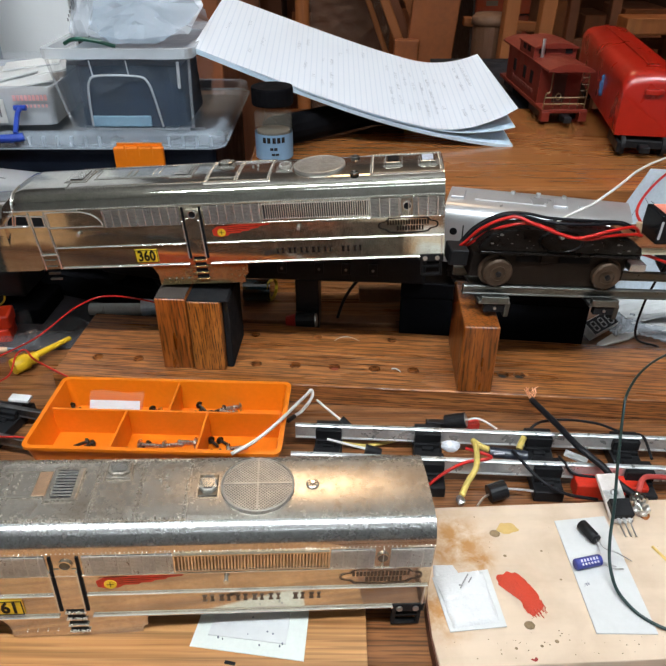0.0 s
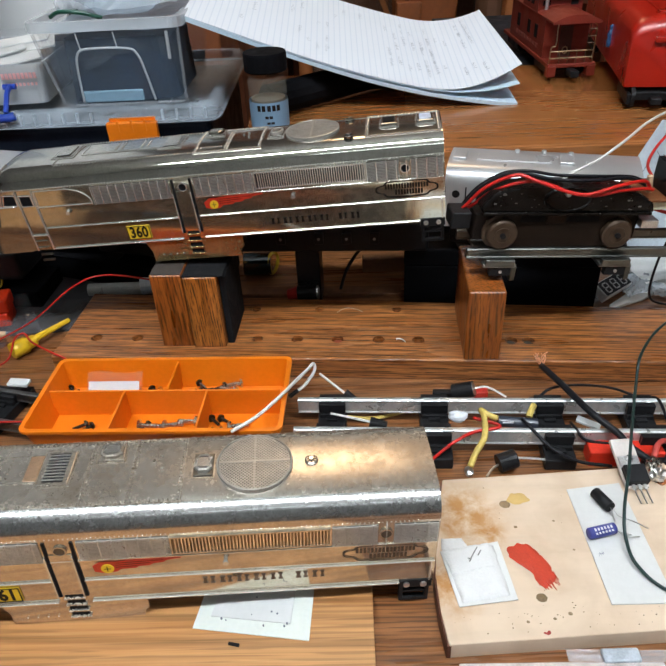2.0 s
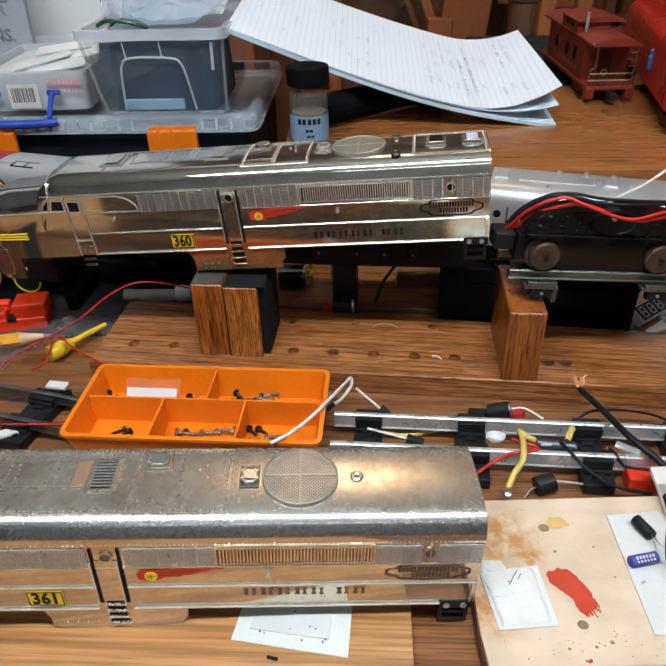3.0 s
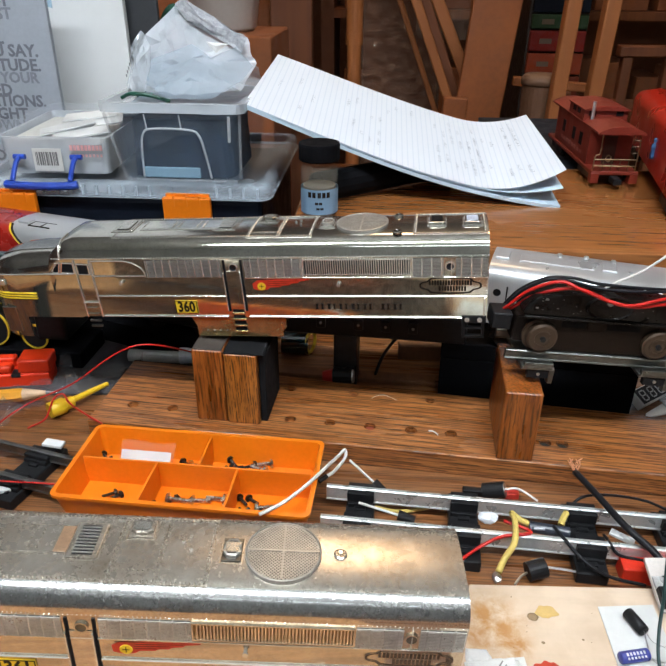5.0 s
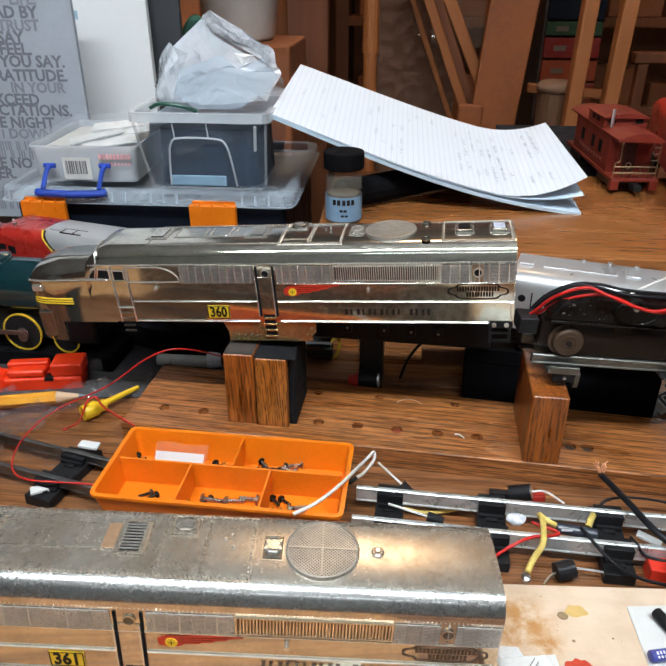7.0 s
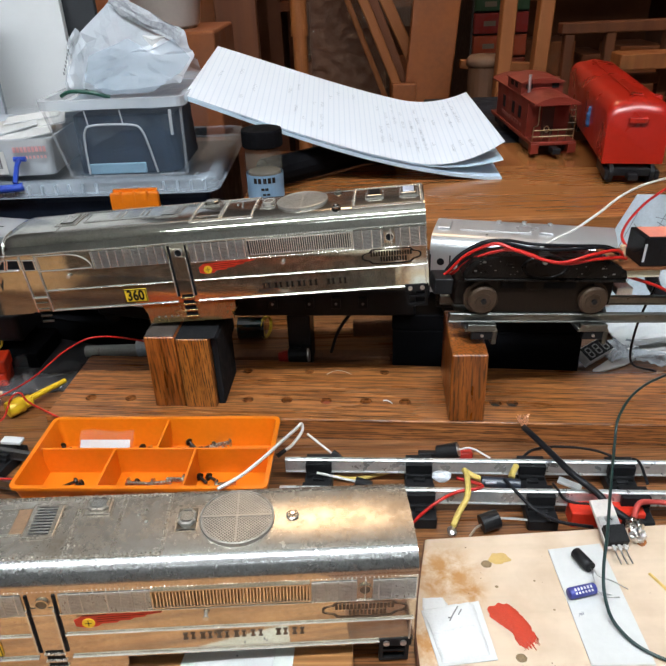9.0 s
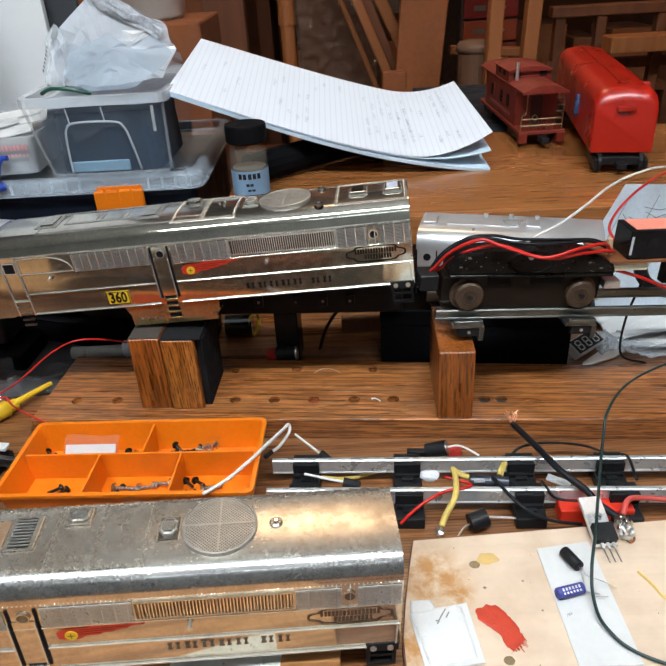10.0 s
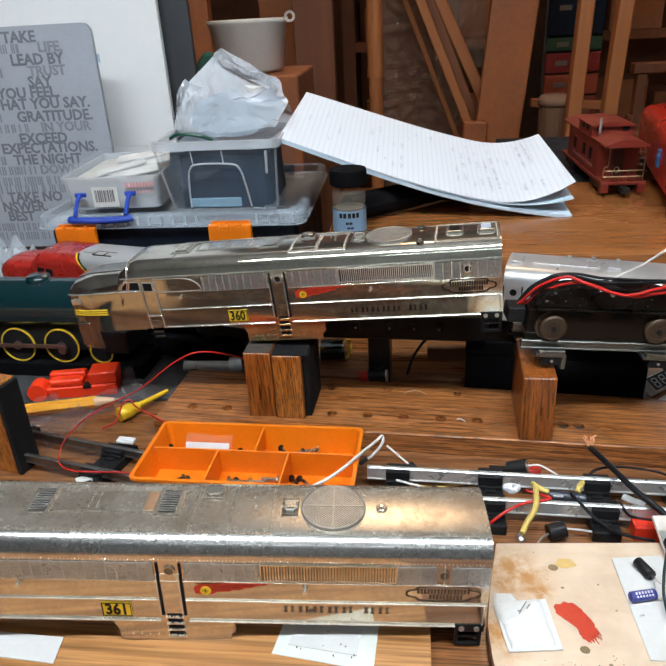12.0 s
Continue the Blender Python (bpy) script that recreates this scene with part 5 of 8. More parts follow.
part("powder", lathe([(0.0, 0.001), (0.0128, 0.001), (0.0128, 0.0235), (0.0, 0.024)], 24, cap=False), plain("cream_powder", (0.12, 0.1, 0.075), 0.9, 0, 0.1, 150), jar)
part("jar_label", lathe([(0.0147, 0.003), (0.0147, 0.0225)], 28, cap=False), plain("pale_blue_label", (0.17, 0.29, 0.42), 0.7, 0, 0.06), jar, "pale blue label")
bm = bmesh.new()
for i, (a0, z, h) in enumerate(((-118, 0.0165, 0.0042), (-104, 0.0165, 0.0042), (-88, 0.0165, 0.0042), (-74, 0.0165, 0.0042), (-60, 0.0165, 0.0042), (-96, 0.011, 0.002), (-84, 0.011, 0.002), (-92, 0.007, 0.0016), (-80, 0.007, 0.0016))):
    for k in range(2):
        a = radians(a0 + 5 * k)
        add_box(bm, -0.0006, 0.0006, -0.0150, -0.0146, z, z + h, Matrix.Rotation(a + math.pi / 2, 4, "Z"))
part("label_print", bm, INK, jar)
part("jar_cap", lathe([(0.0, 0.0428), (0.0152, 0.0428), (0.016, 0.0438), (0.016, 0.0545), (0.0155, 0.056), (0.0, 0.056)], 28, cap=False), BLACK_M, jar, "black cap")
solo("black_tool_handle", tube([(-0.05, 0.556, 0.1015), (0.0, 0.595, 0.102), (0.03, 0.62, 0.102), (0.06, 0.64, 0.1)], 0.0125, 14), BLACK_M, "black tool handle lying on the shelf under the pad", "tool")
solo("yellow_tool_tip", cyl((0.0655, 0.6425, 0.0955), (0.076, 0.647, 0.0955), 0.0068, n=14), YELLOW_INK, "yellow tool end lying on the shelf", "tool")

# grey sign, white panel, dark board
SIGNM = plain("slate_grey_board", (0.36, 0.39, 0.435), 0.6, 0, 0.07, 30)
SIGNT = plain("dark_grey_letters", (0.16, 0.17, 0.195), 0.6)
SIGNL = plain("faint_grey_letters", (0.225, 0.24, 0.275), 0.6)
sign = thing("slogan_sign", "slate grey slogan sign with darker capital lettering", "sign", pose(-0.3598, 0.775, 0.0, -1))
part("sign_board", slab(rounded(-0.22, 0.0, 0.0, 0.2665, 0.011), 0, 0.006), SIGNM, sign, at=pose(0, 0.006, 0, 90))
LINES = (("TAKE", -0.068, 0.2543, 1), ("LIFE.", -0.0375, 0.2425, 0), ("LEAD BY", -0.039, 0.2296, 1), ("TRUST", -0.039, 0.2165, 0), ("SAY", -0.0595, 0.2045, 1), ("YOU FEEL.", -0.0525, 0.1925, 1), ("WHAT YOU SAY.", -0.0168, 0.1797, 1), ("GRATITUDE.", -0.0165, 0.165, 1), ("IN YOUR", -0.0215, 0.152, 0), ("EXCEED", -0.054, 0.1389, 1), ("EXPECTATIONS.", -0.0175, 0.1272, 1), ("THE NIGHT", -0.041, 0.1132, 1), ("DOWN.", -0.042, 0.1005, 0), ("TAKE NO", -0.077, 0.0661, 1), ("NSWER.", -0.1, 0.0535, 1), ("BEST", -0.121, 0.041, 1))
for text, x, z, strong in LINES:
    tagged(part("sign_line", lettering(text, 0.0172 if strong else 0.0158, 0.0002, "RIGHT"), SIGNT if strong else SIGNL, sign, at=pose(x, -0.0004, z, 90)), kind="stuff")
rng = random.Random(8)
for z, x0, x1 in ((0.2425, -0.118, -0.092), (0.2165, -0.2, -0.12), (0.165, -0.175, -0.134), (0.152, -0.16, -0.102), (0.1132, -0.2, -0.142), (0.1005, -0.2, -0.105), (0.087, -0.2, -0.075), (0.0765, -0.2, -0.07), (0.0661, -0.2, -0.16), (0.027, -0.2, -0.11), (0.015, -0.2, -0.1)):
    bm, x = bmesh.new(), x0
    while x < x1:
        w = rng.uniform(0.004, 0.0085)
        b = min(x + w, x1)
        for s0, s1 in ((x, x + 0.0016), (b - 0.0016, b)):
            add_box(bm, s0, s1, -0.0006, -0.0001, z - 0.0052, z + 0.0052)
        x += w + rng.choice((0.0015, 0.0015, 0.006))
    tagged(part("sign_line", bm, SIGNL, sign), kind="stuff")
solo("foam_board", box(-0.80, -0.3055, 0.862, 0.872, 0.0, 0.46, 0.001), plain("white_foam_board", (0.8, 0.8, 0.79), 0.6, 0, 0.02, 8), "plain white foam board standing behind the sign", "board")
solo("blue_smudge", sheet(lambda u, v: (-0.412 + 0.022 * u, 0.8612, 0.2285 - 0.004 * v - 0.006 * u * v), 3, 2, 0.0004), plain("faded_blue_ink", (0.35, 0.5, 0.6), 0.7, 0, 0.4, 200), "faded blue ink smudge on the white panel", "mark")
solo("dark_board", box(-0.34, -0.272, 0.884, 0.892, 0.0, 0.45, 0.002), plain("charcoal_board", (0.03, 0.032, 0.036), 0.6), "charcoal board standing behind the white panel", "board")
solo("green_strap", tube([(-0.29, 0.92, 0.17), (-0.265, 0.92, 0.215), (-0.25, 0.93, 0.195), (-0.23, 0.93, 0.17)], 0.007, 8), plain("dark_green_webbing", (0.01, 0.06, 0.035), 0.7), "dark green strap loop behind the boards", "strap")


# ---- red caboose and red car on the shelf ----
CABRED = plain("faded_red_paint", (0.165, 0.016, 0.006), 0.5, 0, 0.14, 40)
BRIGHTRED = plain("glossy_red_paint", (0.36, 0.01, 0.003), 0.3, 0, 0.08, 30, 0, 0.3)
BRASS = plated("brass_wire", (0.5, 0.37, 0.22), (0.32, 0.23, 0.14), 0.35, 0.3)


def add_truck(parent, cx, cy, z, wide=0.034, gap=0.022, r=0.0062, n=2):
    tr = part("truck", box(cx - wide / 2 + 0.004, cx + wide / 2 - 0.004, cy - gap * 0.7, cy + gap * 0.7, z + r * 0.8, z + r * 1.6, 0.0008), BLACK_P, parent)
    for s_ in (-1, 1):
        part("side_frame", box(cx + s_ * wide / 2 - 0.0015, cx + s_ * wide / 2 + 0.0015, cy - gap * 0.85, cy + gap * 0.85, z + r * 0.5, z + r * 1.5, 0.0006), BLACK_P, tr)
        for k in (-0.5, 0.5):
            part("wheel", cyl((cx + s_ * (wide / 2 - 0.005), cy + k * gap, z + r), (cx + s_ * (wide / 2 - 0.002), cy + k * gap, z + r), r, n=18), BLACK_P, tr)


cab = thing("toy_caboose", "faded red toy caboose with end railings standing on the shelf", "toy train car", pose(0.2105, 0.629, 0.0885, 0, 0, 1.5) @ Matrix.Diagonal((0.93, 1.1, 1.12, 1)))
for y in (0.026, 0.118):
    add_truck(cab, 0, y, 0.0, 0.036)
part("underframe", box(-0.0225, 0.0225, -0.002, 0.146, 0.0095, 0.0125, 0.0006), CABRED, cab)


def arched(x0, x1, y0, y1, z0, z1, rise, n=10):
    bm = bmesh.new()
    prof = [(x0, z0)] + [(x0 + (x1 - x0) * i / n, z1 + rise * (1 - (2 * i / n - 1) ** 2)) for i in range(n + 1)] + [(x1, z0)]
    a, b = [bm.verts.new((x, y0, z)) for x, z in prof], [bm.verts.new((x, y1, z)) for x, z in prof]
    bm.faces.new(a)
    bm.faces.new(b[::-1])
    for i in range(len(prof)):
        j = (i + 1) % len(prof)
        bm.faces.new((a[j], a[i], b[i], b[j]))
    return bm


part("body", arched(-0.021, 0.021, 0.02, 0.126, 0.0125, 0.041, 0.004), CABRED, cab)
part("roof", arched(-0.0219, 0.0219, -0.003, 0.149, 0.0413, 0.0428, 0.0048), CABRED, cab)
cup = part("cupola", arched(-0.0215, 0.0215, 0.044, 0.09, 0.0425, 0.0515, 0.003), CABRED, cab)
part("cupola_roof", arched(-0.0226, 0.0226, 0.041, 0.093, 0.0517, 0.0526, 0.0032), CABRED, cup)
for x in (-0.0135, 0.0135):
    part("window", box(x - 0.0035, x + 0.0035, 0.0434, 0.044, 0.0475, 0.0515), SHADE_BLACK, cup)
for y in (0.056, 0.070):
    part("window", box(-0.0219, -0.0214, y, y + 0.008, 0.047, 0.0512), SHADE_BLACK, cup)
part("smoke_pipe", cyl((-0.0145, 0.04, 0.044), (-0.0145, 0.04, 0.0595), 0.0017, n=12), STEEL, cab, "grey smoke pipe")
for y in (0.04, 0.062, 0.095):
    part("window", box(-0.0214, -0.0209, y, y + 0.008, 0.024, 0.034), SHADE_BLACK, cab)
part("end_door", box(-0.006, 0.006, 0.0192, 0.02, 0.0135, 0.036), plain("dark_red_brown_door", (0.05, 0.014, 0.008), 0.6), cab)
# Posts and rungs are darker than the end rails.
DARK_BRASS = plain("dark_brass", (0.1, 0.06, 0.03), 0.5, 0.3, 0.3)
bars = [[(-0.021, 0.0, 0.0125), (-0.0205, -0.0005, 0.024), (-0.0165, -0.0005, 0.0265), (-0.016, 0.0, 0.041), (-0.012, 0.0, 0.0422), (0.012, 0.0, 0.0422), (0.0175, 0.0, 0.0405), (0.0195, 0.0, 0.036), (0.0195, 0.0, 0.0125)], [(-0.0205, -0.0004, 0.0215), (0.019, -0.0004, 0.0215)], [(-0.0205, -0.0004, 0.0165), (0.019, -0.0004, 0.0165)]]
for pts in bars:
    part("end_rail", tube(pts, 0.0006, 6, 4), BRASS, cab, "brass wire end rail")
for x in (-0.012, -0.004, 0.004, 0.012):
    part("rail_post", cyl((x, -0.0004, 0.0125), (x, -0.0004, 0.0215), 0.0004, n=6), DARK_BRASS, cab)
part("brake_wheel", lathe([(0.0028, 0.0), (0.0028, 0.0008), (0.002, 0.0008), (0.002, 0.0)], 14, "y", False), BRASS, cab, at=pose(-0.008, -0.001, 0.0225))
for z in (0.022, 0.027, 0.032, 0.037):
    part("ladder_rung", cyl((0.0125, -0.0012, z), (0.019, -0.0012, z), 0.0004, n=6), DARK_BRASS, cab)
part("end_step", box(-0.0225, -0.0145, -0.003, 0.004, 0.003, 0.011, 0.0005), CABRED, cab)
part("end_step", box(0.0145, 0.0225, -0.003, 0.004, 0.003, 0.011, 0.0005), CABRED, cab)
part("coupler", box(-0.004, 0.004, -0.013, 0.0, 0.004, 0.009, 0.001), BLACK_P, cab)
rng = random.Random(2)
bm = bmesh.new()
for i in range(8):
    add_box(bm, -0.02125, -0.0209, 0.036 + i * 0.009, 0.0415 + i * 0.009, 0.0175, 0.0205)
part("side_bars", bm, plain("dull_pale_print", (0.26, 0.07, 0.05), 0.7), cab)
solo("toy_figure", lathe([(0.0, 0.0), (0.0022, 0.0), (0.0026, 0.004), (0.0021, 0.0075), (0.0028, 0.009), (0.0024, 0.0125), (0.001, 0.0135), (0.0018, 0.015), (0.0017, 0.017), (0.0, 0.0178)], 10, cap=False), plain("blue_paint", (0.03, 0.1, 0.25), 0.5), "tiny plain blue toy figure hung on the caboose ladder", "toy figure", pose(0.2375, 0.62, 0.1165), smooth=True)

car = thing("red_toy_car", "long glossy bright red toy rail car standing on the shelf", "toy train car", pose(0.2475, 0.5375, 0.0885, 0, 0, -10))
for y in (0.014, 0.2):
    add_truck(car, 0, y, 0.0, 0.038, 0.024, 0.0078)
bm = bmesh.new()
prof = [(-0.0236, 0.0165), (-0.0236, 0.053)] + [(-0.0236 + 0.0115 * (1 - math.cos(radians(a))), 0.053 + 0.0105 * math.sin(radians(a))) for a in (15, 30, 45, 60, 75, 90)] + [(0.0, 0.0655)]
prof += [(-x, z) for x, z in prof[-2::-1]]
st = [(0.0, 0.97, 0.8), (0.0012, 0.985, 0.87), (0.004, 0.995, 0.94), (0.008, 1.0, 0.98), (0.013, 1.0, 1.0), (0.235, 1.0, 1.0)]
rv = [[bm.verts.new((x * w, y, 0.012 + (z - 0.012) * h)) for x, z in prof] for y, w, h in st]
for a, b in zip(rv, rv[1:]):
    for i in range(len(prof)):
        j = (i + 1) % len(prof)
        bm.faces.new((a[i], a[j], b[j], b[i]))
bm.faces.new(rv[0])
bm.faces.new(rv[-1][::-1])
smooth_by_angle(part("car_body", bm, BRIGHTRED, car), 40)
part("roof_walk", box(-0.004, 0.004, 0.016, 0.225, 0.0652, 0.0662, 0.0005), BRIGHTRED, car)
part("roof_hatch", box(0.013, 0.019, 0.018, 0.026, 0.0605, 0.0648, 0.0012), BRIGHTRED, car)
part("end_hood", box(-0.0075, 0.0065, -0.003, 0.004, 0.0475, 0.0515, 0.0008), BRIGHTRED, car)
part("coupler", box(-0.004, 0.004, -0.012, 0.004, 0.005, 0.01, 0.001), BLACK_P, car)

# ---- painted diesels behind the shells ----
SILVER = plain("silver_paint", (0.56, 0.565, 0.57), 0.32, 0.6, 0.04, 25)
WARRED = plain("red_toy_paint", (0.33, 0.018, 0.012), 0.28, 0, 0.12, 60, 0, 0.3)


def stand_trucks(loco, xs, z):
    for x in xs:
        tr = part("truck", box(x - 0.03, x + 0.03, 0.006, 0.0396, z + 0.006, LOW + 0.001, 0.002), BLACK_P, loco)
        for k in (-0.019, 0.019):
            for y in (0.0075, 0.0335):
                part("wheel", cyl((x + k, y, z + 0.0075), (x + k, y + 0.0045, z + 0.0075), 0.0075, n=18), BLACK_P, tr)
    part("underframe", box(xs[0], xs[-1], 0.01, 0.0356, z + 0.008, LOW + 0.002), BLACK_P, loco)


war = thing("painted_diesel", "toy diesel with red nose and silver body", "toy locomotive", pose(-0.108, 0.4285, 0.0535, 0, 0, -16))
ob = smooth_by_angle(part("body_shell", loft(body_rings("cab"), ends=(True, True)), SILVER, war))
bm = bmesh.new()
bm.from_mesh(ob.data)
for d in (-0.19,):
    bmesh.ops.bisect_plane(bm, geom=bm.verts[:] + bm.edges[:] + bm.faces[:], plane_co=(-0.178, 0, 0.03), plane_no=(1, 0, 1.2))
for fc in bm.faces:
    c = fc.calc_center_median()
    fc.material_index = 1 if (c.x + 0.178) + 1.2 * (c.z - 0.03) < 0 else 0
bm.to_mesh(ob.data)
bm.free()
ob.data.materials.append(WARRED)
for dx, m in ((0.0008, YELLOW_INK), (0.0026, INK)):
    pts = [(-0.178 + dx + 1.2 * (0.03 - z), y, z) for y, z in ((-0.0003, 0.0), (-0.0003, 0.014), (-0.0003, 0.0232), (0.0025, 0.0300), (0.0085, 0.0337))]
    part("colour_band", tube(pts, 0.001, 6, 5), m, war)
for outline in ([(-0.2235, 0.0152), (-0.2150, 0.0148), (-0.2150, 0.0208), (-0.2215, 0.0212)], [(-0.2128, 0.0140), (-0.2058, 0.0138), (-0.2058, 0.0200), (-0.2128, 0.0204)]):
    part("cab_window", flat_shape(outline, -0.0003, 0.0004), SHADE_BLACK, war)
part("roof_vent", box(-0.178, -0.168, 0.012, 0.02, TOP, TOP + 0.0015, 0.0004), SILVER, war)
bm = bmesh.new()
for x0, x1, y0, y1 in ((-0.166, -0.146, 0.009, 0.0095), (-0.166, -0.146, 0.0175, 0.018), (-0.166, -0.1655, 0.009, 0.018), (-0.155, -0.1545, 0.009, 0.018)):
    add_box(bm, x0, x1, y0, y1, TOP - 0.0004, TOP + 0.0008)
part("hatch_outline", bm, INK, war)
part("roof_horn", cyl((-0.213, 0.012, TOP), (-0.213, 0.012, TOP + 0.002), 0.0016, n=12), STEEL, war)
stand_trucks(war, (-0.19, -0.04), -0.0335)

sil = thing("painted_diesel", "silver-painted toy diesel unit without a cab", "toy locomotive", pose(0.1563, 0.3745, 0.0665, 0, 0, -15.7))
rg = [ring(-0.09 + i * 0.0139, W2, GUT, TOP, -0.004) for i in range(9)]
smooth_by_angle(part("body_shell", loft(rg, ends=(True, True)), SILVER, sil))
for x in (-0.083, 0.0):
    part("porthole", disc_side(x, 0.0178, 0.0024, -0.0003, 0.0), SHADE_BLACK, sil)
for x in (-0.0775, -0.0705, -0.09):
    part("door_slot", box(x, x + 0.0008, -0.0004, 0.0, -0.008, 0.0225), SHADE_BLACK, sil)
bm = bmesh.new()
for i in range(24):
    add_box(bm, -0.066 + i * 0.0034, -0.0655 + i * 0.0034, -0.0006, 0, 0.0118, 0.0226)
tagged(part("fluted_band", bm, SILVER, sil), kind="stuff")
part("roof_panel", box(-0.073, -0.029, 0.016, 0.027, TOP + 0.0002, TOP + 0.0012, 0.0003), SILVER, sil)
for x in (-0.088, -0.0245):
    part("roof_vent", box(x, x + 0.0085, 0.0155, 0.0285, TOP, TOP + 0.002, 0.0006), SILVER, sil)
for x, y in ((-0.05, 0.034), (-0.034, 0.035), (-0.018, 0.034), (-0.008, 0.02)):
    part("roof_bolt", cyl((x, y, TOP), (x, y, TOP + 0.0018), 0.0015, n=10), SILVER, sil)
part("side_sill", box(-0.086, 0.018, 0.004, 0.0416, -0.0125, -0.0038, 0.001), BLACK_P, sil)
stand_trucks(sil, (-0.056, -0.008), -0.0242)

# ---- green steam engine ----
TEAL = plain("dark_green_enamel", (0.002, 0.021, 0.026), 0.12, 0, 0.08, 40, 0, 0.8)
TIRE = plain("yellow_wheel_paint", (0.62, 0.42, 0.03), 0.4, 0, 0.1)
RODM = plated("tarnished_rod", (0.45, 0.33, 0.3), (0.3, 0.2, 0.18), 0.4, 0.4)
stm = thing("steam_locomotive", "dark green toy steam engine with yellow-rimmed driving wheels", "toy locomotive", pose(-0.30, 0.444, 0.0135, 0, 0, -3))
bm = bmesh.new()
prof = [(-0.0205 * math.cos(radians(a)), 0.0472 + 0.0205 * math.sin(radians(a))) for a in range(-45, 226, 9)]
a, b = [bm.verts.new((-0.16, y, z)) for y, z in prof], [bm.verts.new((0.076, y, z)) for y, z in prof]
for i in range(len(prof)):
    j = (i + 1) % len(prof)
    bm.faces.new((a[i], a[j], b[j], b[i]))
bm.faces.new(a[::-1])
bm.faces.new(b)
smooth_by_angle(part("boiler_shroud", bm, TEAL, stm), 40)
part("dome", lathe([(0.0098, 0.064), (0.0098, 0.0685), (0.0088, 0.0705), (0.0, 0.0712)], 24, cap=False), TEAL, stm, at=pose(0.005, 0, 0), smooth=True)
part("dome", lathe([(0.0065, 0.064), (0.0065, 0.071), (0.005, 0.0725), (0.0, 0.073)], 20, cap=False), TEAL, stm, at=pose(-0.05, 0, 0), smooth=True)
part("chassis", box(-0.16, 0.08, -0.012, 0.012, 0.008, 0.035, 0.002), BLACK_P, stm)
part("cylinder_block", box(0.058, 0.082, -0.018, 0.018, 0.008, 0.03, 0.003), BLACK_P, stm)
for x in (-0.091, -0.054, -0.017, 0.022, 0.056):
    r = 0.0152 if x < 0.05 else 0.010
    wl = part("driving_wheel", cyl((x, -0.0165, r), (x, -0.0125, r), r - 0.0012, n=28), BLACK_P, stm)
    part("wheel_rim", lathe([(r, -0.0158), (r, -0.0172), (r - 0.0011, -0.0172), (r - 0.0011, -0.0158)], 36, "y", False), TIRE, wl, "yellow rim", at=pose(x, 0, r))
    if x < 0.05:
        part("hub", cyl((x, -0.019, r), (x, -0.016, r), 0.0035, n=14), RODM, wl)
part("side_rod", box(-0.095, 0.028, -0.0205, -0.019, 0.0142, 0.0178, 0.0004), RODM, stm)
part("crosshead", cyl((0.024, -0.021, 0.0128), (0.024, -0.0185, 0.0128), 0.0036, n=14), RODM, stm)
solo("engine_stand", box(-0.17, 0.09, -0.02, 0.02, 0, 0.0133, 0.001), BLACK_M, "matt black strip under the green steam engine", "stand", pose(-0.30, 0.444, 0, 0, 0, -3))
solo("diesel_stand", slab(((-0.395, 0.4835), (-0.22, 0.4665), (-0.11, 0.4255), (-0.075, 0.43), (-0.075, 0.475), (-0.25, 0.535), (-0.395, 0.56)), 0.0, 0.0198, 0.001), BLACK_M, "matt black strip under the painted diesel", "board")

# ---- black box, brown box, papers under the shelf ----
bbx = thing("black_box", "matt black cardboard box standing on the bench", "box", pose(0.0465, 0.4072, 0, 0, 0, -6.3))
part("body", box(0.0004, 0.1276, 0.0004, 0.0516, 0, 0.030, 0.0008), BLACK_M, bbx)
part("lid", box(0, 0.128, 0, 0.052, 0.0302, 0.042, 0.001), BLACK_M, bbx)
KRAFT = plain("dull_kraft", (0.17, 0.072, 0.028), 0.6, 0, 0.3, 25)
solo("brown_box", box(0.02, 0.054, 0.453, 0.461, 0.0, 0.012, 0.001), KRAFT, "low brown carton lying in shadow on the bench", "box")
solo("offcut", box(-0.07, 0.046, 0.0, 0.011, 0.0, 0.003, 0.0006), KRAFT, "thin pale wood slat lying behind the drilled plank", "slat", pose(0, 0.4195, 0, 0, 0, -3))
bd = thing("bullet_lamp", "small black lamp socket with a red cap", "lamp socket")
part("socket", cyl((-0.0255, 0.4045, 0.0135), (-0.0125, 0.4035, 0.0145), 0.0055, n=14), BLACK_P, bd)
part("steel_ring", cyl((-0.0125, 0.4035, 0.0145), (-0.0112, 0.4034, 0.0146), 0.0048, n=14), STEEL, bd)
part("foot", box(-0.024, -0.014, 0.401, 0.407, 0.0, 0.0095, 0.0006), BLACK_P, bd)
part("cap", cyl((-0.0325, 0.4052, 0.0125), (-0.0257, 0.4046, 0.0134), 0.0036, 0.005, n=14), plain("red_cap", (0.4, 0.02, 0.015), 0.4), bd, "red cap")

und = thing("toy_underframe", "black toy train underframe standing in shadow behind the plank", "toy chassis", pose(-0.072, 0.4105, 0, 0, 0, -4))
part("frame", box(0, 0.134, 0.0, 0.026, 0.0432, 0.063, 0.002), BLACK_P, und)
leg = part("truck", box(0.046, 0.062, 0.002, 0.024, 0.0, 0.0432, 0.001), BLACK_P, und)
for k in (0.05, 0.058):
    part("axle_box", box(k - 0.003, k + 0.003, -0.0015, 0.002, 0.012, 0.02, 0.0006), BLACK_P, leg)
part("rest_bar", box(0.122, 0.13, 0.004, 0.022, 0.0424, 0.0432), BLACK_P, und)
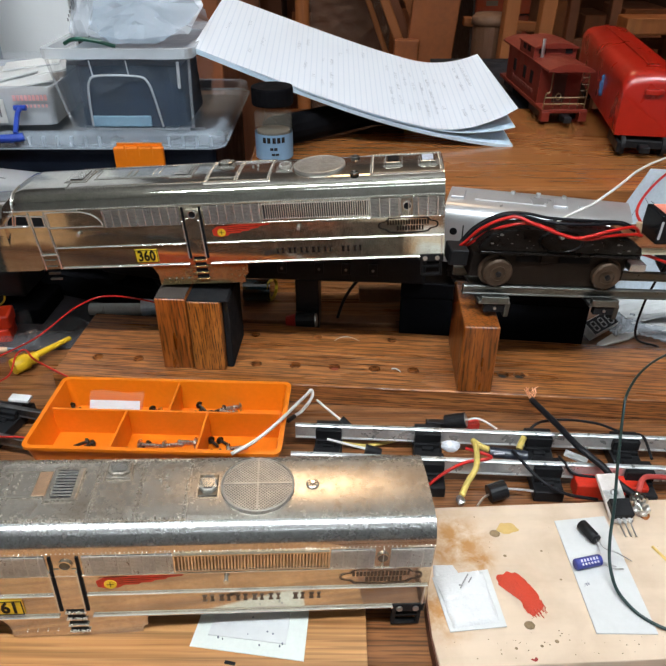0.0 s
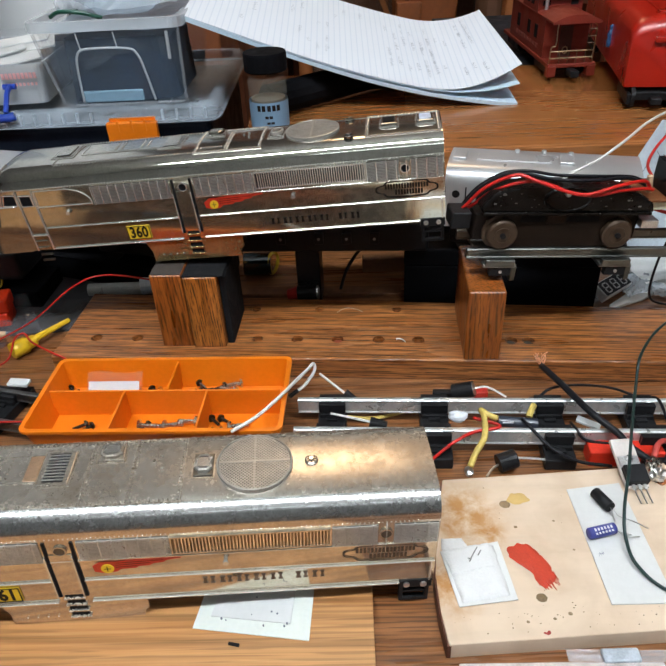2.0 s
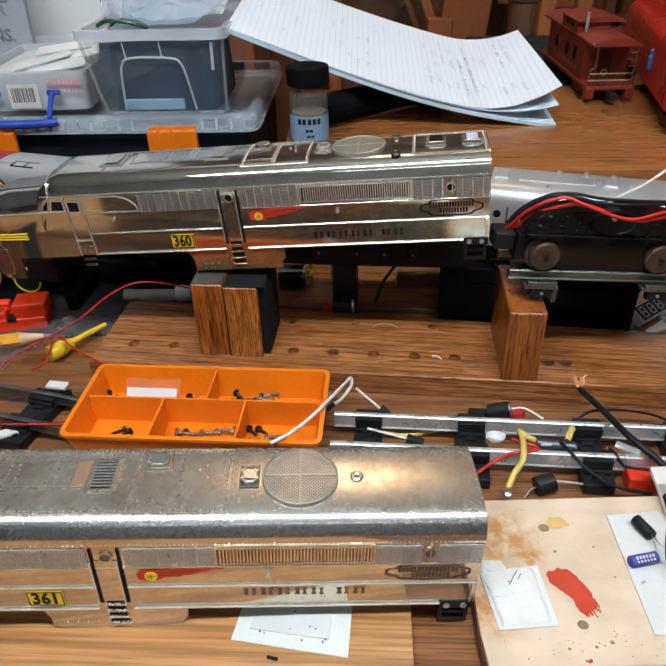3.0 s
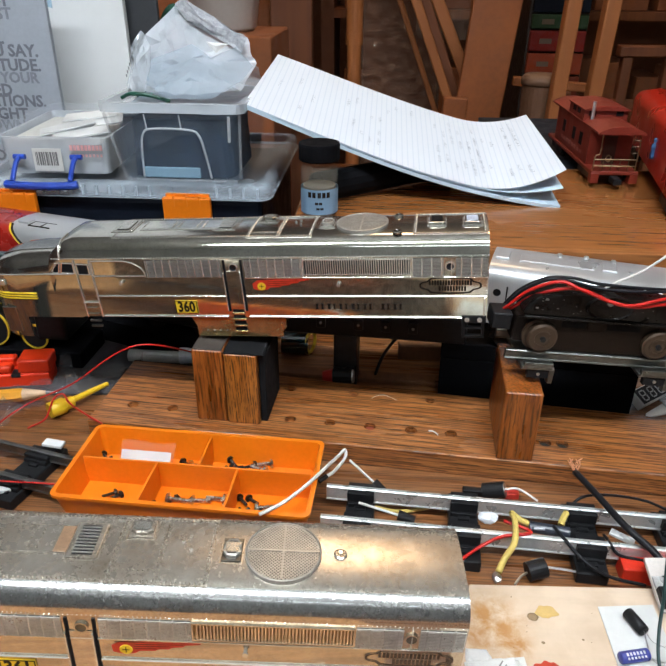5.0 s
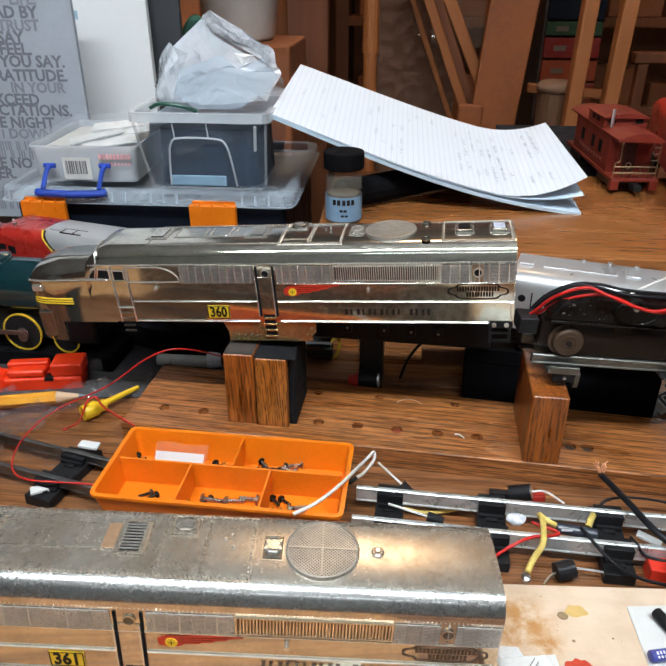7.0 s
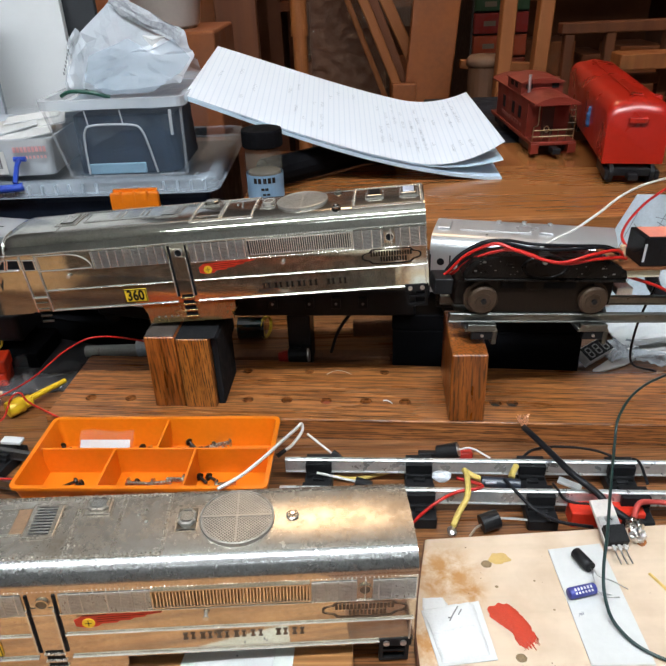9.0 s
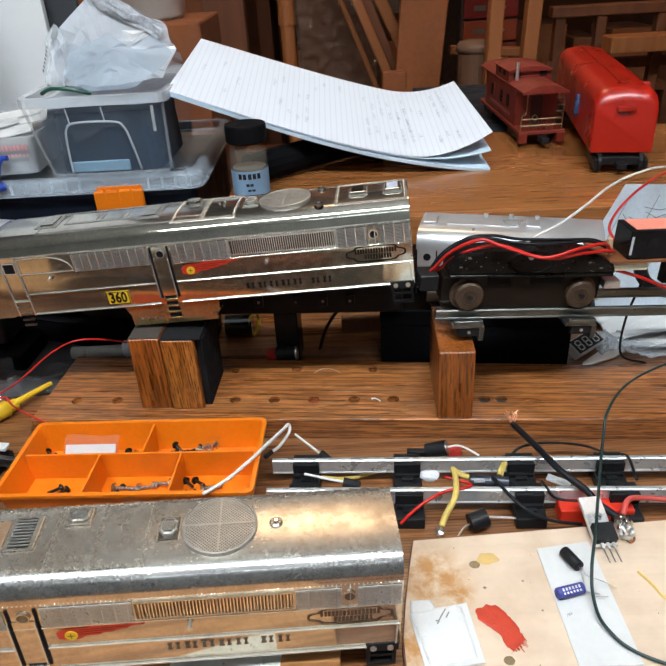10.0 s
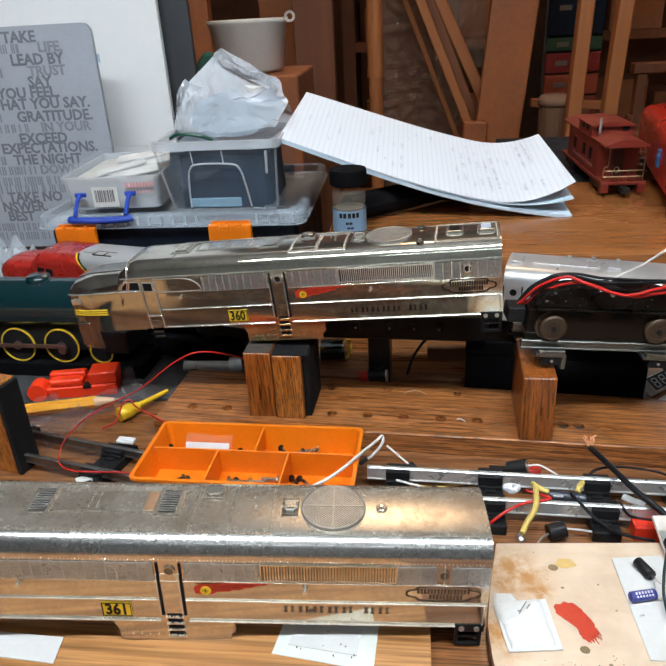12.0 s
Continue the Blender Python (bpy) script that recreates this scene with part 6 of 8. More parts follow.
for x in (0.035, 0.06, 0.078, 0.096):
    part("frame_lug", box(x, x + 0.006, -0.0025, 0.0, 0.05, 0.058, 0.0006), BLACK_P, und)
    part("lug_screw", cyl((x + 0.003, -0.0025, 0.054), (x + 0.003, -0.0032, 0.054), 0.0009, n=10), DULL_RAIL, und)
grb = thing("toy_barrel", "small dark green toy barrel with a yellow rim, in shadow", "toy part", pose(-0.0525, 0.4575, 0.0088))
part("barrel", cyl((-0.016, 0, 0), (0.0045, 0, 0), 0.0085, n=24), TEAL, grb)
part("rim", lathe([(0.0088, -0.001), (0.0088, 0.001), (0.0076, 0.001), (0.0076, -0.001)], 24, "y", False), TIRE, grb, "yellow rim", at=pose(0.005, 0, 0, 0, 0, 65))

# ---- motor chassis on a raised track ----
CRINKLE = plain("crinkle_black_casting", (0.0065, 0.0055, 0.005), 0.3, 0.0, 0.5, 150, 0.0016, 0.25)
WHEELM = plain("worn_brown_wheel", (0.07, 0.043, 0.026), 0.42, 0.35, 0.25, 200)
DARKTIN = plated("dark_tin_rail", (0.2, 0.205, 0.19), (0.15, 0.155, 0.14), 0.36, 0.05, 60, 0.05, 0.005)
CH = pose(0.0916, 0.334, 0.0864, 0, 4.4, 4.5)
trk = thing("train_track", "raised steel track held by a metal clip on the cradle block", "track", CH)
for y in (0.003, 0.0263):
    part("rail", rail_mesh(0.21, 0.0055), DARKTIN, trk, at=pose(-0.0175, y, -0.0141))
for x in (0.0, 0.065):
    tie = part("tie_clip", box(x - 0.009, x + 0.009, -0.004, 0.036, -0.0172, -0.0152, 0.0003), plated("dull_zinc_clip", (0.4, 0.4, 0.39), (0.25, 0.24, 0.22), 0.35, 0.4, 200), trk)
    part("clip_plate", box(x - 0.008, x + 0.008, -0.0046, -0.0015, -0.0165, -0.0125, 0.0004), DARKTIN, tie)
    part("clip_block", box(x - 0.005, x + 0.007, -0.0035, 0.0, -0.0225, -0.0172, 0.0004), BLACK_P, tie)
    part("clip_screw", cyl((x + 0.001, -0.0042, -0.0198), (x + 0.001, -0.0035, -0.0198), 0.0009, n=10), STEEL, tie)
    part("clip_tongue", box(x + 0.007, x + 0.0098, -0.0035, 0.0015, -0.0255, -0.0165, 0.0004), DARKTIN, tie)

chs = thing("motor_chassis", "black die-cast toy motor chassis with worn brown wheels on raised track", "toy chassis", CH)
for x in (0.0, 0.0635):
    for y0, y1 in ((0.0, 0.006), (0.0235, 0.0295)):
        near = y0 == 0.0
        wl = part("wheel", lathe([(0.0, y0), (0.0072, y0), (0.0083, y0 + 0.0008), (0.0085, y0 + 0.0042), (0.0101, y0 + 0.0046), (0.0101, y1), (0.0, y1)], 32, "y", False) if near else lathe([(0.0, y1), (0.0083, y1), (0.0085, y0 + 0.002), (0.0101, y0 + 0.0018), (0.0101, y0), (0.0, y0)], 32, "y", False), WHEELM, chs, at=pose(x, 0, 0))
        if near:
            part("hub_ring", lathe([(0.0046, 0.0), (0.0046, -0.0006), (0.0039, -0.0006), (0.0039, 0.0)], 24, "y", False), WHEELM, wl)
            part("axle_nut", cyl((0, 0.0002, 0), (0, -0.0014, 0), 0.0016, n=6), BLACK_P, wl)
part("frame", box(-0.0145, 0.0765, 0.0065, 0.0225, -0.0055, 0.0098, 0.001), plain("brown_black_frame", (0.01, 0.0065, 0.005), 0.5, 0, 0.3), chs)
bm = bmesh.new()
prof = [(-0.0125, 0.0125), (-0.0137, 0.0155), (-0.008, 0.0232), (-0.002, 0.0258), (0.012, 0.0266), (0.05, 0.0266), (0.068, 0.0243), (0.079, 0.0185), (0.081, 0.0125)]
a, b = [bm.verts.new((x, 0.0005, z)) for x, z in prof], [bm.verts.new((x, 0.016, z)) for x, z in prof]
bm.faces.new(a)
bm.faces.new(b[::-1])
for i in range(len(prof)):
    j = (i + 1) % len(prof)
    bm.faces.new((a[j], a[i], b[i], b[j]))
bmesh.ops.bevel(bm, geom=bm.edges[:], offset=0.0016, segments=2, profile=0.5, affect="EDGES")
top = part("top_casting", bm, CRINKLE, chs)
part("oval_boss", lathe([(0.0, -0.0012), (0.0095, -0.0012), (0.0105, -0.0019), (0.0115, -0.0012), (0.0115, -0.0005)], 30, "y", False), CRINKLE, top, at=pose(0.0315, 0.0015, 0.0205) @ Matrix.Diagonal((1.15, 1, 0.62, 1)))
part("boss_screw", cyl((0.0305, 0.0005, 0.0235), (0.0305, -0.0013, 0.0238), 0.0014, n=12), STEEL, top)
part("lower_rib", box(-0.0125, 0.079, -0.0006, 0.001, 0.0118, 0.0134, 0.0004), CRINKLE, top)
bm, rng = bmesh.new(), random.Random(17)
for _ in range(40):
    x, z, r = rng.uniform(-0.009, 0.074), rng.uniform(0.0145, 0.0235), rng.choice((0.00012, 0.0002, 0.0003, 0.0006))
    if z < 0.024 - max(0.0, x - 0.062) * 0.6:
        add_box(bm, x - r * rng.uniform(1, 3), x + r, 0.00035, 0.0006, z - r * 0.7, z + r * 0.7)
tagged(part("paint_chips", bm, plain("bare_grey_chips", (0.12, 0.11, 0.1), 0.5), top), kind="stuff")
part("gear_cover", box(0.0, 0.0635, 0.0035, 0.0065, -0.0085, 0.0118, 0.0005), plain("brown_gear_cover", (0.0115, 0.0065, 0.004), 0.4, 0, 0.3, 120), chs)
for x0, x1 in ((0.0095, 0.0225), (0.0345, 0.0525)):
    part("cover_slot", box(x0, x1, 0.0031, 0.0036, 0.0065, 0.0112), SHADE_BLACK, chs)
part("cover_tab", box(0.0235, 0.0335, 0.0028, 0.0036, 0.0055, 0.0115, 0.0003), plain("brown_tab", (0.018, 0.011, 0.007), 0.45), chs)
part("coupler_pocket", box(-0.027, -0.0165, 0.006, 0.02, 0.001, 0.0105, 0.001), BLACK_P, chs)
part("end_tab", box(0.0765, 0.086, 0.002, 0.012, 0.003, 0.0075, 0.0005), STEEL, chs)

pcb = thing("relay_board", "brown circuit board carrying a black relay with a pink label", "circuit board", pose(0.166, 0.341, 0.1005, 0, 2.5, 4))
part("board", box(0, 0.055, 0, 0.03, -0.0016, 0, 0.0002), plain("brown_circuit_board", (0.2, 0.07, 0.025), 0.45, 0, 0.15), pcb)
rl = part("relay", box(0.0125, 0.05, 0.001, 0.020, 0.0, 0.0168, 0.0008), plain("glossy_black_case", (0.008, 0.008, 0.009), 0.2, 0, 0.3), pcb, "glossy black relay")
part("relay_label", box(0.0155, 0.049, 0.003, 0.0185, 0.0168, 0.0171), plain("salmon_label", (0.75, 0.24, 0.17), 0.6, 0, 0.1), rl, "salmon pink label")
for x in (0.0255, 0.0395):
    part("relay_boss", cyl((x, 0.0012, 0.0095), (x, 0.0004, 0.0095), 0.0034, n=20), plain("black_case_boss", (0.012, 0.012, 0.013), 0.15, 0, 0.5, 260), rl)
# Pale strip down the left front edge of the relay.
part("relay_edge", box(0.0128, 0.0142, 0.0006, 0.001, 0.003, 0.0135, 0.0002), plain("pale_edge_strip", (0.5, 0.51, 0.52), 0.35), rl)
part("resistor", cyl((0.0045, 0.006, 0.002), (0.003, 0.006, 0.011), 0.0016, n=10), plain("tan_resistor", (0.5, 0.36, 0.22), 0.5, 0, 0.3, 400), pcb)
part("connector", box(0.004, 0.026, 0.002, 0.012, -0.0068, -0.0016, 0.0005), plain("cream_plastic", (0.72, 0.68, 0.5), 0.5), pcb, "cream connector")
for x in (0.006, 0.048):
    part("standoff", box(x, x + 0.004, 0.02, 0.026, -0.0245, -0.0016), BLACK_P, pcb)

# ---- wires round the chassis ----
REDW = plain("red_wire_cover", (0.5, 0.014, 0.01), 0.35, 0, 0.08)
BLKW = plain("black_wire_cover", (0.012, 0.012, 0.014), 0.35, 0, 0.2)
WHTW = plain("white_wire_cover", (0.72, 0.7, 0.66), 0.45, 0, 0.05)
GRNW = plain("dark_green_wire_cover", (0.006, 0.026, 0.024), 0.35, 0, 0.1)
YELW = plain("yellow_tape", (0.62, 0.46, 0.12), 0.5, 0, 0.16, 90)
COPPER = plated("copper_strand", (0.95, 0.5, 0.3), (0.75, 0.36, 0.2), 0.35, 0.1, 90, 0.2, 0.05, 0.6)


def wire(name, pts, r, m, label):
    return solo(name, tube(pts, r * 0.86, 8, 8), m, label, "wire", smooth=True)


wire("red_wire", [(0.0650, 0.3520, 0.0941), (0.0710, 0.3460, 0.0976), (0.0813, 0.3400, 0.1114), (0.0954, 0.3350, 0.1196), (0.1058, 0.3310, 0.1173), (0.1222, 0.3290, 0.1116), (0.1322, 0.3290, 0.1103), (0.1479, 0.3330, 0.1125), (0.1641, 0.3420, 0.1106), (0.171, 0.347, 0.1035)], 0.0011, REDW, "red wire arching over the chassis to the board")
wire("red_wire", [(0.0671, 0.3520, 0.0938), (0.0749, 0.3460, 0.0983), (0.0844, 0.3410, 0.1083), (0.0963, 0.3360, 0.1149), (0.1052, 0.3330, 0.1167), (0.1136, 0.3310, 0.1147), (0.1230, 0.3315, 0.1105), (0.1355, 0.3312, 0.1085), (0.1489, 0.3340, 0.1092), (0.1656, 0.3430, 0.1060), (0.172, 0.347, 0.1035)], 0.0011, REDW, "red wire arching over the chassis to the board")
wire("black_wire", [(0.0720, 0.3540, 0.0939), (0.0799, 0.3500, 0.1064), (0.0921, 0.3460, 0.1157), (0.1030, 0.3440, 0.1163), (0.1161, 0.3430, 0.1135), (0.1290, 0.3420, 0.1125), (0.1423, 0.3440, 0.1115), (0.1597, 0.3500, 0.1092), (0.172, 0.355, 0.1025)], 0.0011, BLKW, "black wire beside the red ones over the chassis")
wire("black_wire", [(0.0721, 0.3580, 0.0928), (0.0800, 0.3540, 0.1058), (0.0924, 0.3500, 0.1149), (0.1047, 0.3480, 0.1165), (0.1181, 0.3470, 0.1142), (0.1312, 0.3465, 0.1132), (0.1442, 0.3480, 0.1118), (0.1620, 0.3540, 0.1085), (0.1735, 0.36, 0.1025)], 0.001, BLKW, "black wire beside the red ones over the chassis")
wire("white_wire", [(0.1200, 0.3490, 0.1075), (0.1310, 0.3520, 0.1136), (0.1459, 0.3600, 0.1169), (0.1667, 0.3800, 0.1198), (0.1882, 0.4050, 0.1211), (0.2144, 0.4300, 0.1205), (0.245, 0.452, 0.117), (0.29, 0.478, 0.102), (0.33, 0.5, 0.0895)], 0.0009, WHTW, "loose white wire looping over the silver diesel")
wire("red_wire", [(0.1816, 0.37, 0.1005), (0.1816, 0.38, 0.1051), (0.1948, 0.4, 0.1092), (0.2205, 0.43, 0.1119), (0.25, 0.455, 0.113), (0.29, 0.475, 0.104), (0.335, 0.49, 0.0897)], 0.0010, REDW, "red wire rising behind the relay")
wire("red_wire", [(0.172, 0.347, 0.0935), (0.19, 0.347, 0.087), (0.205, 0.35, 0.079), (0.23, 0.36, 0.066)], 0.0011, REDW, "red wire dropping under the circuit board")
wire("black_wire", [(0.2035, 0.37, 0.077), (0.199, 0.375, 0.045), (0.205, 0.385, 0.012), (0.225, 0.39, 0.0012)], 0.0009, BLKW, "black wire hanging down to the papers")
wire("black_wire", [(0.03, 0.428, 0.0415), (0.0175, 0.4285, 0.032), (0.0085, 0.426, 0.019), (0.004, 0.4245, 0.006), (0.0035, 0.424, 0.0042)], 0.0014, BLKW, "black wire curving down behind the drilled plank")
wire("black_cable", [(0.2115, 0.395, 0.0955), (0.2125, 0.399, 0.079), (0.2165, 0.4, 0.0615), (0.2285, 0.4, 0.0515), (0.255, 0.402, 0.044), (0.3, 0.41, 0.018), (0.33, 0.42, 0.0048)], 0.005, BLKW, "thick black cable curving down under the circuit board")
wire("green_wire", [(0.26, 0.38, 0.0165), (0.2003, 0.33, 0.037), (0.1696, 0.30, 0.0465), (0.1545, 0.2825, 0.0435), (0.1489, 0.27, 0.0365), (0.139, 0.245, 0.0305), (0.1295, 0.22, 0.025), (0.1235, 0.205, 0.0195), (0.121, 0.1935, 0.0145), (0.1222, 0.1815, 0.0118), (0.133, 0.169, 0.0105), (0.165, 0.155, 0.0103)], 0.00085, GRNW, "dark green wire curling across the pale board")

# ---- papers and a display at the right ----
def scrap(name, at, sx, sy, seed, label, m=None, lift=0.004):
    fn = lambda u, v: (sx * (u - 0.5), sy * (v - 0.5), 0.0006 + lift * (abs(noise.noise(Vector((u * 2.2 + seed, v * 2.2, seed)))) + 0.5 * abs(noise.noise(Vector((u * 8 + seed, v * 8, seed))))))
    return solo(name, sheet(fn, 20, 20), m or PAPER, label, "paper", at)


scrap("paper_sheet", pose(0.262, 0.43, 0.0004, 0, 0, -4), 0.1, 0.045, 2.0, "crumpled white paper sheet lying on the bench", None, 0.003)
scrap("paper_sheet", pose(0.27, 0.446, 0.004, 0, 0, 12), 0.12, 0.04, 5.0, "crumpled white paper sheet lying on the bench", None, 0.004)
scrap("clear_wrapper", pose(0.208, 0.418, 0.001, 0, 0, 25), 0.03, 0.024, 9.0, "crinkled clear plastic wrapper over the papers", BAGM, 0.008)
scrap("clear_wrapper", pose(0.24, 0.402, 0.0006, 0, 0, -8), 0.05, 0.018, 4.4, "crinkled clear plastic wrapper over the papers", BAGM, 0.006)
solo("white_strip", slab(((-0.024, -0.004), (0.004, -0.0062), (0.021, -0.004), (0.024, 0.0035), (0.004, 0.0055), (-0.02, 0.0)), 0, 0.0016, 0.0005), PAPER, "white plastic strip lying on the bench", "strip", pose(0.2015, 0.4025, 0.0005, 0, 0, 27))
MAPM = plain("pale_blue_drawing_paper", (0.6, 0.68, 0.74), 0.8, 0, 0.15, 50)
dw = thing("drawing_sheet", "pale blue printed drawing sheet leaning against the shelf edge", "paper", pose(0.2075, 0.4535, 0.001, -4, 0, -4))
part("page", flat_shape([(-0.035, 0.0), (0.085, 0.0), (0.125, 0.1), (0.014, 0.103)], 0.0, 0.0006), MAPM, dw)
bm, rng = bmesh.new(), random.Random(6)
for i in range(12):
    z0, x0 = rng.uniform(0.05, 0.088), rng.uniform(0.014, 0.07)
    add_tube(bm, [(x0 + 0.012 * k, -0.0003, min(0.1, max(0.02, z0 + rng.uniform(-0.01, 0.01)))) for k in range(4)], 0.00022, 5, 4)
for k in range(5):
    add_tube(bm, [(-0.005 + 0.02 * k, -0.0003, 0.035), (0.018 + 0.02 * k, -0.0003, 0.095)], 0.00018, 5, 3)
part("line_drawing", bm, GRAPH, dw)
seg = thing("digit_display", "small white-edged display module with grey segment digits", "display", pose(0.1885, 0.4085, 0.0035, 28, 0, 38))
part("module", box(-0.0145, 0.0145, -0.0045, 0.0075, 0, 0.007, 0.0004), plain("white_module", (0.7, 0.7, 0.68), 0.5), seg)
part("face", box(-0.0138, 0.0138, -0.004, 0.007, 0.007, 0.0073), BLACK_P, seg, "black face")
for cx in (-0.0085, 0.0, 0.0085):
    bm = bmesh.new()
    for x0, x1, y0, y1 in ((-0.0018, 0.0018, 0.0045, 0.0053), (-0.0018, 0.0018, 0.001, 0.0018), (-0.0018, 0.0018, -0.0027, -0.0019), (-0.0027, -0.0019, 0.0017, 0.0046), (0.0019, 0.0027, 0.0017, 0.0046), (-0.0027, -0.0019, -0.002, 0.0011), (0.0019, 0.0027, -0.002, 0.0011)):
        add_box(bm, cx + x0, cx + x1, y0, y1, 0.0073, 0.0075)
    part("digit", bm, plain("segment_grey", (0.45, 0.45, 0.44), 0.6), seg)

# ---- on the pale board ----
Z9 = 0.0092
strip = thing("paper_strip", "white paper strip lying on the pale board", "paper")
part("page", slab(((0.1062, 0.2255), (0.1312, 0.2285), (0.1318, 0.166), (0.1069, 0.1662)), Z9, Z9 + 0.0005), PAPER, strip)
bm = bmesh.new()
for k in range(4):
    add_tube(bm, [(0.1092 + 0.0006 * k, 0.1885 + 0.0008 * k, Z9 + 0.0006), (0.1098 + 0.0005 * k, 0.1902 - 0.0003 * k, Z9 + 0.0006), (0.1104 + 0.0004 * k, 0.1888 + 0.0006 * k, Z9 + 0.0006)], 0.0001, 5, 3)
tagged(part("pencil_scribble", bm, plain("faint_grey_pencil", (0.3, 0.31, 0.36), 0.8), strip, "small faint pencil scribble"), kind="stuff")
pd = thing("paper_towel", "folded white paper towel on a card square, on the pale board", "paper towel")


def soft_fold(c, z, rise, seed):
    """A folded soft sheet: rounded edges, shallow wrinkles."""
    def fn(u, v):
        x = (c[0][0] * (1 - u) + c[1][0] * u) * (1 - v) + (c[3][0] * (1 - u) + c[2][0] * u) * v
        y = (c[0][1] * (1 - u) + c[1][1] * u) * (1 - v) + (c[3][1] * (1 - u) + c[2][1] * u) * v
        e = min(u, 1 - u, v, 1 - v)
        k = math.sqrt(min(1.0, e * 9))
        n = noise.noise(Vector((x * 190, y * 190, seed))) + 0.6 * noise.noise(Vector((x * 480, y * 480, seed)))
        return (x + 0.0004 * n * (1 - k), y + 0.0005 * n * (1 - k), z + rise * k * (1 + 0.3 * n))
    return sheet(fn, 30, 30, 0.0)


TOWEL = plain("soft_white_tissue", (0.7, 0.7, 0.69), 0.9, 0, 0.05, 120, 0.0006)
part("card_square", slab(((0.0435, 0.1930), (0.0687, 0.1973), (0.0712, 0.1692), (0.0476, 0.1667)), Z9 + 0.0003, Z9 + 0.0008, 0.0001), PAPER, pd)
part("towel_flap", soft_fold([(0.0447, 0.1998), (0.0538, 0.1998), (0.0556, 0.1945), (0.0443, 0.1925)], Z9 + 0.0001, 0.0009, 2.0), TOWEL, pd, smooth=True)
part("towel_fold", soft_fold([(0.0450, 0.1916), (0.0662, 0.1958), (0.0686, 0.1712), (0.0488, 0.1680)], Z9 + 0.0008, 0.0016, 5.0), TOWEL, pd, smooth=True)
part("towel_fold", soft_fold([(0.0446, 0.1920), (0.0640, 0.1958), (0.0652, 0.1835), (0.0470, 0.1800)], Z9 + 0.0022, 0.0007, 9.0), TOWEL, pd, smooth=True)
bm = bmesh.new()
for pts in ([(0.0545, 0.1855, 0.0128), (0.0562, 0.1885, 0.0129), (0.0588, 0.1925, 0.0128)], [(0.0585, 0.1885, 0.0127), (0.0601, 0.191, 0.0127)], [(0.054, 0.187, 0.0128), (0.0556, 0.1868, 0.0128)]):
    add_tube(bm, pts, 0.00028, 5, 4)
part("grey_smudge", bm, plain("grey_smear", (0.3, 0.3, 0.29), 0.8), pd)


def blot(outline, z, rise, seed, n=5, rag=0.0):
    """A dab of thick paint: a rounded outline that swells to the middle."""
    bm = bmesh.new()
    line = glide([(x, y, 0) for x, y in outline + outline[:1]], 8)[:-1]
    c = sum(line, Vector()) / len(line)
    line = [c + (p - c) * (1 + rag * noise.noise(p * 420)) + (p - c).orthogonal() * 0 for p in line]
    rings = []
    for k in range(n):
        s_ = 1 - k / n
        h = rise * math.sqrt(1 - s_ * s_) if k else 0.0
        rings.append([bm.verts.new((c.x + (p.x - c.x) * s_, c.y + (p.y - c.y) * s_, z + h * (1 + 0.5 * noise.noise(Vector((p.x * 250, p.y * 250, seed + k)))))) for p in line])
    for a, b in zip(rings, rings[1:]):
        for i in range(len(a)):
            bm.faces.new((a[i], a[(i + 1) % len(a)], b[(i + 1) % len(a)], b[i]))
    bm.faces.new(rings[-1])
    return bm


REDP = plain("thick_red_paint", (0.5, 0.046, 0.02), 0.42, 0, 0.12, 160, 0.0008)
solo("red_paint_dab", blot([(0.0718, 0.1940), (0.0718, 0.1914), (0.0732, 0.1884), (0.0795, 0.1819), (0.0804, 0.1779), (0.0832, 0.1751), (0.0863, 0.1764), (0.0889, 0.1797), (0.0882, 0.1825), (0.0867, 0.1878), (0.0817, 0.1954), (0.0773, 0.1968), (0.0742, 0.1953)], Z9, 0.00035, 3.0, 7, 0.12), REDP, "smear of thick red paint on the pale board", "paint dab", smooth=True)
rng = random.Random(31)
bm = bmesh.new()
for k in range(16):
    x, y = 0.0815 + k * 0.0005 + rng.uniform(-0.0006, 0.0006), 0.1762 + (k - 5) * (k - 5) * 0.00004
    L = rng.uniform(0.0012, 0.0034)
    add_tube(bm, [(x - 0.0003, y + 0.002, Z9), (x, y, Z9 + 0.0001), (x + L * 0.45, y - L, Z9)], rng.uniform(0.0001, 0.00022), 5, 3)
tagged(solo("red_brush_streaks", bm, REDP, "dry red brush streaks on the pale board", "paint dab"), kind="stuff")
solo("yellow_paint_dab", blot([(0.0775, 0.2215), (0.0805, 0.2245), (0.0858, 0.224), (0.087, 0.2205), (0.083, 0.2178), (0.0785, 0.219)], Z9, 0.0003, 4.0, 5, 0.3), plain("dried_yellow_paint", (0.6, 0.4, 0.14), 0.5, 0, 0.1), "dried yellow paint spot on the pale board", "paint dab", smooth=True)
BRN = plain("dark_glue_spot", (0.25, 0.17, 0.09), 0.5, 0, 0.3, 150)
for cx, cy, r in ((0.0762, 0.2182, 0.0022), (0.0808, 0.1702, 0.002), (0.0782, 0.2053, 0.0007), (0.0955, 0.208, 0.0005), (0.1, 0.1925, 0.0005), (0.09, 0.163, 0.0008), (0.073, 0.16, 0.0006), (0.0835, 0.161, 0.0006)):
    solo("glue_spot", blot([(cx + r * math.cos(a) * 1.15, cy + r * math.sin(a)) for a in (0, 1.05, 2.1, 3.14, 4.2, 5.24)], Z9, r * 0.12, cx * 99, 3), BRN, "small brown glue spot on the pale board", "stain", group="spots on the pale board")
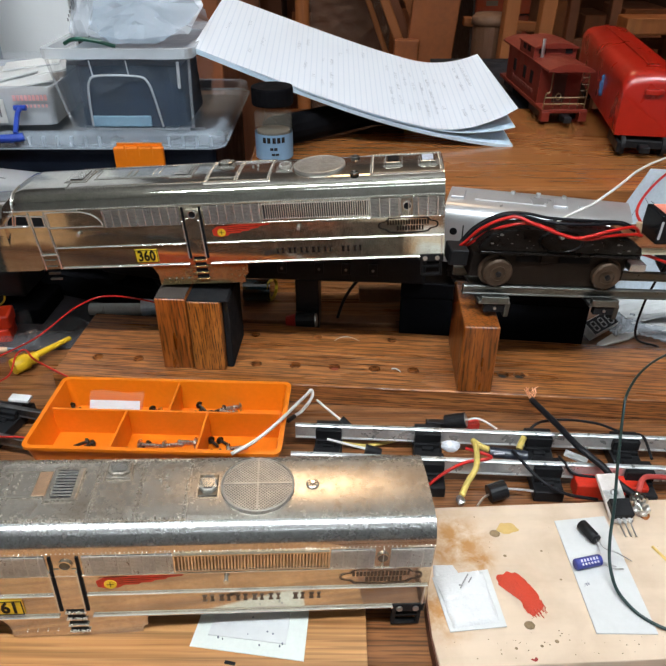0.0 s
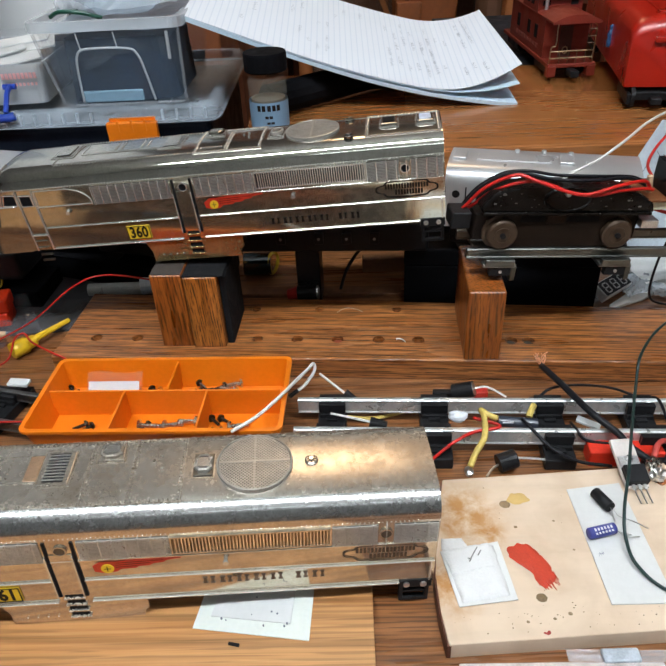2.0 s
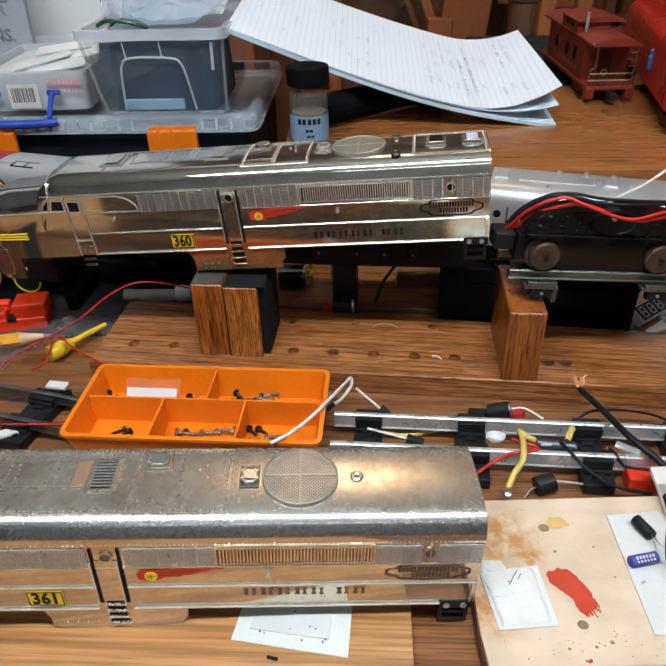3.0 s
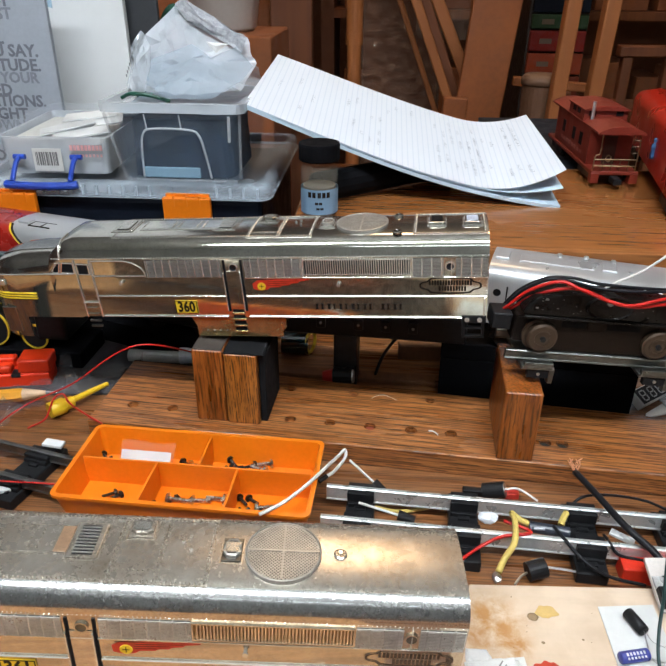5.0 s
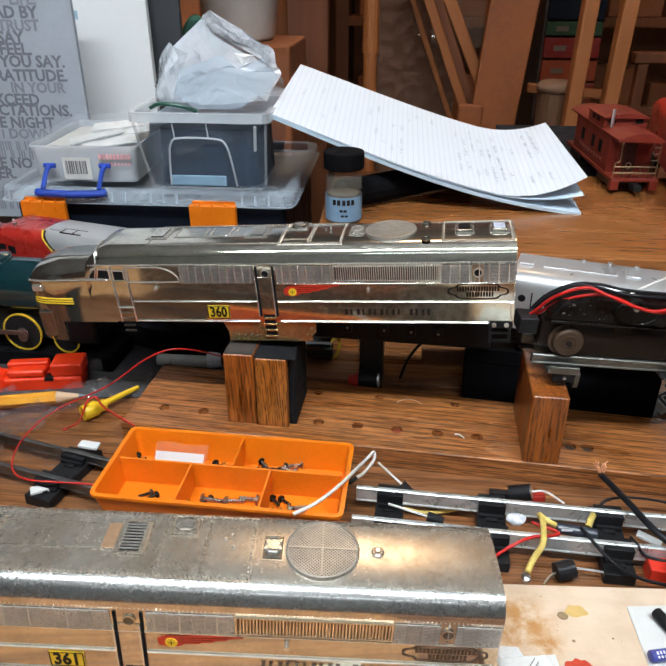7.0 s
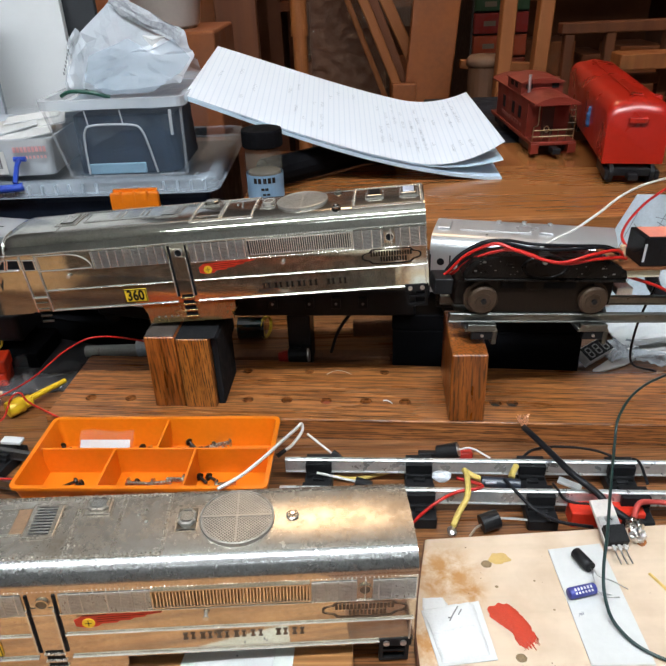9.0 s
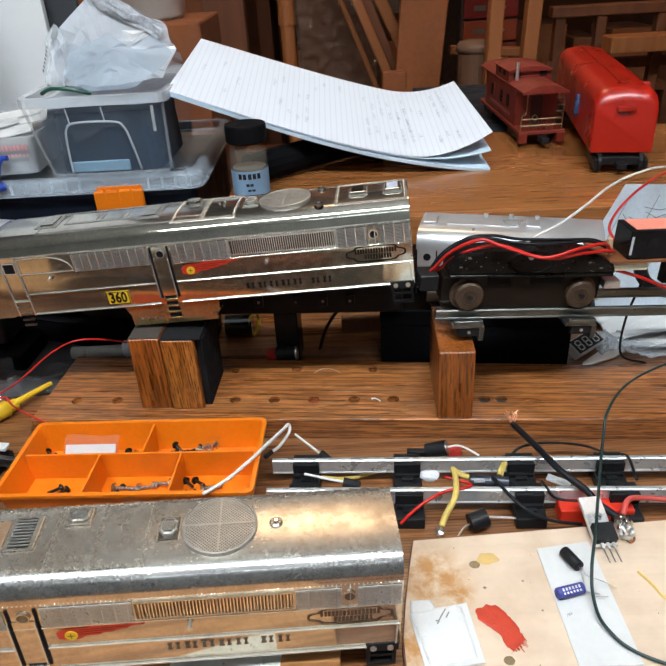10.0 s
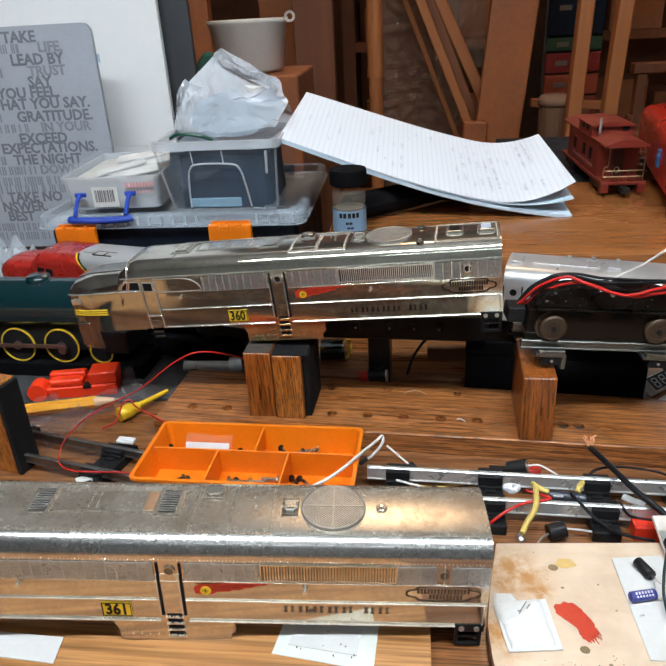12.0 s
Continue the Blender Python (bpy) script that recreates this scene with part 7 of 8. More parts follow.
solo("red_paint_dab", blot([(0.0776, 0.1552), (0.0783, 0.1556), (0.0789, 0.1553), (0.0797, 0.1561), (0.0803, 0.1556), (0.0801, 0.1547), (0.0793, 0.1543), (0.0786, 0.1546)], Z9, 0.00015, 6.0, 4, 0.5), plain("dried_dark_red", (0.3, 0.03, 0.022), 0.6, 0, 0.4, 300), "small dried dark red paint spot at the board edge", "paint dab", smooth=True)
rng = random.Random(12)
bm = bmesh.new()
for _ in range(90):
    x, r = rng.uniform(0.043, 0.2), rng.choice((0.00006, 0.0001, 0.00017))
    y = rng.uniform(0.154 + (x - 0.04) * 0.05, 0.168) if rng.random() < 0.7 else rng.uniform(0.165, 0.235)
    add_box(bm, x - r, x + r * rng.uniform(0.4, 2.0), y - r * 0.6, y + r * rng.uniform(0.4, 1.4), Z9 - 0.0001, Z9 + 0.00012)
tagged(solo("dirt_specks", bm, plain("dark_dirt", (0.16, 0.1, 0.055), 0.8, 0, 0.4, 300), "tiny dark dirt specks on the pale board", "dirt"), kind="stuff")
pk = thing("plastic_packet", "clear plastic packet with a white printed edge lying on the bench", "packet")
part("edge_card", slab(((0.044, 0.120), (0.045, 0.1481), (0.083, 0.1474), (0.121, 0.1468), (0.122, 0.120)), 0.0004, 0.0026, 0.0006), plain("white_printed_edge", (0.62, 0.55, 0.53), 0.35, 0, 0.3, 160, 0.0004, 0.3), pk)
part("grey_pad", box(0.0985, 0.1125, 0.1462, 0.1516, 0.0028, 0.0046, 0.0007, pose(0, 0, 0)), plain("blue_grey_film", (0.42, 0.47, 0.52), 0.25, 0, 0.2, 120, 0.0005, 0.4), pk, "shiny blue-grey plastic flap")
part("clear_film", sheet(lambda u, v: (0.086 + 0.038 * u, 0.1475 + 0.005 * v - 0.0015 * u, 0.0027 + 0.0008 * noise.noise(Vector((u * 6, v * 3, 1)))), 20, 6, 0.0002), clear("packet_film", (0.8, 0.76, 0.76), 0.12, 0.25), pk)
solo("yellow_scratch", tube([(0.1472, 0.2105, Z9), (0.1505, 0.203, Z9), (0.153, 0.196, Z9), (0.158, 0.1945, Z9)], 0.0007, 6, 5), plain("dried_yellow_line", (0.7, 0.48, 0.15), 0.6), "dried yellow paint line on the pale board", "paint dab")


def capacitor(name, a, b, r, m, label, stripe=False):
    t = thing(name, label, "capacitor")
    a, b = Vector(a), Vector(b)
    d = (b - a).normalized()
    L = (b - a).length
    bm = lathe([(0.0, 0.0), (r * 0.85, 0.0), (r, r * 0.18), (r, L - r * 0.5), (r * 0.86, L - r * 0.38), (r, L - r * 0.26), (r * 0.92, L), (0.0, L - 0.0004)], 20, cap=False)
    bmesh.ops.transform(bm, matrix=Matrix.Translation(a) @ d.to_track_quat("Z", "Y").to_matrix().to_4x4(), verts=bm.verts[:])
    part("sleeve", bm, m, t, smooth=True)
    if stripe:
        side = d.cross(Vector((0, 0, 1))).normalized()
        bm = bmesh.new()
        for k in range(6):
            for dz, h in ((0.9, 0.2), (0.55, 0.55)):
                c = a + d * (b - a).length * (0.2 + 0.12 * k) + (Vector((0, 0, 1)) * dz + side * h).normalized() * (r + 0.0001)
                add_box(bm, c.x - 0.0004, c.x + 0.0004, c.y - 0.0007, c.y + 0.0007, c.z - 0.0001, c.z + 0.0001)
        part("sleeve_print", bm, plain("pale_print", (0.6, 0.6, 0.66), 0.6), t)
    return t


c1 = capacitor("capacitor", (0.117, 0.2212, 0.0126), (0.1211, 0.2115, 0.0126), 0.0026, BLACK_P, "black can capacitor with bent leads on white paper")
c2 = capacitor("capacitor", (0.1072, 0.1978, 0.0124), (0.1192, 0.2006, 0.0124), 0.0025, plain("blue_sleeve", (0.035, 0.045, 0.24), 0.4, 0, 0.25, 300), "blue sleeved capacitor with printed marks on white paper", True)
for t, pts in ((c1, [(0.1216, 0.2105, 0.0135), (0.1213, 0.2035, 0.0165), (0.1268, 0.2014, 0.0155), (0.1342, 0.2016, 0.0102)]), (c1, [(0.1211, 0.2115, 0.0126), (0.1205, 0.204, 0.0125), (0.1195, 0.2015, 0.0122)]), (c2, [(0.1192, 0.2006, 0.013), (0.1215, 0.1953, 0.0135), (0.129, 0.1974, 0.0102)]), (c2, [(0.1192, 0.2, 0.012), (0.1225, 0.1985, 0.0115), (0.126, 0.1985, 0.0105)])):
    part("lead", tube(pts, 0.00022, 6, 6), STEEL, t)
tr = thing("power_transistor", "power transistor with three legs screwed to a pale metal tab", "electronic part", pose(0.1368, 0.2435, 0.0157, 0, 17, -87))
part("heat_plate", box(-0.005, 0.0205, -0.0052, 0.0052, 0, 0.0022, 0.0003), plain("dull_aluminium", (0.74, 0.68, 0.63), 0.5, 0.1, 0.1, 120), tr, "pale dull metal tab")
part("bright_tab", box(0.0045, 0.0125, -0.0048, 0.0046, 0.0022, 0.0031, 0.0002), STEEL, tr, "bright tinned mounting tab")
part("body", box(0.0105, 0.0195, -0.005, 0.0048, 0.0024, 0.0064, 0.0005), BLACK_P, tr, "black plastic body")
part("screw", lathe([(0.0, 0.0030), (0.0019, 0.0030), (0.0018, 0.0041), (0.0011, 0.0046), (0.0, 0.0046)], 16, cap=False), STEEL, tr, at=pose(0.0062, 0, 0))
part("screw_slot", box(-0.0014, 0.0014, -0.0002, 0.0002, 0.0043, 0.0048, m=pose(0.0062, 0, 0, 0, 0, 35)), SHADE_BLACK, tr)
for y in (-0.0026, 0.0, 0.0026):
    part("leg", box(0.0195, 0.0222, y - 0.0007, y + 0.0007, 0.0034, 0.004, 0.0001), STEEL, tr)
    part("leg", tube([(0.0218, y, 0.0037), (0.0245, y + 0.0001, 0.0036), (0.029, y + 0.0003, 0.0042)], 0.00035, 6, 3), STEEL, tr)
solo("solder_blob", crumple(2.6, 0.1492, 0.2298, 0.0125, 0.0034, 0.003, 0.0033, 3, 0.5), STEEL, "bright blob of solder on the pale board", "solder")
foil = solo("foil_ball", crumple(6.6, 0.1492, 0.236, 0.013, 0.0038, 0.0034, 0.0038, 3, 0.5), plated("crushed_foil", (0.8, 0.78, 0.74), (0.55, 0.5, 0.45), 0.2, 0.3, 300), "ball of crushed foil and solder on the pale board", "foil")
solo("amber_blob", blot([(0.147, 0.232), (0.1525, 0.2335), (0.1535, 0.229), (0.15, 0.2265)], Z9, 0.0012, 9.0), plain("amber_resin", (0.3, 0.1, 0.03), 0.25), "dark amber resin blob on the pale board", "resin", smooth=True)
wire("red_cable", [(0.1505, 0.2395, 0.0135), (0.156, 0.2475, 0.016), (0.166, 0.2515, 0.013), (0.18, 0.25, 0.0125), (0.22, 0.246, 0.0125)], 0.0016, plain("dull_red_cable", (0.45, 0.06, 0.05), 0.4), "thick dull red cable beside the foil")
cb = thing("stripped_cable", "thick black cable with splayed bare copper strands", "cable")
part("sheath", tube([(0.1136, 0.3061, 0.02), (0.1203, 0.2854, 0.0215), (0.1272, 0.2644, 0.022), (0.1370, 0.2535, 0.0182), (0.1412, 0.2475, 0.0152), (0.1458, 0.2425, 0.0135), (0.1500, 0.2375, 0.0128)], 0.0018, 10), BLKW, cb, smooth=True)
rng = random.Random(4)
for i in range(10):
    p0 = Vector((0.1137, 0.3058, 0.0203))
    pts = [p0]
    lean_x = rng.uniform(-0.9, 0.7)
    for k in range(1, 6):
        pts.append(p0 + Vector((lean_x * 0.0009 * k + rng.uniform(-0.0011, 0.0011), 0.0007 * k + rng.uniform(-0.0008, 0.0008), 0.0011 * k + rng.uniform(-0.0007, 0.0009))))
    part("copper_strand", tube(pts, 0.00024, 5, 5), COPPER, cb)

# ---- loose parts on and round the track ----
wire("black_wire", [(0.1085, 0.2892, 0.011), (0.116, 0.2929, 0.0145), (0.1317, 0.2981, 0.012), (0.1512, 0.2982, 0.009), (0.165, 0.2925, 0.0065), (0.168, 0.28, 0.0155), (0.166, 0.262, 0.0155)], 0.0009, BLKW, "thin black wire looping over the track")
wire("black_wire", [(0.0948, 0.2686, 0.0155), (0.0987, 0.2586, 0.0155), (0.106, 0.2485, 0.0128), (0.1174, 0.2442, 0.0085), (0.1333, 0.2425, 0.0062)], 0.001, BLKW, "thin black wire looping over the track")
wire("black_wire", [(0.1208, 0.2695, 0.0105), (0.1198, 0.259, 0.0155), (0.1244, 0.2566, 0.0105), (0.137, 0.2545, 0.0095)], 0.0009, BLKW, "thin black wire looping over the track")
wire("red_wire", [(0.0455, 0.25, 0.0045), (0.0518, 0.2521, 0.010), (0.0595, 0.2549, 0.0145), (0.0687, 0.2595, 0.0155), (0.0796, 0.2609, 0.0165), (0.0821, 0.2644, 0.0155), (0.0704, 0.2703, 0.0155)], 0.001, REDW, "red wire with a white plug between the rails")
solo("white_plug", crumple(3.3, 0.0625, 0.2718, 0.0155, 0.0052, 0.0035, 0.003, 2, 0.2), plain("milky_plug", (0.75, 0.77, 0.82), 0.35), "milky white plug on the red wire", "plug")
yl = thing("taped_wire", "yellow taped wire with a tinned end", "wire")
part("tape", tube([(0.0648, 0.2432, 0.0085), (0.0684, 0.2498, 0.0105), (0.0733, 0.2552, 0.0165), (0.0754, 0.2683, 0.0178), (0.0752, 0.2755, 0.0162)], 0.0016, 8), YELW, yl, smooth=True)
part("tape_branch", tube([(0.0749, 0.2739, 0.0172), (0.0781, 0.2704, 0.017), (0.0824, 0.2697, 0.0152)], 0.0016, 8), YELW, yl, smooth=True)
part("tinned_end", crumple(1.1, 0.0637, 0.2405, 0.0077, 0.0022, 0.0032, 0.0018, 2, 0.3), STEEL, yl)
solo("yellow_tape_tab", tube([(0.1029, 0.2774, 0.0165), (0.1, 0.2725, 0.0162), (0.0988, 0.27, 0.0150)], 0.0017, 8), YELW, "yellow tape tab stuck to the rail tie", "tape")
dk = thing("resistor_module", "dark cylindrical diode with pale print between the rails", "electronic part")
part("module_body", cyl((0.0835, 0.2705, 0.0125), (0.103, 0.268, 0.012), 0.0028, n=16), plain("slate_black_body", (0.03, 0.035, 0.05), 0.35), dk)
part("module_print", box(0.085, 0.0905, 0.2668, 0.2677, 0.0138, 0.0146), plain("pale_print_two", (0.5, 0.5, 0.55), 0.6), dk)
dd = thing("button_diode", "black button diode with stiff wire leads, on the bench", "electronic part")
part("button", cyl((0.0797, 0.2478, 0.0048), (0.0884, 0.2502, 0.0062), 0.0047, n=22), BLACK_P, dd)
part("lead", tube([(0.0884, 0.2502, 0.0062), (0.0985, 0.2496, 0.0058), (0.1088, 0.2488, 0.0045)], 0.0006, 6, 3), STEEL, dd)
part("lead", tube([(0.0796, 0.2475, 0.0045), (0.0764, 0.2454, 0.0042), (0.0728, 0.2408, 0.0035)], 0.0006, 6, 4), STEEL, dd)
dt = thing("button_diode", "black round component with a bent lead, lying behind the rails", "electronic part")
part("button", cyl((0.0655, 0.3045, 0.0045), (0.0765, 0.3022, 0.0085), 0.0045, n=22), BLACK_P, dt)
part("steel_ring", cyl((0.0763, 0.3022, 0.0085), (0.0768, 0.3021, 0.0087), 0.0038, n=18), STEEL, dt)
part("lead", tube([(0.0768, 0.3021, 0.0087), (0.0843, 0.3024, 0.009), (0.0937, 0.2965, 0.0065)], 0.0006, 6, 5), WHTW, dt)
solo("black_slug", box(-0.008, 0.006, -0.002, 0.002, 0, 0.004, 0.0008), BLACK_P, "small black plastic slug behind the rails", "part", pose(0.0625, 0.3065, 0, 0, 0, -5))
solo("red_slug", box(0, 0.008, -0.0022, 0.0022, 0, 0.0042, 0.0006), plain("red_slug_plastic", (0.5, 0.03, 0.02), 0.4), "small red plastic piece behind the rails", "part", pose(0.0775, 0.3055, 0, 0, 0, 4))
solo("red_block", box(-0.018, 0.018, -0.0052, 0.0052, 0, 0.0095, 0.0008), plain("bright_red_plastic", (0.62, 0.03, 0.012), 0.4), "bright red plastic block beside the pale board", "block", pose(0.1428, 0.2528, 0, 0, 0, -3))
for a, b, c in (((-0.0097, 0.3157, 0.0125), (0.0045, 0.307, 0.0045), "stub"), ((-0.0032, 0.281, 0.0125), (0.0176, 0.2762, 0.0098), "stub")):
    st = thing("wire_jumper", "stiff white wire stub in a black socket", "wire")
    part("white_stub", cyl(a, b, 0.0007, n=8), WHTW, st)
    d = (Vector(b) - Vector(a)).normalized()
    part("socket", cyl(b, Vector(b) + d * 0.009, 0.0028, 0.0022, n=12), BLACK_P, st)
solo("yellow_wire", tube([(0.003, 0.2885, 0.0035), (0.02, 0.2865, 0.003), (0.045, 0.2955, 0.002), (0.06, 0.3025, 0.0015)], 0.0011, 7), YELW, "yellow wire lying under the rails", "wire")
solo("white_tag", box(-0.006, 0.006, -0.0022, 0.0022, 0, 0.0015, 0.0003), PAPER, "white paper tag between the rails", "tag", pose(0.128, 0.266, 0.0125, 0, 6, -30))
solo("white_thread", tube([(0.0010, 0.3765, 0.0148), (0.0042, 0.3785, 0.0155), (0.0085, 0.3797, 0.0158), (0.0132, 0.3785, 0.0154), (0.0175, 0.376, 0.0148)], 0.00013, 5, 5), WHTW, "short curl of thin white thread on the drilled plank", "thread")
solo("wood_sliver", sheet(lambda u, v: (0.0365 + 0.0055 * u, 0.3448 - 0.0035 * u + 0.001 * math.sin(3 * u) - 0.0012 * v, 0.0149 + 0.0005 * math.sin(3.1 * u)), 6, 2, 0.0002), PAPER, "white plastic sliver on the drilled plank", "sliver")

# ---- inside the tray ----
screw_m = plated("zinc_screw", (0.7, 0.69, 0.66), (0.4, 0.36, 0.3), 0.28, 0.4, 300)
screw_b = plain("blackened_screw", (0.03, 0.022, 0.018), 0.35, 0.6, 0.3)
protos = {}
for name, m, ln, rs in (("zinc", screw_m, 0.0095, 0.0013), ("black", screw_b, 0.0065, 0.0009)):
    t = thing("screw", ("bright zinc" if name == "zinc" else "small blackened") + " screw lying in the orange tray", "screw", pose(-0.10, 0.27, 0.0162), "screws in the tray")
    part("shank", lathe([(0.0, 0.0)] + [(rs * (1.0 if k % 2 else 0.8), ln * k / 12) for k in range(13)] + [(0.0, ln)], 8, "y", False), m, t)
    part("head", lathe([(0.0, ln), (rs * 2.4, ln), (rs * 2.1, ln + 0.0012), (0.0008, ln + 0.0017), (0.0, ln + 0.0017)], 12, "y", False), m, t)
    protos[name] = t
rng = random.Random(7)
spots = [(-0.1481, 0.3025, "black", 2), (-0.1418, 0.302, "black", 2), (-0.1002, 0.3008, "black", 1), (-0.0855, 0.2997, "zinc", 1), (-0.0795, 0.299, "black", 3), (-0.074, 0.2985, "black", 2), (-0.069, 0.2985, "black", 3), (-0.0636, 0.2985, "zinc", 2), (-0.1347, 0.271, "black", 2), (-0.1048, 0.2693, "black", 2), (-0.1, 0.2715, "zinc", 1), (-0.093, 0.272, "zinc", 1), (-0.085, 0.2715, "zinc", 1), (-0.0774, 0.2715, "zinc", 1), (-0.0616, 0.2677, "black", 3), (-0.055, 0.2687, "black", 2), (-0.0436, 0.2677, "zinc", 1)]
first = {"black": True, "zinc": True}
for x, y, kind, n in spots:
    for _ in range(n):
        m = pose(x + rng.uniform(-0.003, 0.003), y + rng.uniform(-0.0035, 0.0025), 0.0166 + rng.uniform(0, 0.0006), rng.uniform(-8, 8), 0, rng.uniform(0, 360) if kind == "black" else rng.choice((90, 270)) + rng.uniform(-28, 28))
        if first[kind]:
            protos[kind].matrix_basis, first[kind] = m, False
        else:
            copy_thing(protos[kind], m)
lb2 = thing("label_bag", "small clear bag with a white label in the tray", "bag")
part("white_label", sheet(lambda u, v: (-0.1378 + 0.0285 * u, 0.3003 - 0.0012 * u + 0.004 * v, 0.0172 + 0.0042 * v), 4, 3, 0.0003), PAPER, lb2, "white label")
part("clear_film", sheet(lambda u, v: (-0.1385 + 0.031 * u + 0.001 * v, 0.2998 - 0.0012 * u + 0.0065 * v, 0.0178 + 0.0085 * v + 0.0008 * math.sin(7 * u)), 8, 4), clear("bag_film_pink", (0.85, 0.75, 0.68), 0.12, 0.05), lb2)
wt = thing("bent_white_wire", "white wire with stripped ends bent over the tray edge", "wire")
part("sleeve", tube([(-0.0494, 0.2462, 0.0335), (-0.0388, 0.2543, 0.0345), (-0.0292, 0.2673, 0.0345), (-0.0216, 0.2869, 0.0295), (-0.0155, 0.3055, 0.0235), (-0.0125, 0.312, 0.0225), (-0.0122, 0.3095, 0.019), (-0.0175, 0.302, 0.0155), (-0.0215, 0.2985, 0.0145)], 0.00095, 8), WHTW, wt, smooth=True)
part("ferrule", cyl((-0.0215, 0.2985, 0.0145), (-0.0255, 0.2945, 0.0138), 0.0013, n=10), BLACK_P, wt)

# ---- on the front board ----
WAX = plain("waxed_paper", (0.68, 0.71, 0.66), 0.5, 0, 0.06, 60)
ws = thing("blotting_paper", "stained white blotting paper under the tarnished shell", "paper")
part("sheet_large", slab(((-0.0577, 0.1625), (-0.0115, 0.156), (-0.0095, 0.187), (-0.0535, 0.187)), 0.0066, 0.007), WAX, ws)
part("sheet_small", slab(((-0.051, 0.1672), (-0.019, 0.163), (-0.017, 0.185), (-0.047, 0.186)), 0.0070, 0.0076, 0.0001), PAPER, ws)
rng = random.Random(9)
for i in range(9):
    x, y = rng.uniform(-0.05, -0.017), rng.uniform(0.162, 0.176)
    part("dark_speck", cyl((x, y, 0.0070), (x, y, 0.0078), rng.uniform(0.0002, 0.0005), n=7), GRAPH, ws)
solo("paper_scrap", slab(((-0.24, 0.1695), (-0.186, 0.1668), (-0.1582, 0.1656), (-0.1565, 0.1515), (-0.24, 0.158)), 0.0066, 0.0071), PAPER, "torn white paper scrap on the light oak board", "paper")
solo("paper_scrap", slab(((-0.19, 0.185), (-0.122, 0.182), (-0.1235, 0.1785), (-0.19, 0.1775)), 0.0066, 0.0071), PAPER, "torn white paper scrap under the tarnished shell", "paper")
solo("black_crumb", box(-0.0022, 0.0022, -0.0006, 0.0006, 0, 0.0009, 0.0002), BLACK_P, "tiny black crumb on the light oak board", "crumb", pose(-0.0405, 0.1552, 0.0066, 0, 0, -12))

# ---- left end of the bench ----
rc = thing("red_clip", "bright orange-red plastic clamp lying on the bench", "clamp", pose(-0.255, 0.398, 0, 0, 0, 10))
REDO = plain("orange_red_plastic", (0.8, 0.038, 0.004), 0.5, 0, 0.06)
part("clamp_base", box(-0.03, 0.03, -0.007, 0.011, 0, 0.0105, 0.0015), REDO, rc)
part("clamp_jaw", box(0.009, 0.031, -0.006, 0.012, 0.0105, 0.0205, 0.0015), REDO, rc)
part("clamp_jaw", box(-0.0215, 0.0045, -0.0062, 0.003, 0.0105, 0.0165, 0.0022), REDO, rc)
part("clamp_bridge", box(-0.024, 0.005, 0.004, 0.0115, 0.0105, 0.0178, 0.0018), REDO, rc)
part("clamp_screw", cyl((-0.031, -0.009, 0.008), (-0.031, 0.004, 0.008), 0.0075, n=20), REDO, rc)
part("clamp_slot", box(0.0045, 0.0105, -0.0075, 0.0, 0.0085, 0.0108), BLACK_P, rc)
pn = thing("pencil", "yellow hexagonal pencil with a sharpened tip", "pencil")
e0, e1, e2, e3 = Vector((-0.334, 0.3425, 0.0105)), Vector((-0.2285, 0.3675, 0.0115)), Vector((-0.2145, 0.3708, 0.0116)), Vector((-0.2097, 0.372, 0.0117))
part("barrel", cyl(e0, e1, 0.0044, n=6), plain("pencil_yellow", (0.75, 0.33, 0.03), 0.35, 0, 0.08, 40, 0, 0.3), pn)
part("wood_cone", cyl(e1, e2, 0.0042, 0.0014, 12), plain("bare_cedar", (0.6, 0.4, 0.25), 0.7), pn)
part("lead", cyl(e2, e3, 0.0014, 0.0002, 10), GRAPH, pn)
yc = thing("test_clip", "yellow test clip with a plunger, tied to a red wire", "test clip")
YC = plain("yellow_plastic", (0.72, 0.45, 0.015), 0.4, 0, 0.06)
smooth_by_angle(part("grip", lathe([(0.0, 0.0), (0.005, 0.0), (0.0054, 0.0006), (0.0054, 0.0098), (0.005, 0.0104), (0.0041, 0.0108), (0.0039, 0.016), (0.0028, 0.0168), (0.0, 0.0168)], 20, cap=False), YC, yc, at=look((-0.2078, 0.3585, 0.0057), (-0.2341, 0.3284, 0.0057))))
part("stem", cyl((-0.2005, 0.3668, 0.0065), (-0.1816, 0.3925, 0.0065), 0.0024, 0.0016, 12), YC, yc)
wire("red_wire", [(-0.108, 0.405, 0.018), (-0.1135, 0.385, 0.038), (-0.138, 0.365, 0.055), (-0.158, 0.36, 0.05), (-0.1862, 0.3558, 0.03), (-0.2165, 0.352, 0.0155), (-0.2273, 0.3325, 0.0125), (-0.2241, 0.3022, 0.0145), (-0.2094, 0.2822, 0.0145), (-0.1681, 0.2801, 0.0145), (-0.150, 0.276, 0.0125)], 0.0006, REDW, "thin red wire looping over the bench and track")
wire("red_wire", [(-0.162, 0.3345, 0.0155), (-0.1785, 0.3445, 0.0165), (-0.1925, 0.3575, 0.0135), (-0.2015, 0.368, 0.0130), (-0.2055, 0.3625, 0.0126), (-0.2035, 0.345, 0.0095), (-0.2055, 0.328, 0.0145)], 0.0007, REDW, "thin red wire knotted round the test clip")
fs = thing("soldering_sleeve", "translucent white sleeve with a wire end behind the plank", "sleeve")
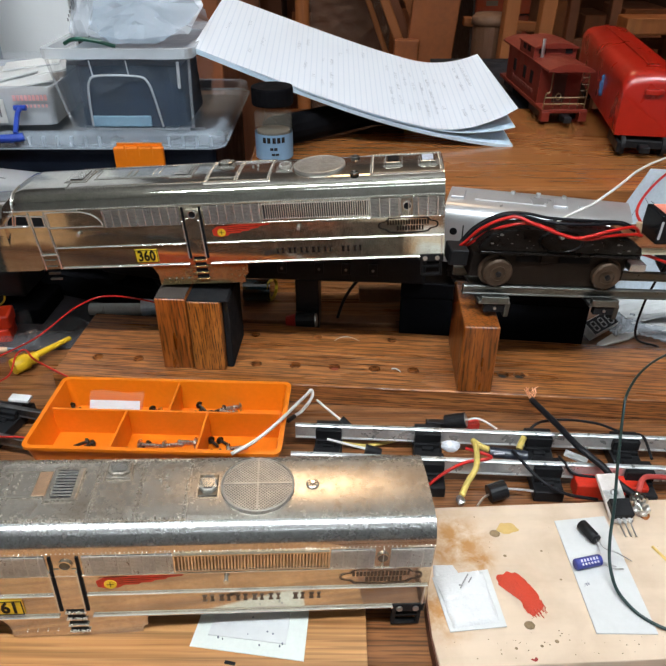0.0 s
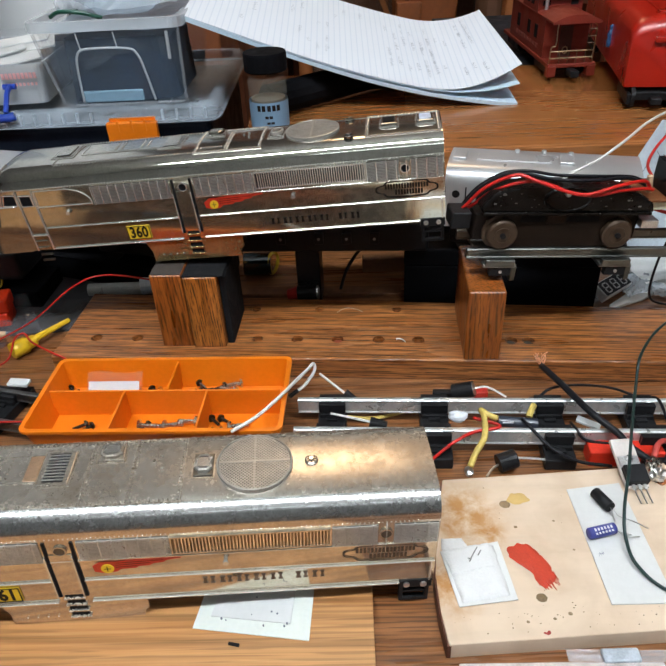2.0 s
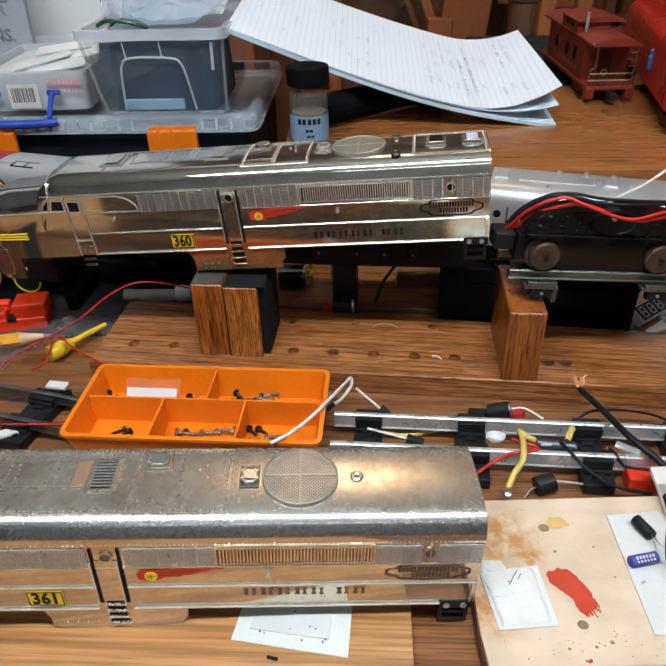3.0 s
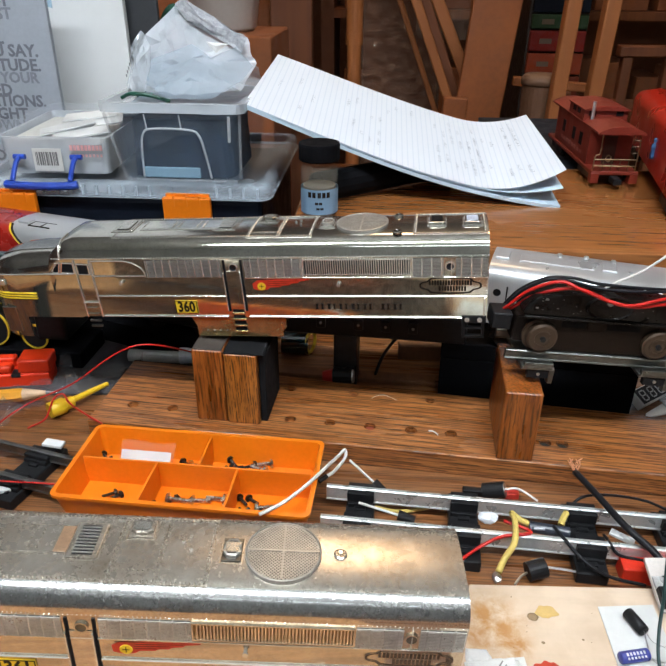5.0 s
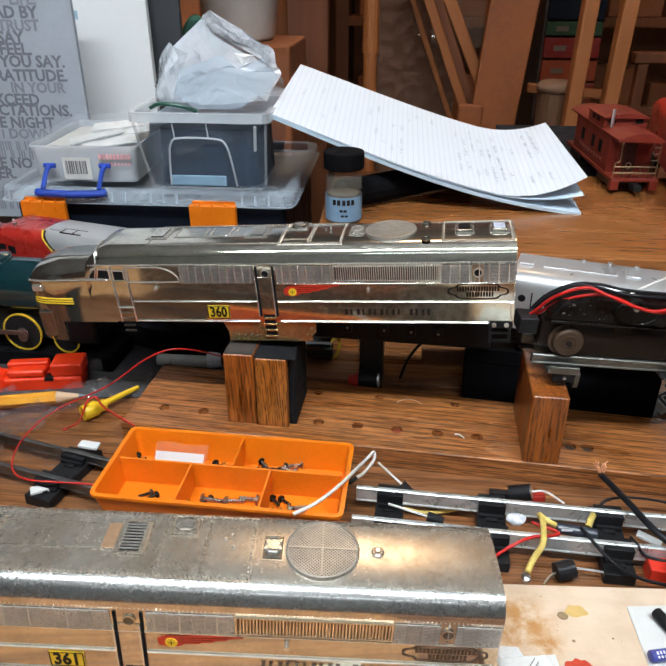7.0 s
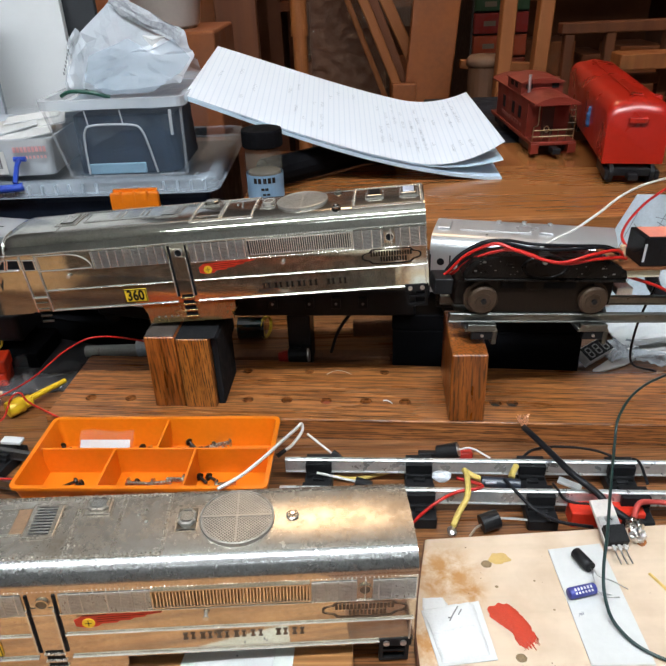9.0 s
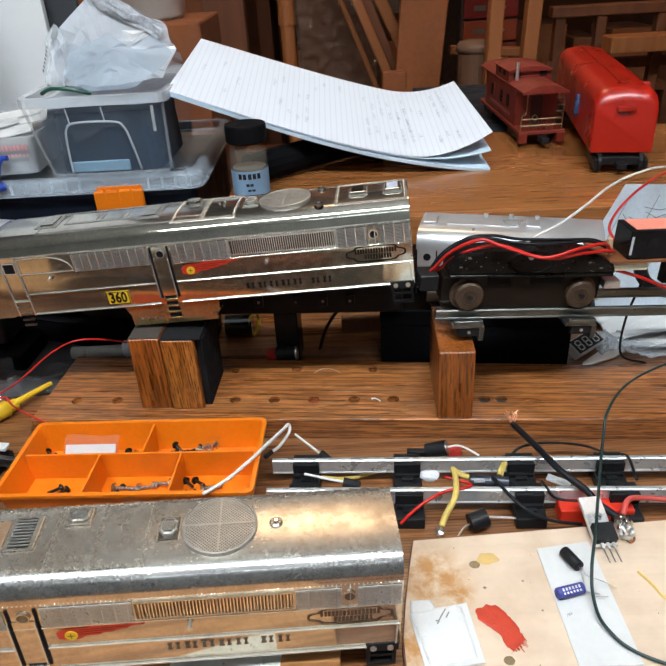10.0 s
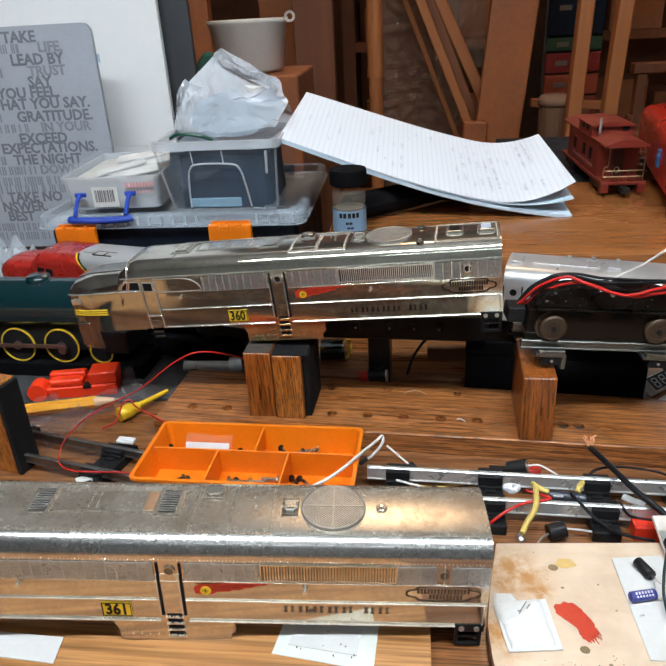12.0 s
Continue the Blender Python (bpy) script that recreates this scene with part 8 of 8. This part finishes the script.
part("sleeve", cyl((-0.180, 0.433, 0.006), (-0.1415, 0.433, 0.006), 0.0045, n=16), plain("grey_white_sleeve", (0.4, 0.42, 0.41), 0.4, 0, 0.2, 120), fs)
part("white_collar", cyl((-0.1415, 0.434, 0.0068), (-0.131, 0.435, 0.0075), 0.0062, n=16), plain("pale_collar", (0.62, 0.68, 0.74), 0.4), fs)
for x, y, s_, w in ((-0.245, 0.355, 2.0, 0.06), (-0.225, 0.40, 4.0, 0.05), (-0.185, 0.40, 6.5, 0.05), (-0.275, 0.36, 8.0, 0.05)):
    scrap("clear_wrapper", pose(x, y, 0.0008, 0, 0, 30 * s_), w, w * 0.6, s_, "crinkled clear plastic wrapper lying on the bench", clear("thin_grey_film", (0.3, 0.29, 0.3), 0.04, 0.1, 1.0), 0.014)
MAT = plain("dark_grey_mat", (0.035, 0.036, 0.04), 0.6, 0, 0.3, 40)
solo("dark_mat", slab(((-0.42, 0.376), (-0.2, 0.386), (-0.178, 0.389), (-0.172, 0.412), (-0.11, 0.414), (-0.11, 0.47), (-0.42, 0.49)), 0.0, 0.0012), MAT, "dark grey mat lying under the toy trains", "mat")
solo("white_tab", box(-0.006, 0.006, -0.003, 0.003, 0, 0.002, 0.0005), PAPER, "white tab on the short track", "tab", pose(-0.1835, 0.3145, 0.0135, 0, 4, -4))
solo("white_tab", box(-0.006, 0.006, -0.003, 0.003, 0, 0.002, 0.0005), PAPER, "white tab beside the short track", "tab", pose(-0.1985, 0.2815, 0.0070, 0, 0, 30))
scrap("clear_wrapper", pose(-0.405, 0.60, 0.0), 0.1, 0.1, 3.7, "crinkled clear bag beside the storage case", BAGM, 0.09)


# ---- the workshop behind ----
ORANGEB = plain("orange_brown_board", (0.26, 0.068, 0.012), 0.6, 0, 0.2, 9)
PINE = wood("pine_stud", (0.25, 0.068, 0.013), (0.33, 0.1, 0.021), (0.4, 0.136, 0.031), 2, 60, 0.6, 0.0, 0.1)
BROWNB = wood("brown_board", (0.09, 0.022, 0.005), (0.15, 0.04, 0.008), (0.2, 0.058, 0.013), 2, 30, 0.6, 0.0, 0.1)


def lean(name, a, b, w, d, m, label, category, group=""):
    """A straight member from a to b, w wide and d deep."""
    a, b = Vector(a), Vector(b)
    L = (b - a).length
    up = (b - a).normalized()
    deep = up.cross(Vector((1, 0, 0))).normalized()
    side = deep.cross(up)
    q = Matrix((side, deep, up)).transposed().to_4x4()
    return solo(name, box(-w / 2, w / 2, -d / 2, d / 2, 0, L, 0.003), m, label, category, Matrix.Translation(a) @ q, group)


lean("plywood_sheet", (0.131, 1.5, -0.8), (0.263, 1.5, 0.75), 0.095, 0.02, ORANGEB, "tall orange-brown plywood sheet standing on end", "board")
lean("plywood_offcut", (0.12, 1.47, -0.8), (0.15, 1.48, 0.03), 0.05, 0.02, ORANGEB, "short orange-brown plywood offcut standing on end", "board")
lean("plank_board", (-0.46, 1.5, -0.8), (-0.45, 1.5, 0.75), 0.09, 0.03, ORANGEB, "tall orange-brown wooden panel standing on end", "board")
lean("plank_board", (-0.205, 1.6, -0.8), (-0.2, 1.6, 0.75), 0.09, 0.03, BROWNB, "tall brown wooden panel standing on end", "board")
lean("plank_board", (-0.30, 1.75, -0.8), (-0.30, 1.75, 0.75), 0.10, 0.03, CARD, "brown cardboard sheet standing on end", "cardboard")
post = thing("turned_post", "pale round wooden post with a thicker collar", "post", pose(-0.058, 1.4, -0.8))
part("lower_post", cyl((0, 0, 0), (0, 0, 0.955), 0.0135, n=20), PINE, post)
part("collar", cyl((0, 0, 0.935), (0, 0, 0.955), 0.0165, n=20), PINE, post)
part("upper_post", cyl((0, 0, 0.955), (0, 0, 1.55), 0.0155, n=20), PINE, post)
for x0, x1, y, w, m in ((-0.170, 0.487, 1.58, 0.020, PINE), (-0.148, 0.506, 1.61, 0.019, BROWNB), (-0.158, 0.601, 1.64, 0.026, PINE), (-0.194, 0.437, 1.67, 0.012, PINE)):
    lean("leaning_plank", (x1, y, -0.8), (x0, y, 0.75), w, 0.012, m, "long narrow plank leaning at a slant", "plank", "leaning planks")
WRAP = clear("plastic_wrap", (0.42, 0.3, 0.22), 0.09, 0.15, 0.7)
wrp = thing("wrapped_panel", "panel wrapped in shiny clear plastic film", "wrapped panel")
part("film", sheet(lambda u, v: (-0.06 + 0.2 * u, 1.8 + 0.02 * noise.noise(Vector((u * 9, v * 60, 2))) + 0.004 * abs(noise.noise(Vector((u * 14, v * 120, 7)))), -0.5 + 1.2 * v), 36, 160, 0.001), WRAP, wrp)
part("panel", box(-0.055, 0.135, 1.835, 1.85, -0.5, 0.69, 0.002), BROWNB, wrp)
solo("grey_board", box(-0.05, 0.13, 1.84, 1.86, -0.8, 0.7), plain("pale_grey_board", (0.36, 0.21, 0.125), 0.7, 0, 0.12, 6), "pale grey board behind clear film", "board")
solo("plastic_film", sheet(lambda u, v: (0.07 + 0.12 * u, 1.72 + 0.015 * noise.noise(Vector((u * 6, v * 14, 6))), 0.12 + 0.6 * v), 14, 30, 0.001), WRAP, "shiny plastic film hanging over the planks", "plastic film")
tubw = thing("white_tub", "milky white plastic tub with an ear handle", "tub", pose(-0.265, 1.2, 0.172))
part("tub_body", lathe([(0.0, 0.0), (0.05, 0.0), (0.056, 0.006), (0.066, 0.075), (0.069, 0.078), (0.069, 0.084), (0.064, 0.084), (0.052, 0.006), (0.0, 0.004)], 32, cap=False), plain("milky_polythene", (0.62, 0.58, 0.53), 0.4, 0, 0.05, 20), tubw, smooth=True)
part("ear_handle", lathe([(0.009, -0.002), (0.009, 0.002), (0.005, 0.002), (0.005, -0.002), (0.009, -0.002)], 16, "y", False), plain("milky_handle", (0.5, 0.42, 0.36), 0.5), tubw, at=pose(0.076, -0.02, 0.085))
solo("tub_stand", box(-0.36, -0.17, 1.1, 1.3, -0.8, 0.172, 0.004), CARD, "tall brown carton under the white tub", "carton")
lean("pine_stud", (0.29, 1.3, -0.8), (0.327, 1.3, 0.75), 0.025, 0.03, PINE, "upright pale pine stud in the workshop", "stud", "pine studs")
lean("pine_stud", (0.352, 1.32, -0.8), (0.402, 1.32, 0.75), 0.026, 0.03, PINE, "upright pale pine stud in the workshop", "stud", "pine studs")
cabn = thing("drawer_cabinet", "dark cabinet of coloured drawers with bright knobs", "cabinet", pose(0.36, 1.9, 0))
part("carcass", box(0, 0.15, 0.02, 0.3, -0.8, 0.62, 0.004), plain("dark_cabinet_wood", (0.03, 0.02, 0.016), 0.5), cabn)
for z0, z1, c in ((-0.07, 0.02, (0.16, 0.02, 0.003)), (0.025, 0.075, (0.24, 0.03, 0.004)), (0.08, 0.128, (0.18, 0.008, 0.003)), (0.133, 0.165, (0.015, 0.04, 0.012)), (0.17, 0.3, (0.006, 0.008, 0.014)), (0.305, 0.42, (0.008, 0.012, 0.02))):
    dr = part("drawer", box(0.006, 0.144, 0.0, 0.02, z0, z1, 0.002), plain("drawer_front", c, 0.85), cabn)
    part("knob", lathe([(0.0, 0.0), (0.006, 0.0), (0.004, 0.006), (0.0, 0.007)], 12, cap=False), STEEL, dr, at=pose(0.105, 0.0, (z0 + z1) / 2, 90))
    part("card_slot", box(0.03, 0.06, -0.001, 0.0, (z0 + z1) / 2 - 0.006, (z0 + z1) / 2 + 0.006), plain("slot_card", (0.12, 0.08, 0.05), 0.7), dr)
pail = thing("cloudy_pail", "cloudy plastic pail with a rounded lid", "pail", pose(0.292, 1.36, -0.05))
part("pail_body", cyl((0, 0, -0.02), (0, 0, 0.125), 0.03, 0.033, 24), plain("cloudy_plastic", (0.12, 0.05, 0.022), 0.6), pail)
part("pail_lid", lathe([(0.0, 0.125), (0.036, 0.125), (0.036, 0.136), (0.03, 0.143), (0.0, 0.146)], 24, cap=False), plain("dusty_lid", (0.17, 0.085, 0.045), 0.7), pail, smooth=True)
part("pail_stand", cyl((0, 0, -0.75), (0, 0, -0.02), 0.03, n=20), BROWNB, pail)
stl = thing("wooden_frame", "pine stool frame with cross bars", "stool")
for x in (0.51, 0.60, 0.73):
    part("leg", box(x, x + 0.022, 1.6, 1.625, -0.8, 0.1, 0.003), BROWNB, stl)
part("top_bar", box(0.5, 0.78, 1.595, 1.63, 0.1, 0.122, 0.003), BROWNB, stl)
part("cross_bar", box(0.5, 0.78, 1.602, 1.62, -0.01, 0.012, 0.003), BROWNB, stl)
solo("pine_beam", box(0.60, 0.95, 1.5, 1.56, 0.035, 0.067, 0.003), PINE, "short pale pine beam end", "beam", pose(0, 0, 0, 0, 0, 0))
lean("pine_beam_support", (0.8, 1.53, -0.8), (0.8, 1.53, 0.0349), 0.05, 0.05, BROWNB, "dark wooden post under the beam", "post")
lean("cross_rail", (0.30, 1.7, 0.035), (0.50, 1.7, 0.02), 0.02, 0.02, PINE, "pine rail lying across the studs", "rail")
lean("cross_rail_prop", (0.42, 1.7, -0.8), (0.42, 1.7, 0.0155), 0.03, 0.03, BROWNB, "dark prop under the pine rail", "post")
rack = thing("dark_shelving", "dark wooden shelving with clutter in shadow", "shelving", pose(-0.2, 2.3, -0.8))
for x in (0.0, 0.62, 1.3):
    part("upright", box(x, x + 0.04, 0, 0.3, 0, 1.6), WALLM, rack)
for z in (0.25, 0.6, 0.93, 1.25):
    part("shelf_board", box(0.04, 1.3, 0, 0.3, z, z + 0.025), BROWNB, rack)
rng = random.Random(12)
for z in (0.275, 0.625, 0.955, 1.275):
    x = 0.07
    while x < 1.2:
        w, h = rng.uniform(0.06, 0.16), rng.uniform(0.1, 0.22)
        if not (x < 0.66 < x + w + 0.04):
            solo("carton", box(x, x + w, 0.05, 0.25, z + 0.0005, z + h, 0.003), rng.choice((CARD, BROWNB, CARD)), "brown cardboard carton on the dark shelving", "carton", pose(-0.2, 2.3, -0.8), "cartons on the shelving")
        x += w + rng.uniform(0.01, 0.06)
